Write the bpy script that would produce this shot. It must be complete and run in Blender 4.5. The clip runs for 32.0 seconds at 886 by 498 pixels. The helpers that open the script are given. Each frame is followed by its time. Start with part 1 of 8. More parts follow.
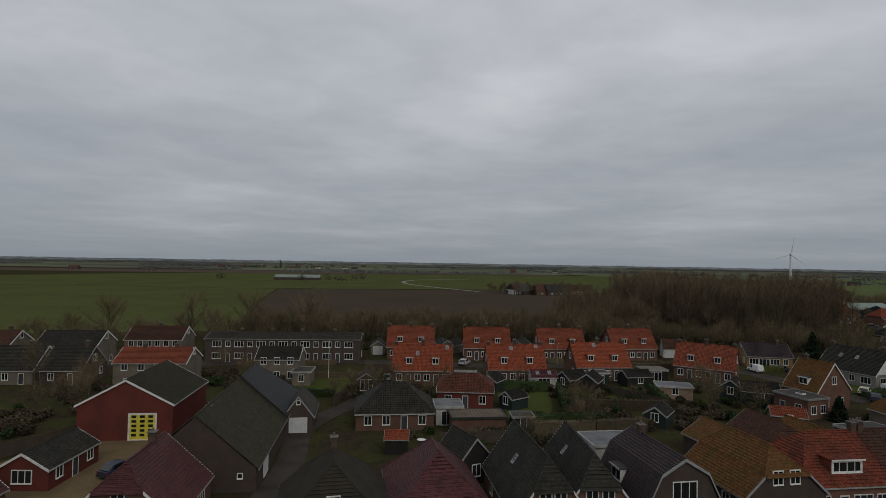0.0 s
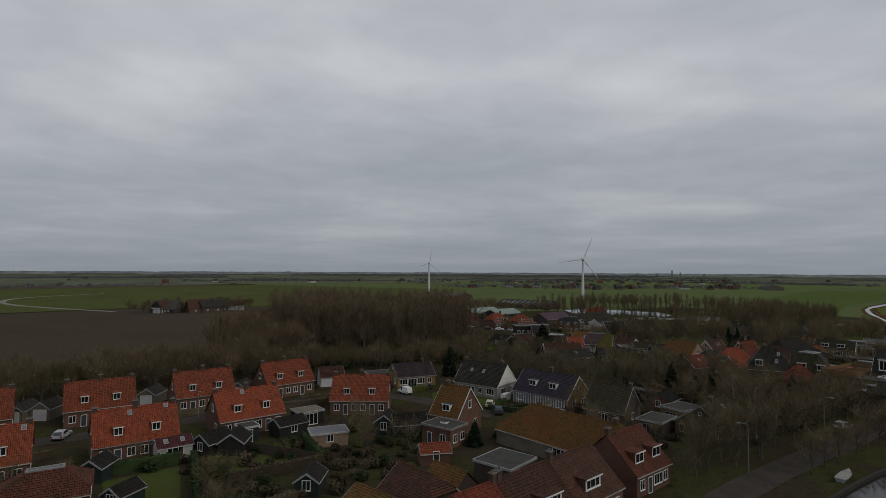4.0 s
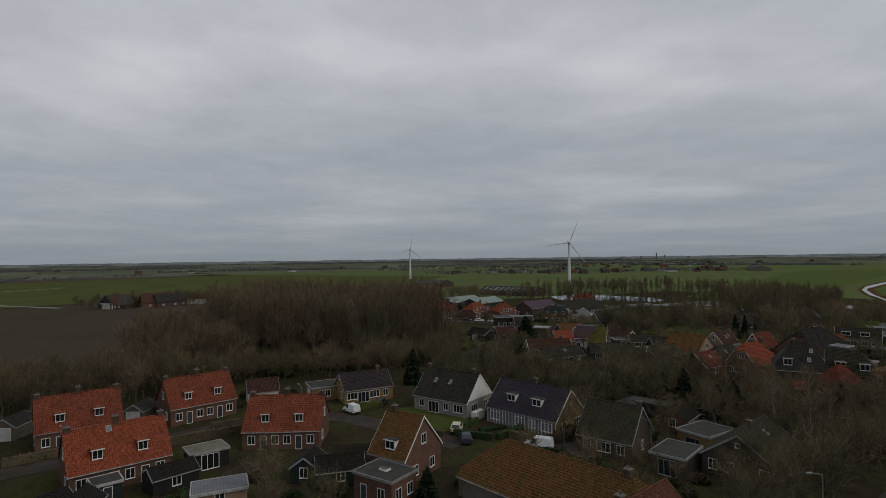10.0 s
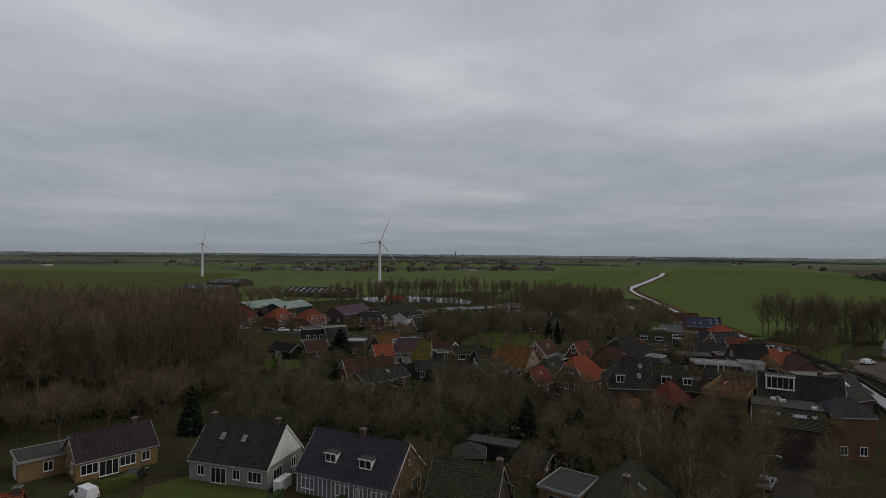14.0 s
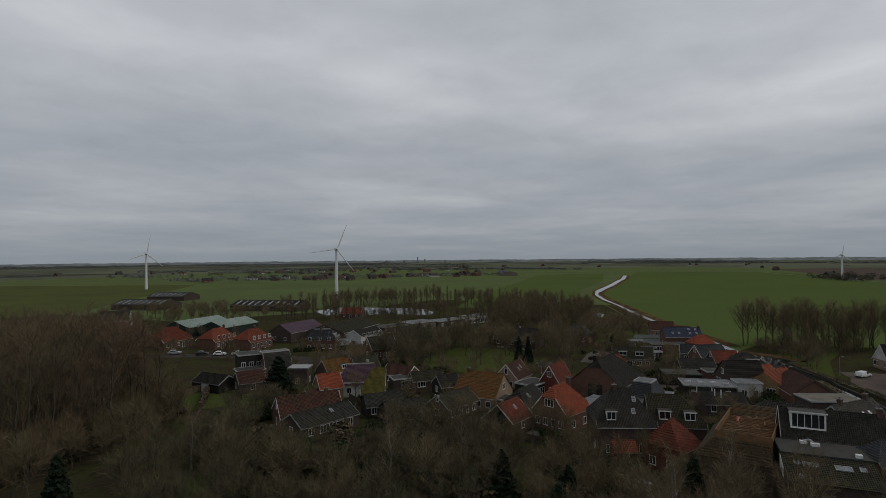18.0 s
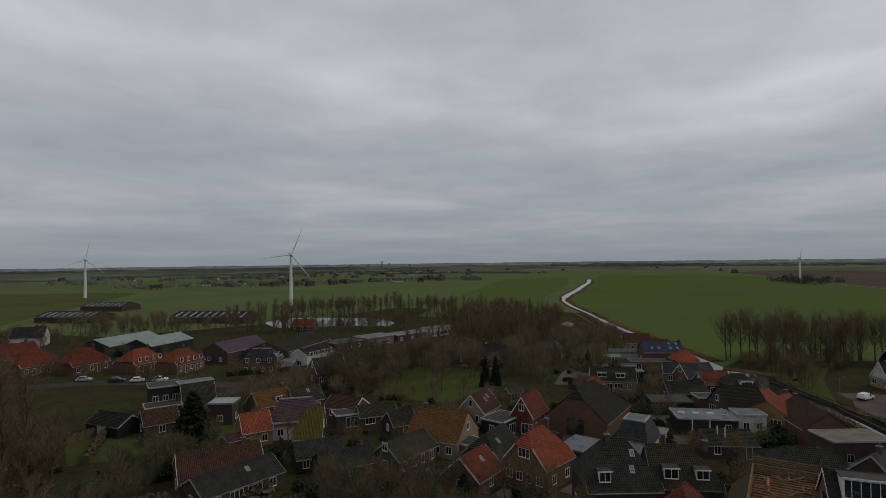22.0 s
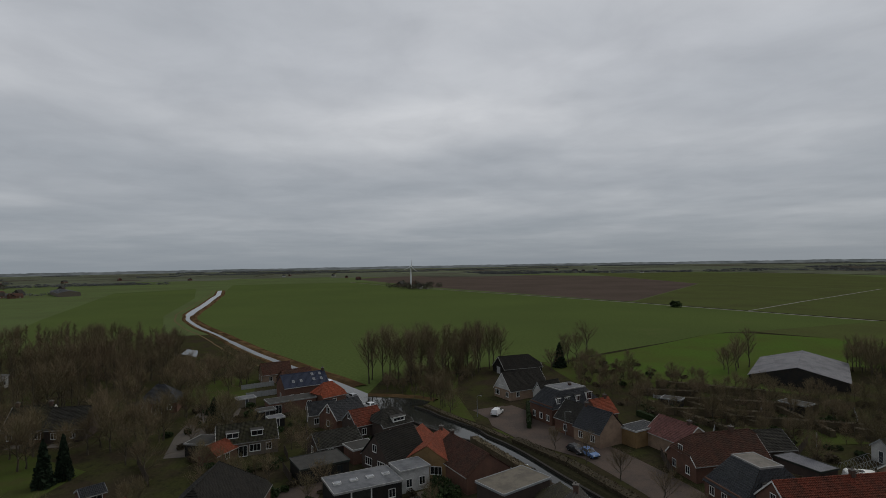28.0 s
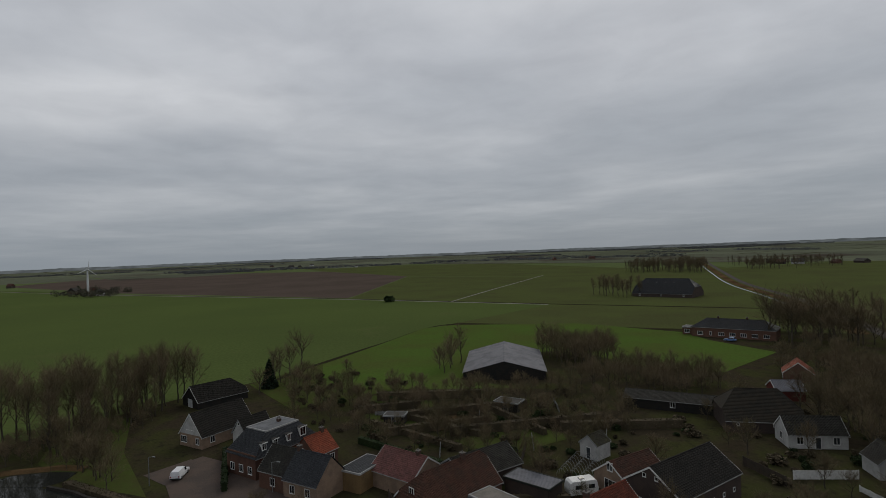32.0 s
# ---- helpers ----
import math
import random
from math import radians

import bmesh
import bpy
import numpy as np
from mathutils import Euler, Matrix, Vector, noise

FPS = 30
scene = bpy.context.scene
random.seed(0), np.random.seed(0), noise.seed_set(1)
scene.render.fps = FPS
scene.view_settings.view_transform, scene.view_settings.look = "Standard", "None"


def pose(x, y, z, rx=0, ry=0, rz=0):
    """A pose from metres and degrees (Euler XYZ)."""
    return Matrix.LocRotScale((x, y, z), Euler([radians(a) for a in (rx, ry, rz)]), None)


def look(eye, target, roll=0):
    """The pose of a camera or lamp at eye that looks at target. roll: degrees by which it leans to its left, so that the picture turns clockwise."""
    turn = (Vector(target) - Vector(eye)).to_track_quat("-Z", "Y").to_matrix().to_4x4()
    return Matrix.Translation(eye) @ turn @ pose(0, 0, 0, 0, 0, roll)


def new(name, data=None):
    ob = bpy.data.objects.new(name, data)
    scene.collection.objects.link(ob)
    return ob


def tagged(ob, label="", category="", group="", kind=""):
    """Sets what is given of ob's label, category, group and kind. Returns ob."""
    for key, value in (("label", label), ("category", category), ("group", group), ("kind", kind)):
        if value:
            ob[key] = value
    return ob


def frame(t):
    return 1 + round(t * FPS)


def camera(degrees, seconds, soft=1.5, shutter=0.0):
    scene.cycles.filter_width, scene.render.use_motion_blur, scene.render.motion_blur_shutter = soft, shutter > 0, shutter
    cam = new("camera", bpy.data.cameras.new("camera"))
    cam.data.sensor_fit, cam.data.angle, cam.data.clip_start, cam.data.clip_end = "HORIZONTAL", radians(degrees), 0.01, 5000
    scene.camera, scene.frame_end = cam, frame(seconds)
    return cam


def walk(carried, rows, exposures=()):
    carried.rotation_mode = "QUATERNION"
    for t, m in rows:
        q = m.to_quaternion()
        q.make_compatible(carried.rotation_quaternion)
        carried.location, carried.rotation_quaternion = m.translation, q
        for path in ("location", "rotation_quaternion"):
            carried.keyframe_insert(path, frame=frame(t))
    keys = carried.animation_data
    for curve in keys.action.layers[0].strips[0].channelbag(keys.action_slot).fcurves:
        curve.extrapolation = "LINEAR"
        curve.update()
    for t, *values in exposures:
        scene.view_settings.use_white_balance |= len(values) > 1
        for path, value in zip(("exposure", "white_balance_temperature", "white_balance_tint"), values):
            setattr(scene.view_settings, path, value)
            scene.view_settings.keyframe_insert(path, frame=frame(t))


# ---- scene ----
cam = camera(78.2, 32.0, 0.75)
METRES, EYE, TILT, LEAN, TURN = 168.0, 25.0, 0.65, -0.85, 0.0
PATH = [
    (0, (0.822, -0.609, 24.247), (0.799, 1.391, 24.294), 0.94),
    (0.5, (1.123, 1.022, 25.266), (1.241, 3.018, 25.316), 0.89),
    (1, (1.506, 2.664, 26.050), (1.826, 4.637, 26.107), 1.02),
    (1.5, (1.922, 4.597, 26.936), (2.458, 6.523, 27.000), 1.00),
    (2, (2.667, 6.300, 27.622), (3.411, 8.155, 27.694), 0.98),
    (2.5, (3.580, 8.064, 28.410), (4.518, 9.828, 28.489), 0.85),
    (3, (4.577, 9.647, 28.967), (5.626, 11.348, 29.049), 0.72),
    (3.5, (5.764, 11.022, 29.311), (6.849, 12.700, 29.391), 0.50),
    (5.5, (11.685, 16.114, 29.440), (12.811, 17.767, 29.517), -0.30),
    (6, (13.365, 17.267, 29.480), (14.495, 18.917, 29.551), -0.50),
    (6.5, (15.096, 18.514, 29.483), (16.228, 20.161, 29.550), -0.61),
    (7, (16.869, 20.009, 29.460), (18.004, 21.655, 29.520), -0.72),
    (7.5, (18.648, 21.653, 29.408), (19.785, 23.298, 29.464), -0.74),
    (8, (20.420, 23.443, 29.340), (21.559, 25.087, 29.391), -0.85),
    (8.5, (22.198, 25.393, 29.264), (23.338, 27.036, 29.308), -0.86),
    (9, (23.889, 27.430, 29.171), (25.031, 29.072, 29.210), -0.77),
    (9.5, (25.593, 29.587, 29.143), (26.737, 31.228, 29.177), -0.82),
    (10, (27.269, 31.898, 29.166), (28.414, 33.538, 29.195), -0.76),
    (10.5, (28.890, 34.296, 29.250), (30.039, 35.933, 29.276), -0.70),
    (11, (30.525, 36.771, 29.398), (31.686, 38.399, 29.420), -0.64),
    (11.5, (32.296, 39.403, 29.602), (33.528, 40.978, 29.621), -0.38),
    (12, (34.153, 42.084, 29.911), (35.494, 43.568, 29.925), -0.13),
    (12.5, (36.014, 44.579, 30.235), (37.464, 45.956, 30.246), 0.05),
    (13, (37.790, 46.949, 30.597), (39.326, 48.230, 30.608), 0.30),
    (13.5, (39.537, 49.115, 30.905), (41.136, 50.317, 30.917), 0.4),
    (14, (41.352, 51.032, 31.217), (42.992, 52.176, 31.23), 0.5),
    (14.5, (43.35, 52.762, 31.525), (45.018, 53.866, 31.54), 0.5),
    (15, (45.388, 54.31, 31.821), (47.072, 55.388, 31.839), 0.4),
    (15.5, (47.473, 55.687, 32.023), (49.168, 56.749, 32.045), 0.4),
    (17.5, (56.646, 60.154, 32.638), (58.359, 61.187, 32.667), -0.3),
    (18, (58.983, 61.147, 32.679), (60.698, 62.175, 32.711), -0.5),
    (18.5, (61.404, 62.176, 32.733), (63.121, 63.2, 32.767), -0.6),
    (19, (63.906, 63.197, 32.806), (65.624, 64.22, 32.842), -0.7),
    (19.5, (66.385, 64.194, 32.921), (68.104, 65.216, 32.959), -0.8),
    (20, (68.871, 65.227, 33.135), (70.59, 66.249, 33.175), -0.8),
    (20.5, (71.289, 66.256, 33.405), (73.01, 67.276, 33.447), -0.7),
    (21, (73.643, 67.345, 33.723), (75.367, 68.358, 33.766), -0.7),
    (21.5, (75.976, 68.505, 34.046), (77.721, 69.481, 34.089), -0.7),
    (22, (78.349, 69.752, 34.367), (80.127, 70.668, 34.41), -0.7),
    (22.5, (80.809, 71.044, 34.64), (82.615, 71.902, 34.683), -0.6),
    (23, (83.215, 72.168, 34.841), (85.054, 72.955, 34.885), -0.5),
    (23.5, (85.548, 73.135, 34.983), (87.423, 73.831, 35.028), -0.4),
    (24, (87.923, 74.144, 35.128), (89.834, 74.732, 35.176), -0.3),
    (24.5, (90.38, 75.084, 35.255), (92.319, 75.571, 35.305), -0.2),
    (25, (93.051, 75.933, 35.381), (95.015, 76.309, 35.433), -0.1),
    (25.5, (95.91, 76.479, 35.542), (97.892, 76.742, 35.596), -0.1),
    (27.5, (107.556, 76.556, 37.181), (109.542, 76.326, 37.233), -0.8),
    (28, (110.461, 76.072, 37.409), (112.43, 75.725, 37.459), -1.0),
    (28.5, (113.326, 75.321, 37.653), (115.274, 74.871, 37.702), -1.2),
    (29, (116.123, 74.35, 37.912), (118.048, 73.811, 37.958), -1.4),
    (29.5, (118.882, 73.188, 38.168), (120.777, 72.549, 38.209), -1.6),
    (30, (121.649, 71.875, 38.425), (123.503, 71.125, 38.461), -1.8),
    (30.5, (124.406, 70.309, 38.691), (126.208, 69.442, 38.72), -1.9),
    (31, (127.163, 68.584, 38.933), (128.904, 67.599, 38.954), -2.0),
    (31.5, (129.917, 66.665, 39.119), (131.573, 65.544, 39.133), -2.2),
    (32, (132.65, 64.636, 39.235), (134.202, 63.374, 39.239), -2.2),
]
walk(cam, [(t, look(eye, target, roll)) for t, eye, target, roll in PATH])

# ---- world and light ----
world = bpy.data.worlds.new("overcast_sky")
scene.world = world
world.use_nodes = True
wn, wl = world.node_tree.nodes, world.node_tree.links
wn.clear()
SUN_EL, SUN_AZ = 38.0, 150.0


w_out = wn.new("ShaderNodeOutputWorld")
w_bg = wn.new("ShaderNodeBackground")
w_sky = wn.new("ShaderNodeTexSky")
w_sky.sky_type = "NISHITA"
w_sky.sun_disc = False
w_sky.sun_elevation, w_sky.sun_rotation = radians(SUN_EL), radians(SUN_AZ)
w_co = wn.new("ShaderNodeTexCoord")
w_sep = wn.new("ShaderNodeSeparateXYZ")
wl.new(w_co.outputs["Generated"], w_sep.inputs[0])


def wmath(op, a, b=None):
    n = wn.new("ShaderNodeMath")
    n.operation = op
    for i, v in enumerate((a, b)):
        if v is None:
            continue
        if isinstance(v, (int, float)):
            n.inputs[i].default_value = v
        else:
            wl.new(v, n.inputs[i])
    return n.outputs[0]


w_h = wmath("ADD", wmath("MAXIMUM", w_sep.outputs["Z"], 0.0), 0.07)
w_u = wmath("DIVIDE", w_sep.outputs["X"], w_h)
w_v = wmath("DIVIDE", w_sep.outputs["Y"], w_h)
w_cmb = wn.new("ShaderNodeCombineXYZ")
wl.new(w_u, w_cmb.inputs[0])
wl.new(w_v, w_cmb.inputs[1])


def wnoise(scale, detail, rough, dist=0.0):
    n = wn.new("ShaderNodeTexNoise")
    n.inputs["Scale"].default_value = scale
    n.inputs["Detail"].default_value = detail
    n.inputs["Roughness"].default_value = rough
    n.inputs["Distortion"].default_value = dist
    wl.new(w_cmb.outputs[0], n.inputs["Vector"])
    return n.outputs[0]


def wramp(src, stops):
    n = wn.new("ShaderNodeValToRGB")
    while len(n.color_ramp.elements) < len(stops):
        n.color_ramp.elements.new(0.5)
    for e, (p, c) in zip(n.color_ramp.elements, stops):
        e.position, e.color = p, (*c, 1)
    wl.new(src, n.inputs[0])
    return n.outputs[0]


def wmix(mode, fac, a, b):
    n = wn.new("ShaderNodeMix")
    n.data_type, n.blend_type = "RGBA", mode
    for s, v in ((n.inputs[0], fac), (n.inputs[6], a), (n.inputs[7], b)):
        if isinstance(v, (int, float)):
            s.default_value = v
        elif isinstance(v, tuple):
            s.default_value = (*v, 1)
        else:
            wl.new(v, s)
    return n.outputs[2]


# cloud deck: broad billows, finer wisps, a grey-blue haze towards the horizon
c_big = wramp(wnoise(0.48, 4.0, 0.42, 0.25), ((0.26, (0.352, 0.378, 0.418)), (0.50, (0.455, 0.474, 0.510)), (0.70, (0.62, 0.632, 0.66))))
c_fine = wramp(wnoise(2.4, 6.0, 0.56, 0.3), ((0.30, (0.93, 0.932, 0.935)), (0.70, (1.08, 1.08, 1.075))))
c_deck = wmix("MULTIPLY", 1.0, c_big, c_fine)
haze = wramp(w_sep.outputs["Z"], ((0.0, (0.92, 0.92, 0.92)), (0.05, (0.66, 0.66, 0.66)), (0.34, (0.0, 0.0, 0.0))))
c_all = wmix("MIX", haze, c_deck, (0.216, 0.247, 0.278))

wl.new(c_all, w_bg.inputs["Color"])
w_bg.inputs["Strength"].default_value = 1.0
w_bg2 = wn.new("ShaderNodeBackground")
wl.new(w_sky.outputs[0], w_bg2.inputs["Color"])
w_bg2.inputs["Strength"].default_value = 0.0015
w_add = wn.new("ShaderNodeAddShader")
wl.new(w_bg.outputs[0], w_add.inputs[0])
wl.new(w_bg2.outputs[0], w_add.inputs[1])
wl.new(w_add.outputs[0], w_out.inputs["Surface"])

sun = new("sun", bpy.data.lights.new("sun", "SUN"))
sun.data.energy, sun.data.angle, sun.data.color = 0.82, radians(35), (1.0, 0.93, 0.80)
sun_dir = Vector((math.sin(radians(SUN_AZ)) * math.cos(radians(SUN_EL)), math.cos(radians(SUN_AZ)) * math.cos(radians(SUN_EL)), math.sin(radians(SUN_EL))))
sun.matrix_world = look(sun_dir * 200, (0, 0, 0))

# ---- materials ----
MATS = {}


def mat(key, base, rough=0.85, alt=None, scale=1.5, fine=25.0, mix=(0.42, 0.62), bump=0.25, bump_d=0.02, spots=None, wave=None, island=0.0, objrand=0.0, spec=0.12, metal=0.0, tiles=None):
    """A procedural surface: base colour, a second colour in large patches, fine grain, optional spots of a third colour, optional wave relief."""
    if key in MATS:
        return MATS[key]
    m = bpy.data.materials.new(key)
    m.use_nodes = True
    nt = m.node_tree
    N, Lk = nt.nodes, nt.links
    b = N["Principled BSDF"]
    b.inputs["Roughness"].default_value = rough
    b.inputs["Metallic"].default_value = metal
    b.inputs["Specular IOR Level"].default_value = spec
    tc = N.new("ShaderNodeTexCoord")

    def noise_(s, d=4.0, r=0.6):
        n = N.new("ShaderNodeTexNoise")
        n.inputs["Scale"].default_value, n.inputs["Detail"].default_value, n.inputs["Roughness"].default_value = s, d, r
        Lk.new(tc.outputs["Object"], n.inputs["Vector"])
        return n.outputs[0]

    def ramp_(src, lo, hi, c0, c1):
        n = N.new("ShaderNodeValToRGB")
        n.color_ramp.elements[0].position, n.color_ramp.elements[1].position = lo, hi
        n.color_ramp.elements[0].color, n.color_ramp.elements[1].color = (*c0, 1), (*c1, 1)
        Lk.new(src, n.inputs[0])
        return n.outputs[0]

    def mix_(mode, fac, a, c):
        n = N.new("ShaderNodeMix")
        n.data_type, n.blend_type = "RGBA", mode
        for s, v in ((n.inputs[0], fac), (n.inputs[6], a), (n.inputs[7], c)):
            if isinstance(v, (int, float)):
                s.default_value = v
            elif isinstance(v, tuple):
                s.default_value = (*v, 1)
            else:
                Lk.new(v, s)
        return n.outputs[2]

    alt = alt or tuple(c * 0.72 for c in base)
    col = ramp_(noise_(scale), mix[0], mix[1], base, alt)
    col = mix_("MULTIPLY", 1.0, col, ramp_(noise_(fine, 3.0), 0.25, 0.75, (0.80, 0.80, 0.80), (1.2, 1.2, 1.2)))
    if spots:
        lo, hi, sc, c = spots
        col = mix_("MIX", ramp_(noise_(sc, 6.0, 0.7), lo, hi, (0, 0, 0), (1, 1, 1)), col, c)
    if island:
        g = N.new("ShaderNodeNewGeometry")
        col = mix_("MULTIPLY", 1.0, col, ramp_(g.outputs["Random Per Island"], 0.0, 1.0, (1 - island,) * 3, (1 + island,) * 3))
    if objrand:
        g = N.new("ShaderNodeObjectInfo")
        col = mix_("MULTIPLY", 1.0, col, ramp_(g.outputs["Random"], 0.0, 1.0, (1 - objrand,) * 3, (1 + objrand,) * 3))
    if tiles:
        sn = N.new("ShaderNodeVectorMath")
        sn.operation = "SNAP"
        Lk.new(tc.outputs["Object"], sn.inputs[0])
        sn.inputs[1].default_value = (tiles[0], tiles[0], tiles[1])
        wh = N.new("ShaderNodeTexWhiteNoise")
        Lk.new(sn.outputs[0], wh.inputs["Vector"])
        col = mix_("MULTIPLY", 1.0, col, ramp_(wh.outputs["Value"], 0.0, 1.0, (1 - tiles[2],) * 3, (1 + tiles[2],) * 3))
    Lk.new(col, b.inputs["Base Color"])
    hgt = noise_(fine * 0.8, 3.0)
    if wave:
        wv = N.new("ShaderNodeTexWave")
        wv.bands_direction = wave[0]
        wv.inputs["Scale"].default_value = 0.314 / wave[1]
        wv.inputs["Distortion"].default_value = 0.25
        wv.inputs["Detail"].default_value = 1.0
        Lk.new(tc.outputs["Object"], wv.inputs["Vector"])
        ad = N.new("ShaderNodeMath")
        ad.operation = "MULTIPLY_ADD"
        Lk.new(wv.outputs["Fac"], ad.inputs[0])
        ad.inputs[1].default_value = wave[2]
        Lk.new(hgt, ad.inputs[2])
        hgt = ad.outputs[0]
    if bump:
        bp = N.new("ShaderNodeBump")
        bp.inputs["Strength"].default_value, bp.inputs["Distance"].default_value = bump, bump_d
        Lk.new(hgt, bp.inputs["Height"])
        Lk.new(bp.outputs[0], b.inputs["Normal"])
    MATS[key] = m
    return m


TILE = dict(tiles=(0.25, 0.20, 0.24), rough=0.72, scale=0.6, fine=9.0, bump=0.9, bump_d=0.08, wave=("X", 0.25, 1.6), objrand=0.12, spec=0.08)
ROOFS = {
    "orange": (mat("roof_orange_pantile", (0.205, 0.058, 0.032), alt=(0.160, 0.050, 0.030), spots=(0.57, 0.70, 11.0, (0.110, 0.042, 0.027)), **TILE), "orange-red pantile"),
    "bright": (mat("roof_bright_orange_pantile", (0.240, 0.062, 0.032), alt=(0.195, 0.055, 0.030), spots=(0.58, 0.70, 11.0, (0.13, 0.044, 0.027)), **TILE), "bright orange pantile"),
    "red": (mat("roof_red_pantile", (0.15, 0.040, 0.024), alt=(0.10, 0.034, 0.022), spots=(0.56, 0.7, 1.6, (0.07, 0.035, 0.022)), **TILE), "weathered red pantile"),
    "rust": (mat("roof_rust_red_tile", (0.115, 0.042, 0.027), alt=(0.080, 0.036, 0.025), spots=(0.56, 0.7, 1.6, (0.058, 0.036, 0.022)), **TILE), "rusty red tile"),
    "brown": (mat("roof_brown_tile", (0.080, 0.038, 0.027), alt=(0.058, 0.034, 0.025), spots=(0.58, 0.72, 1.6, (0.045, 0.035, 0.02)), **TILE), "dark brown-red tile"),
    "yellowmoss": (mat("roof_mossy_orange_pantile", (0.140, 0.062, 0.025), alt=(0.108, 0.064, 0.022), spots=(0.52, 0.72, 1.4, (0.088, 0.068, 0.020)), **TILE), "moss-grown orange pantile"),
    "moss_brown": (mat("roof_moss_brown_tile", (0.078, 0.052, 0.030), alt=(0.060, 0.046, 0.026), spots=(0.54, 0.72, 1.4, (0.062, 0.058, 0.022)), **TILE), "moss-brown tile"),
    "plum": (mat("roof_plum_tile", (0.098, 0.060, 0.082), alt=(0.076, 0.048, 0.064), spots=(0.62, 0.76, 1.4, (0.05, 0.04, 0.045)), **TILE), "plum-coloured tile"),
    "lichen": (mat("roof_lichen_yellow_tile", (0.105, 0.088, 0.020), alt=(0.078, 0.070, 0.022), spots=(0.52, 0.72, 1.4, (0.055, 0.056, 0.020)), **TILE), "lichen-yellow tile"),
    "mossgreen": (mat("roof_green_mossy_tile", (0.043, 0.040, 0.025), alt=(0.036, 0.034, 0.026), spots=(0.54, 0.7, 1.6, (0.058, 0.060, 0.020)), **TILE), "green mossy dark tile"),
    "purple": (mat("roof_purple_glazed_tile", (0.046, 0.034, 0.036), alt=(0.038, 0.030, 0.033), spots=(0.62, 0.75, 1.6, (0.035, 0.03, 0.032)), **{**TILE, "rough": 0.5}), "dark purple-brown glazed tile"),
    "violet": (mat("roof_violet_slate_tile", (0.044, 0.037, 0.050), alt=(0.037, 0.032, 0.043), spots=(0.64, 0.76, 1.6, (0.035, 0.03, 0.04)), **{**TILE, "rough": 0.5}), "slate-violet tile"),
    "maroon": (mat("roof_maroon_glazed_tile", (0.085, 0.032, 0.034), alt=(0.065, 0.028, 0.032), spots=(0.62, 0.75, 1.6, (0.04, 0.03, 0.03)), **{**TILE, "rough": 0.45}), "maroon glazed tile"),
    "dark": (mat("roof_dark_grey_tile", (0.039, 0.037, 0.032), alt=(0.028, 0.027, 0.023), spots=(0.58, 0.72, 1.4, (0.045, 0.048, 0.03)), **TILE), "dark grey tile"),
    "black": (mat("roof_black_tile", (0.024, 0.022, 0.019), alt=(0.018, 0.017, 0.015), spots=(0.60, 0.75, 1.4, (0.028, 0.03, 0.022)), **TILE), "black tile"),
    "slate": (mat("roof_blue_slate_tile", (0.043, 0.045, 0.049), alt=(0.036, 0.038, 0.041), spots=(0.64, 0.78, 1.4, (0.04, 0.045, 0.05)), **{**TILE, "rough": 0.5}), "blue-grey slate tile"),
    "grey": (mat("roof_grey_tile", (0.058, 0.055, 0.048), alt=(0.046, 0.044, 0.038), spots=(0.60, 0.74, 1.4, (0.05, 0.055, 0.035)), **TILE), "grey concrete tile"),
    "terra": (mat("roof_dusky_pink_tile", (0.16, 0.075, 0.066), alt=(0.13, 0.064, 0.058), spots=(0.62, 0.76, 1.4, (0.09, 0.06, 0.05)), **TILE), "dusky pink concrete tile"),
    "mauve": (mat("roof_mauve_sheet", (0.09, 0.058, 0.08), 0.7, alt=(0.075, 0.05, 0.068), scale=0.6, fine=9, wave=("X", 0.3, 1.0), bump=0.3), "mauve sheet"),
    "thatch": (mat("roof_dark_thatch", (0.034, 0.029, 0.022), 0.95, alt=(0.025, 0.023, 0.019), scale=0.8, fine=30, bump=0.8, bump_d=0.06), "dark weathered thatch"),
    "asbestos": (mat("roof_corrugated_sheet_grey", (0.135, 0.136, 0.150), 0.7, alt=(0.095, 0.096, 0.106), scale=0.25, fine=6, wave=("X", 0.35, 2.0), bump=0.5, bump_d=0.05, spots=(0.60, 0.75, 0.6, (0.20, 0.20, 0.215))), "grey corrugated sheet"),
    "greensheet": (mat("roof_pale_green_sheet", (0.26, 0.31, 0.285), 0.55, alt=(0.21, 0.26, 0.235), scale=0.2, fine=6, wave=("X", 0.35, 1.5), bump=0.4, bump_d=0.04), "pale green profiled sheet"),
    "solar": (mat("roof_slate_with_panels", (0.030, 0.036, 0.058), 0.35, alt=(0.026, 0.032, 0.05), scale=0.5, fine=9, wave=("X", 0.3, 1.0), bump=0.3), "dark blue tile"),
}
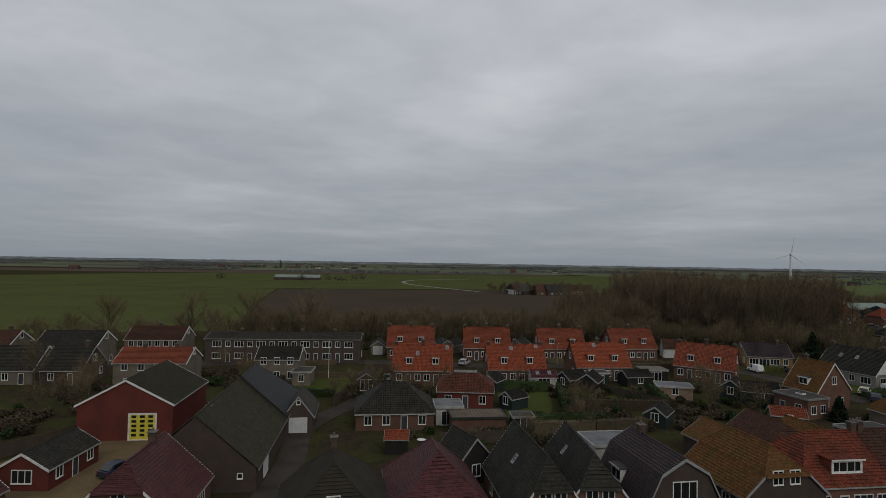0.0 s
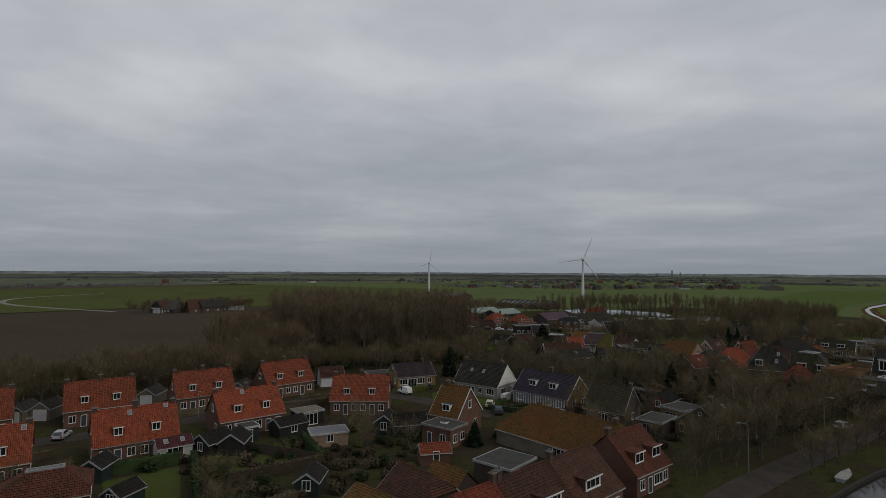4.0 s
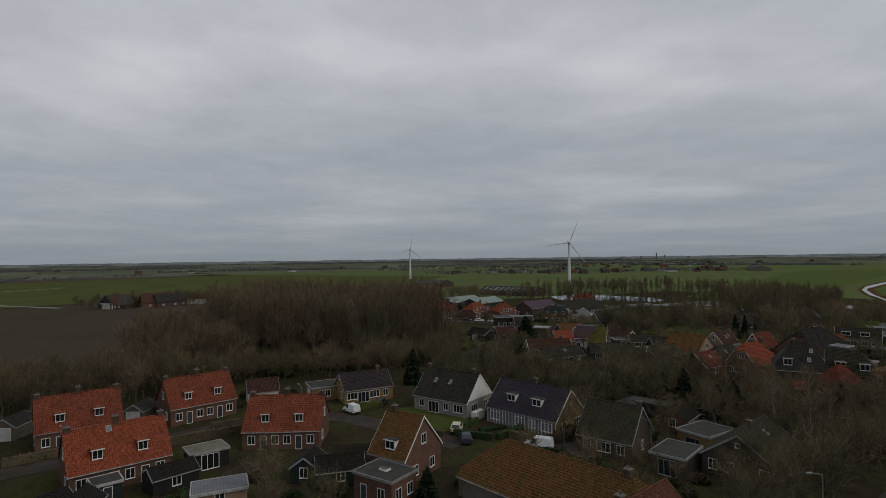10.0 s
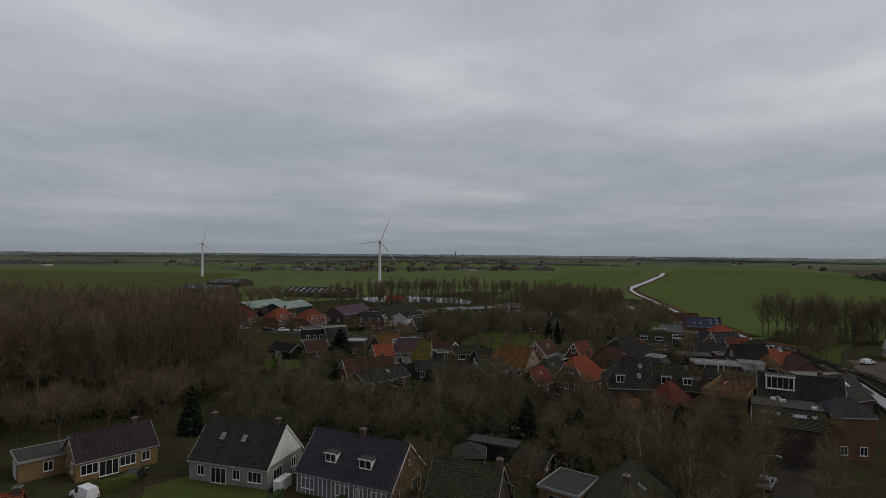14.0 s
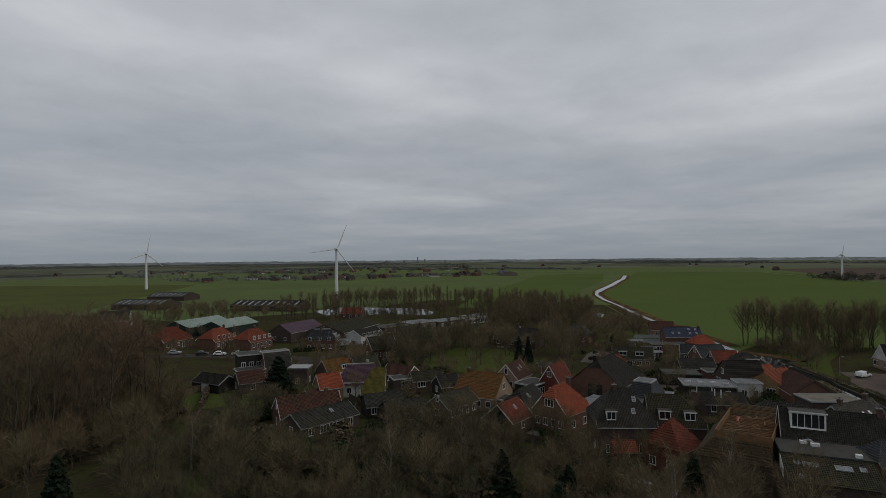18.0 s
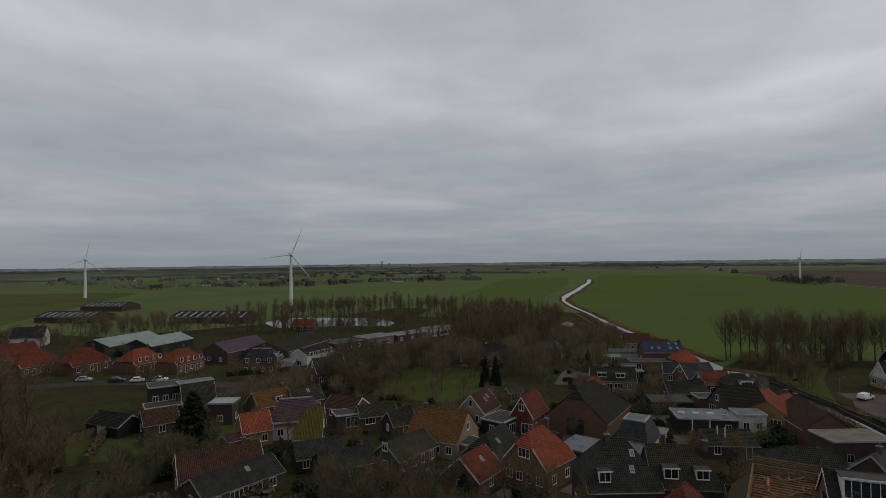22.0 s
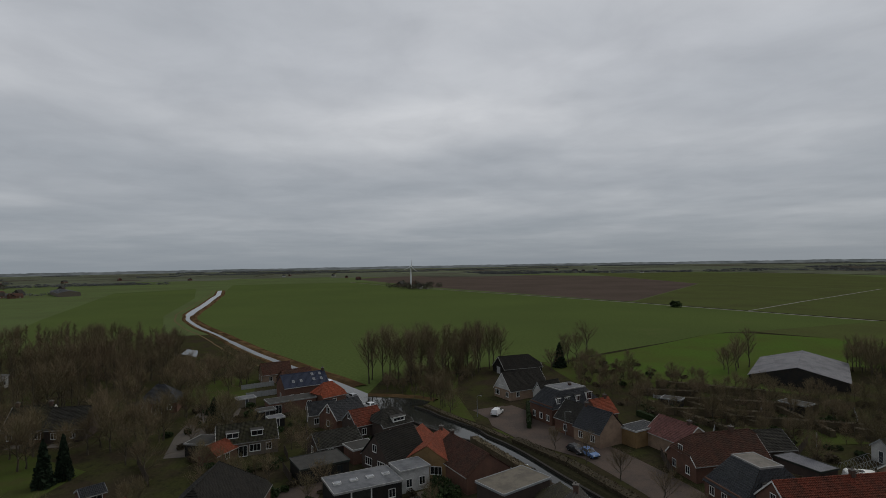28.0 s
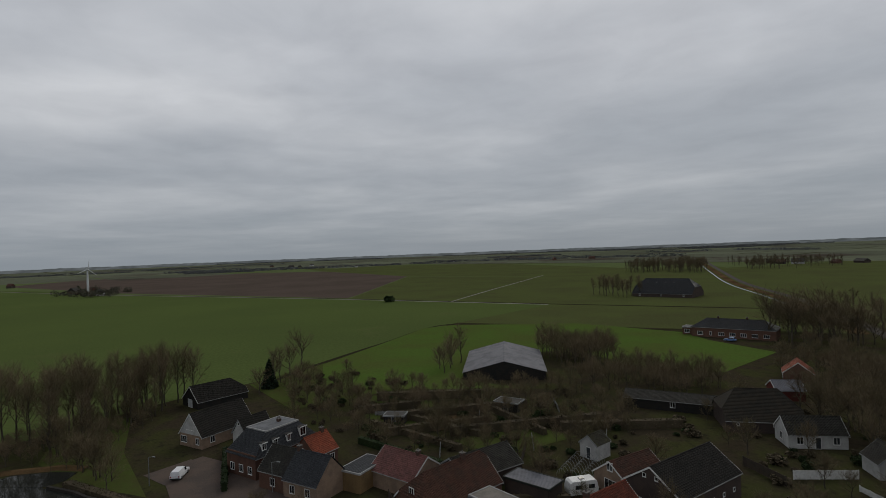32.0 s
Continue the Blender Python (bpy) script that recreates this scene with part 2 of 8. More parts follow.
WALLS = {
    "brick": (mat("wall_red_brown_brick", (0.112, 0.061, 0.044), 0.9, alt=(0.088, 0.051, 0.038), scale=0.7, fine=14, wave=("Z", 0.075, 0.7), bump=0.35, spots=(0.62, 0.76, 3.0, (0.17, 0.10, 0.075)), objrand=0.12), "red-brown brick"),
    "darkbrick": (mat("wall_dark_brick", (0.060, 0.045, 0.038), 0.9, alt=(0.048, 0.038, 0.034), scale=0.7, fine=14, wave=("Z", 0.075, 0.7), bump=0.35, objrand=0.12), "dark brown brick"),
    "redbrick": (mat("wall_deep_red_boards", (0.105, 0.028, 0.022), 0.8, alt=(0.080, 0.025, 0.02), scale=0.4, fine=10, wave=("Z", 0.075, 0.7), bump=0.35), "deep red brick"),
    "yellow": (mat("wall_yellow_brick", (0.19, 0.125, 0.060), 0.9, alt=(0.15, 0.10, 0.05), scale=0.7, fine=14, wave=("Z", 0.075, 0.7), bump=0.35), "yellow brick"),
    "greybrick": (mat("wall_grey_brown_brick", (0.135, 0.115, 0.090), 0.9, alt=(0.105, 0.09, 0.075), scale=0.7, fine=14, wave=("Z", 0.075, 0.7), bump=0.35), "grey-brown brick"),
    "white": (mat("wall_white_render", (0.40, 0.40, 0.385), 0.8, alt=(0.31, 0.31, 0.295), scale=0.5, fine=8, bump=0.2, spots=(0.60, 0.78, 1.2, (0.26, 0.26, 0.235))), "white rendered"),
    "greyrender": (mat("wall_grey_render", (0.21, 0.20, 0.185), 0.85, alt=(0.165, 0.158, 0.145), scale=0.6, fine=8, bump=0.2, spots=(0.58, 0.76, 1.4, (0.13, 0.125, 0.11))), "grey rendered"),
    "boards": (mat("wall_grey_white_boards", (0.12, 0.122, 0.138), 0.75, alt=(0.095, 0.098, 0.11), scale=0.6, fine=8, wave=("X", 0.4, 2.0), bump=0.6, bump_d=0.05), "grey and white boarded"),
    "blackwood": (mat("wall_black_boards", (0.023, 0.021, 0.018), 0.85, alt=(0.017, 0.017, 0.017), scale=0.8, fine=10, wave=("Z", 0.2, 1.2), bump=0.5), "black-tarred board"),
    "greenwood": (mat("wall_dark_green_boards", (0.020, 0.030, 0.028), 0.8, alt=(0.016, 0.024, 0.022), scale=0.8, fine=10, wave=("Z", 0.2, 1.2), bump=0.5), "dark green board"),
    "pink": (mat("wall_mauve_cladding", (0.095, 0.062, 0.082), 0.7, alt=(0.08, 0.054, 0.072), scale=0.8, fine=10, bump=0.2), "mauve cladding"),
    "stone": (mat("wall_pale_stone_brick", (0.24, 0.17, 0.12), 0.9, alt=(0.18, 0.13, 0.095), scale=0.7, fine=14, wave=("Z", 0.075, 0.7), bump=0.35), "pale pinkish brick"),
}
TRIM = mat("painted_white_wood", (0.58, 0.58, 0.56), 0.55, alt=(0.48, 0.48, 0.46), scale=2.0, bump=0.1)
TRIMG = mat("painted_grey_wood", (0.25, 0.26, 0.26), 0.6, alt=(0.20, 0.21, 0.21), scale=2.0, bump=0.1)
FASCIA = mat("weathered_roof_fascia", (0.30, 0.30, 0.29), 0.6, alt=(0.22, 0.22, 0.21), scale=1.2, bump=0.1, objrand=0.35)
TRIMD = mat("painted_dark_wood", (0.03, 0.035, 0.03), 0.6, bump=0.1)
DOORM = mat("painted_dark_door", (0.04, 0.045, 0.05), 0.5, alt=(0.03, 0.035, 0.04), bump=0.1, objrand=0.3)
WHITEDOOR = mat("painted_white_metal_door", (0.46, 0.47, 0.48), 0.5, alt=(0.39, 0.40, 0.41), scale=1.0, wave=("Z", 0.25, 1.0), bump=0.3)
YELLOWDOOR = mat("painted_yellow_door", (0.55, 0.48, 0.06), 0.55, alt=(0.46, 0.40, 0.05), scale=1.0, bump=0.1)
BITUMEN = mat("flat_roof_bitumen", (0.047, 0.045, 0.041), 0.75, alt=(0.034, 0.033, 0.030), scale=0.6, fine=8, spots=(0.62, 0.74, 0.8, (0.085, 0.085, 0.085)), bump=0.3)
GRAVELROOF = mat("flat_roof_gravel", (0.17, 0.155, 0.135), 0.95, alt=(0.13, 0.12, 0.105), scale=0.8, fine=20, bump=0.4)
LEADROOF = mat("flat_roof_pale_grey", (0.130, 0.134, 0.141), 0.7, alt=(0.080, 0.084, 0.091), scale=0.5, fine=8, bump=0.2)
BEIGEROOF = mat("flat_roof_beige", (0.14, 0.124, 0.10), 0.9, alt=(0.10, 0.09, 0.075), scale=0.6, fine=12, bump=0.3)
PANE = mat("window_glass", (0.012, 0.014, 0.016), 0.06, alt=(0.02, 0.022, 0.024), scale=0.4, bump=0.0, spec=0.6, objrand=0.4)
SKYPANE = mat("roof_window_glass", (0.09, 0.095, 0.10), 0.08, alt=(0.26, 0.28, 0.30), scale=0.4, bump=0.0, spec=0.8)
CHIM = mat("chimney_brick", (0.09, 0.055, 0.042), 0.9, alt=(0.06, 0.045, 0.038), scale=2.0, wave=("Z", 0.075, 0.7), bump=0.3)
POT = mat("chimney_cap_concrete", (0.13, 0.12, 0.11), 0.9, bump=0.2)


# ---- mesh helpers ----
class Mesh:
    """Collects vertices and faces, box by box, for one part."""

    def __init__(self):
        self.v, self.f = [], []

    def poly(self, pts):
        n = len(self.v)
        self.v += [tuple(p) for p in pts]
        self.f.append(tuple(range(n, n + len(pts))))
        return self

    def box(self, x0, y0, z0, x1, y1, z1):
        n = len(self.v)
        self.v += [(x0, y0, z0), (x1, y0, z0), (x1, y1, z0), (x0, y1, z0), (x0, y0, z1), (x1, y0, z1), (x1, y1, z1), (x0, y1, z1)]
        for q in ((3, 2, 1, 0), (4, 5, 6, 7), (0, 1, 5, 4), (1, 2, 6, 5), (2, 3, 7, 6), (3, 0, 4, 7)):
            self.f.append(tuple(n + i for i in q))
        return self

    def slab(self, pts, d):
        """A flat polygon thickened downwards by d along its normal."""
        p = [Vector(q) for q in pts]
        nrm = (p[1] - p[0]).cross(p[-1] - p[0]).normalized() * d
        lo = [q - nrm for q in p]
        self.poly(p)
        self.poly(lo[::-1])
        for i in range(len(p)):
            j = (i + 1) % len(p)
            self.poly((p[j], p[i], lo[i], lo[j]))
        return self

    def tube(self, a, b, ra, rb, n=6, cap=True):
        a, b = Vector(a), Vector(b)
        d = (b - a).normalized()
        u = d.orthogonal().normalized()
        w = d.cross(u)
        s = len(self.v)
        for c, r in ((a, ra), (b, rb)):
            self.v += [tuple(c + (u * math.cos(2 * math.pi * i / n) + w * math.sin(2 * math.pi * i / n)) * r) for i in range(n)]
        for i in range(n):
            j = (i + 1) % n
            self.f.append((s + i, s + j, s + n + j, s + n + i))
        if cap:
            self.f.append(tuple(s + n + i for i in range(n)))
            self.f.append(tuple(s + n - 1 - i for i in range(n)))
        return self

    def data(self, name, material, smooth=False):
        me = bpy.data.meshes.new(name)
        me.from_pydata(self.v, [], self.f)
        me.materials.append(material)
        if smooth:
            me.shade_smooth()
        me.update()
        return me


def part(name, mesh, material, parent=None, label="", m=None, smooth=False):
    """One mesh object under a thing or a part."""
    me = mesh.data(name, material, smooth) if isinstance(mesh, Mesh) else mesh
    ob = new(name, me)
    if parent is not None:
        ob.parent = parent
    if m is not None:
        ob.matrix_basis = m
    if label:
        ob["label"] = label
    return ob


def thing(name, label, category, m, group="", kind=""):
    ob = new(name)
    ob.empty_display_size = 0.5
    ob.matrix_basis = m
    return tagged(ob, label, category, group, kind)


def arr_mesh(name, verts, faces, material):
    me = bpy.data.meshes.new(name)
    me.from_pydata(verts.tolist() if hasattr(verts, "tolist") else verts, [], faces.tolist() if hasattr(faces, "tolist") else faces)
    me.materials.append(material)
    me.update()
    return me


# ---- windows, doors ----
CACHE = {}


def frame_mesh(w, h, bars, material, d=0.06):
    """A window frame standing d proud of its wall (which lies in y = 0, outside towards -y), foot centre at the origin."""
    key = ("fr", round(w, 2), round(h, 2), bars, material.name)
    if key not in CACHE:
        t = 0.09 if w < 3 else 0.22
        xs = [-w / 2, -w / 2 + t]
        for i in range(1, bars + 1):
            x = -w / 2 + w * i / (bars + 1)
            xs += [x - 0.035, x + 0.035]
        xs += [w / 2 - t, w / 2]
        zs = [-0.06, t * 0.7, h - t, h]
        nx, nz = len(xs), len(zs)
        g = Mesh()
        for y in (-d, 0.02):
            for j, z in enumerate(zs):
                g.v += [(x, y - (0.05 if j == 0 and y < 0 else 0.0), z) for x in xs]

        def solid(i, j):
            return 0 <= i < nx - 1 and 0 <= j < nz - 1 and (j != 1 or i % 2 == 0)

        for j in range(nz - 1):
            for i in range(nx - 1):
                if not solid(i, j):
                    continue
                q = [j * nx + i, j * nx + i + 1, (j + 1) * nx + i + 1, (j + 1) * nx + i]
                g.f += [tuple(q), tuple(k + nx * nz for k in q[::-1])]
                for k, (di, dj) in enumerate(((0, -1), (1, 0), (0, 1), (-1, 0))):
                    if not solid(i + di, j + dj):
                        p0, p1 = q[k], q[(k + 1) % 4]
                        g.f.append((p1, p0, p0 + nx * nz, p1 + nx * nz))
        CACHE[key] = g.data("window", material)
    return CACHE[key]


def pane_mesh(w, h, material):
    key = ("pn", round(w, 2), round(h, 2), material.name)
    if key not in CACHE:
        g = Mesh().box(-w / 2 + 0.08, -0.025, 0.05, w / 2 - 0.08, 0.01, h - 0.08)
        CACHE[key] = g.data("pane", material)
    return CACHE[key]


def door_mesh(w, h, material):
    key = ("dr", round(w, 2), round(h, 2), material.name)
    if key not in CACHE:
        g = Mesh().box(-w / 2 + 0.09, -0.035, 0, w / 2 - 0.09, 0.01, h - 0.09)
        n = max(1, round(w / 0.6))
        for i in range(n):
            x = -w / 2 + 0.09 + (w - 0.18) * (i + 0.5) / n
            k = (w - 0.18) / n * 0.38
            g.box(x - k, -0.055, h * 0.1, x + k, -0.03, h * 0.42).box(x - k, -0.055, h * 0.5, x + k, -0.03, h * 0.85)
        CACHE[key] = g.data("door", material)
    return CACHE[key]


KINDS = {"w": (1.15, 1.35, 0.85, 1), "W": (2.1, 1.4, 0.8, 2), "s": (0.6, 0.6, 1.4, 0), "t": (0.8, 1.5, 0.8, 0), "d": (1.0, 2.15, 0.0, 0), "p": (2.4, 2.1, 0.05, 2), "g": (2.5, 2.15, 0.0, 0), "y": (3.6, 3.6, 0.0, 0), "k": (3.4, 3.2, 0.0, 0)}


def opening(ch, parent, m, z0, trim):
    w, h, sill, bars = KINDS[ch]
    m = m @ pose(0, 0, z0 + sill)
    if ch in "dgyk":
        f = part("door_frame", frame_mesh(w, h, 0, trim), None, parent, m=m)
        part("door", door_mesh(w, h, {"d": DOORM, "g": WHITEDOOR, "y": YELLOWDOOR, "k": TRIMD}[ch]), None, f)
        for i in range(15 if ch == "y" else 0):
            cx, cz = (i % 3 - 1) * 1.05, 0.75 + (i // 3) * 0.6
            part("pane", Mesh().box(cx - 0.3, -0.085, cz - 0.17, cx + 0.3, -0.05, cz + 0.17), PANE, f)
    else:
        f = part("window", frame_mesh(w, h, bars, trim), None, parent, m=m)
        part("pane", pane_mesh(w, h, PANE), None, f)


def row_of(spec, parent, side_m, length, trim, he, gable_h=0.0):
    """Openings along one wall. spec: ground floor / upper floor, one letter a slot."""
    for lvl, letters in enumerate(spec.split("/")):
        n = len(letters)
        span = length * 0.92 if lvl == 0 or not gable_h else length * 0.42
        for i, ch in enumerate(letters):
            if ch == ".":
                continue
            x = -span / 2 + span * (i + 0.5) / n
            z0 = 0.0 if lvl == 0 else (he + 0.05 if gable_h else 2.75)
            opening(ch, parent, side_m @ pose(x, 0, 0), z0, trim)


def courses(g, p_lo0, p_lo1, p_hi0, p_hi1, step=0.34, lip=0.075):
    """Tile courses between an eave edge and an upper edge: strips that lap over one another."""
    a0, a1, b0, b1 = Vector(p_lo0), Vector(p_lo1), Vector(p_hi0), Vector(p_hi1)
    nrm = (a1 - a0).cross(b0 - a0)
    if nrm.length < 1e-6:
        nrm = (b1 - b0).cross(b0 - a0)
    nrm = nrm.normalized()
    n = max(2, round(((b0 + b1) / 2 - (a0 + a1) / 2).length / step))
    k = len(g.v)
    g.v += [tuple(a0), tuple(a1)]
    for i in range(n):
        s, e = i / n, (i + 1) / n
        g.v += [tuple(a0.lerp(b0, s) + nrm * lip), tuple(a1.lerp(b1, s) + nrm * lip), tuple(a0.lerp(b0, e)), tuple(a1.lerp(b1, e))]
        g.f += [(k, k + 1, k + 3, k + 2), (k + 2, k + 3, k + 5, k + 4)]
        k += 4
    return g


def skylight(parent, m, w=0.65, h=0.95):
    f = part("skylight", frame_mesh(w, h, 0, TRIMG), None, parent, m=m)
    part("pane", pane_mesh(w, h, SKYPANE), None, f)


def chimney(parent, x, y, z0, z1, w=0.6, d=0.6, pots=1):
    c = part("chimney", Mesh().box(x - w / 2, y - d / 2, z0, x + w / 2, y + d / 2, z1).box(x - w / 2 - 0.06, y - d / 2 - 0.06, z1 - 0.3, x + w / 2 + 0.06, y + d / 2 + 0.06, z1 - 0.18), CHIM, parent)
    g = Mesh().box(x - w / 2 - 0.1, y - d / 2 - 0.1, z1, x + w / 2 + 0.1, y + d / 2 + 0.1, z1 + 0.09)
    for i in range(pots):
        px = x + (i - (pots - 1) / 2) * 0.35
        g.tube((px, y, z1 + 0.09), (px, y, z1 + 0.4), 0.11, 0.09, 8)
    part("chimney_cap", g, POT, c)


def dormer(parent, side, u, w, h, zf, slope_y, pitch_t, trim, wallm, fy, top):
    """A box dormer: its face at zf above the ground, on the slope; side -1 front, 1 back."""
    m = pose(u, fy * side, zf, 0, 0, 0 if side < 0 else 180)
    dep = h / pitch_t + 0.25
    t = 0.08
    d = part("dormer", Mesh().box(-w / 2 - 0.15, -0.25, h, w / 2 + 0.15, dep, h + 0.12), top, parent, m=m)
    part("dormer_fascia", Mesh().box(-w / 2 - 0.17, -0.29, h - 0.03, w / 2 + 0.17, -0.25, h + 0.13), trim, d)
    for sx in (-w / 2, w / 2 - t):
        g = Mesh()
        g.v = [(sx, 0, -0.25), (sx, 0, h), (sx, dep, h), (sx + t, 0, -0.25), (sx + t, 0, h), (sx + t, dep, h)]
        g.f = [(0, 1, 2), (5, 4, 3), (0, 3, 4, 1), (1, 4, 5, 2), (2, 5, 3, 0)]
        part("dormer_cheek", g, wallm, d)
    part("window_frame", frame_mesh(w, h, max(1, round(w / 0.9) - 1), trim), None, d)
    part("pane", pane_mesh(w, h, PANE), None, d)


def house(x, y, yaw, L, W, he, hr, roof="orange", wall="brick", hip=(1, 1), win="f:wdww l:w/w r:ww/w b:wdw", dorm=(), sky=(), chim=(0.3,), trim=None, ov=0.25, flat=0.0, name="house", about="", cat="house", group="", barge=True, gwall=None, mans=0.0, deck=None):
    """A house with its ridge along its own x; -y is its front. hip: for each end the share of the roof's height at which the hip begins
    (1: plain gable, 0: full hip). mans: share of the half-span of a steep lower slope. flat: length of flat top across."""
    board = trim or (TRIMG if wall in ("darkbrick", "blackwood") or name != "house" and wall != "redbrick" else TRIM)
    trim = trim or TRIM
    rm, rname = ROOFS[roof]
    wm, wname = WALLS[wall]
    shape = "hipped" if max(hip) < 0.3 else ("half-hipped" if min(hip) < 1 else "gabled")
    if mans:
        shape = "mansard"
    label = about or f"{wname} {name.replace('_', ' ')} with a {shape} {rname} roof"
    h = thing(name, label, cat, pose(x, y, 0, 0, 0, yaw), group)
    hw, hl, t = W / 2, L / 2, 0.25
    # profile across: (distance from the middle, height), from eave to ridge
    prof = [(hw, he)]
    if mans:
        prof.append((hw * (1 - mans), he + (hr - he) * 0.68))
    prof.append((flat / 2, hr))
    rise = hr - he

    def at(z):
        for (y0, z0), (y1, z1) in zip(prof, prof[1:]):
            if z <= z1 + 1e-6:
                return y0 + (y1 - y0) * (z - z0) / (z1 - z0)
        return prof[-1][0]

    # walls: four thick sides, gables up to where a hip begins
    for s in (-1, 1):
        part("wall", Mesh().box(-hl, min(s * hw, s * (hw - t)), -0.3, hl, max(s * hw, s * (hw - t)), he), wm, h)
    for i, s in enumerate((-1, 1)):
        out = [(-hw + t, he), (hw - t, he)]
        k = hip[i]
        if k > 0:
            zt = he + rise * k - (0.02 if k >= 1 else 0.0)
            lv = [he] + [z for _, z in prof[1:-1] if z < zt] + [zt]
            up = [(at(z) - (0.05 if z > he else t), z - 0.06 if z > he else z) for z in lv]
            out = [(-yy, zz) for yy, zz in up] + up[::-1]
        out = [(hw - t, -0.3), (-hw + t, -0.3)] + out
        part("wall", Mesh().slab([(s * hl, yy, zz) for yy, zz in (out[::-1] if s > 0 else out)], t), wm, h)
    if gwall:
        for i, s in enumerate((-1, 1)):
            lv = [he] + [he + rise * hip[i] - 0.1]
            gg = Mesh()
            out = [(-at(z) + 0.06, z) for z in lv] + [(at(z) - 0.06, z) for z in lv[::-1]]
            pts = [(s * (hl + 0.04), yy, zz) for yy, zz in (out if s > 0 else out[::-1])]
            part("gable_cladding", gg.slab(pts, 0.03), gwall, h)
    # roof slopes in tile courses
    lip_e = he - ov * (prof[1][1] - he) / max(0.05, hw - prof[1][0])
    zs = [lip_e, he] + [z for _, z in prof[1:]]

    def half(z):
        return hw + ov if z < he else at(z)

    inset = [(1 - k) * hw * 0.85 for k in hip]

    def xend(i, z):
        k = hip[i]
        f = (z - he) / rise
        if k >= 1:
            return hl + 0.18
        if f <= k:
            return hl + (0.18 if k > 0 else (ov * (1 if z < he else max(0, 1 - 0))))
        return hl + (ov if k == 0 else 0.18) - (inset[i] + (ov if k == 0 else 0.18)) * (f - k) / (1 - k)

    cuts = sorted(set([zs[0]] + [z for _, z in prof[1:]] + [he + rise * k for k in hip if 0 < k < 1]))
    for s in (-1, 1):
        g = Mesh()
        for z0, z1 in zip(cuts, cuts[1:]):
            y0, y1 = half(z0), half(z1)
            p = ((-xend(0, z0), -y0, z0), (xend(1, z0), -y0, z0), (-xend(0, z1), -y1, z1), (xend(1, z1), -y1, z1))
            if s > 0:
                p = tuple((-q[0], -q[1], q[2]) for q in ((xend(0, z0), -y0, z0), (-xend(1, z0), -y0, z0), (xend(0, z1), -y1, z1), (-xend(1, z1), -y1, z1)))
                p = (p[1], p[0], p[3], p[2])
                p = ((xend(1, z0), y0, z0), (-xend(0, z0), y0, z0), (xend(1, z1), y1, z1), (-xend(0, z1), y1, z1))
            courses(g, *p)
        part("roof_slope", g, rm, h)
    for i, s in enumerate((-1, 1)):
        k = hip[i]
        if k < 1:
            g = Mesh()
            zc = sorted(set([he + rise * k if k > 0 else zs[0]] + [z for _, z in prof[1:] if z > he + rise * k]))
            for z0, z1 in zip(zc, zc[1:]):
                y0, y1 = half(z0), half(z1)
                e = 0.15 if k > 0 and z0 == zc[0] else 0
                courses(g, (s * (xend(i, z0) + e), -s * y0, z0 - e), (s * (xend(i, z0) + e), s * y0, z0 - e), (s * xend(i, z1), -s * y1, z1), (s * xend(i, z1), s * y1, z1))
            part("roof_hip", g, rm, h)
    r0, r1 = -xend(0, hr), xend(1, hr)
    if flat:
        part("flat_roof", Mesh().box(r0 - 0.1, -flat / 2 - 0.1, hr - 0.1, r1 + 0.1, flat / 2 + 0.1, hr + 0.08), deck or LEADROOF, h)
        g = Mesh()
        for yy in (-flat / 2, flat / 2):
            g.box(r0 - 0.16, yy - 0.12, hr - 0.12, r1 + 0.16, yy + 0.12, hr + 0.14)
        for xx in (r0, r1):
            g.box(xx - 0.12, -flat / 2 + 0.12, hr - 0.12, xx + 0.12, flat / 2 - 0.12, hr + 0.14)
        part("roof_edge", g, FASCIA, h)
    else:
        g = Mesh().tube((r0, 0, hr), (r1, 0, hr), 0.13, 0.13, 6)
        for i, s in enumerate((-1, 1)):
            k = hip[i]
            if k < 1:
                zb = he + rise * k if k > 0 else zs[0]
                for q in (-1, 1):
                    g.tube((s * xend(i, zb + 1e-4), q * half(zb), zb), (s * xend(i, hr), 0, hr), 0.1, 0.1, 5)
        part("ridge_cap", g, rm, h)
    # gutters and barge boards
    for s in (-1, 1):
        part("gutter", Mesh().box(-hl - 0.15, s * (hw + ov) - 0.06, zs[0] - 0.12, hl + 0.15, s * (hw + ov) + 0.06, zs[0] + 0.02), FASCIA, h)
    if barge:
        for i, s in enumerate((-1, 1)):
            k = hip[i]
            if k > 0:
                zt = he + rise * k
                lv = [zs[0]] + [z for _, z in prof[1:-1] if z < zt] + [zt]
                xx = s * (hl + 0.2)
                for q in (-1, 1):
                    g = Mesh()
                    for z0, z1 in zip(lv, lv[1:]):
                        ya, yb = q * half(z0), q * half(z1)
                        pts = [(xx, ya, z0 + 0.06), (xx, yb, z1 + 0.06), (xx, yb, z1 - 0.22), (xx, ya, z0 - 0.22)]
                        g.slab(pts if q * s > 0 else pts[::-1], 0.06)
                    part("barge_board", g, board, h)
    # openings
    for spec in win.split():
        sd, letters = spec.split(":")
        if sd in "fb":
            m = pose(0, -hw, 0) if sd == "f" else pose(0, hw, 0, 0, 0, 180)
            row_of(letters, h, m, L, trim, he)
        else:
            i = 0 if sd == "l" else 1
            m = pose(-hl, 0, 0, 0, 0, -90) if sd == "l" else pose(hl, 0, 0, 0, 0, 90)
            row_of(letters, h, m, W, trim, he, rise * hip[i])
    z1 = prof[1][1]
    tan = (z1 - he) / max(0.2, hw - prof[1][0])
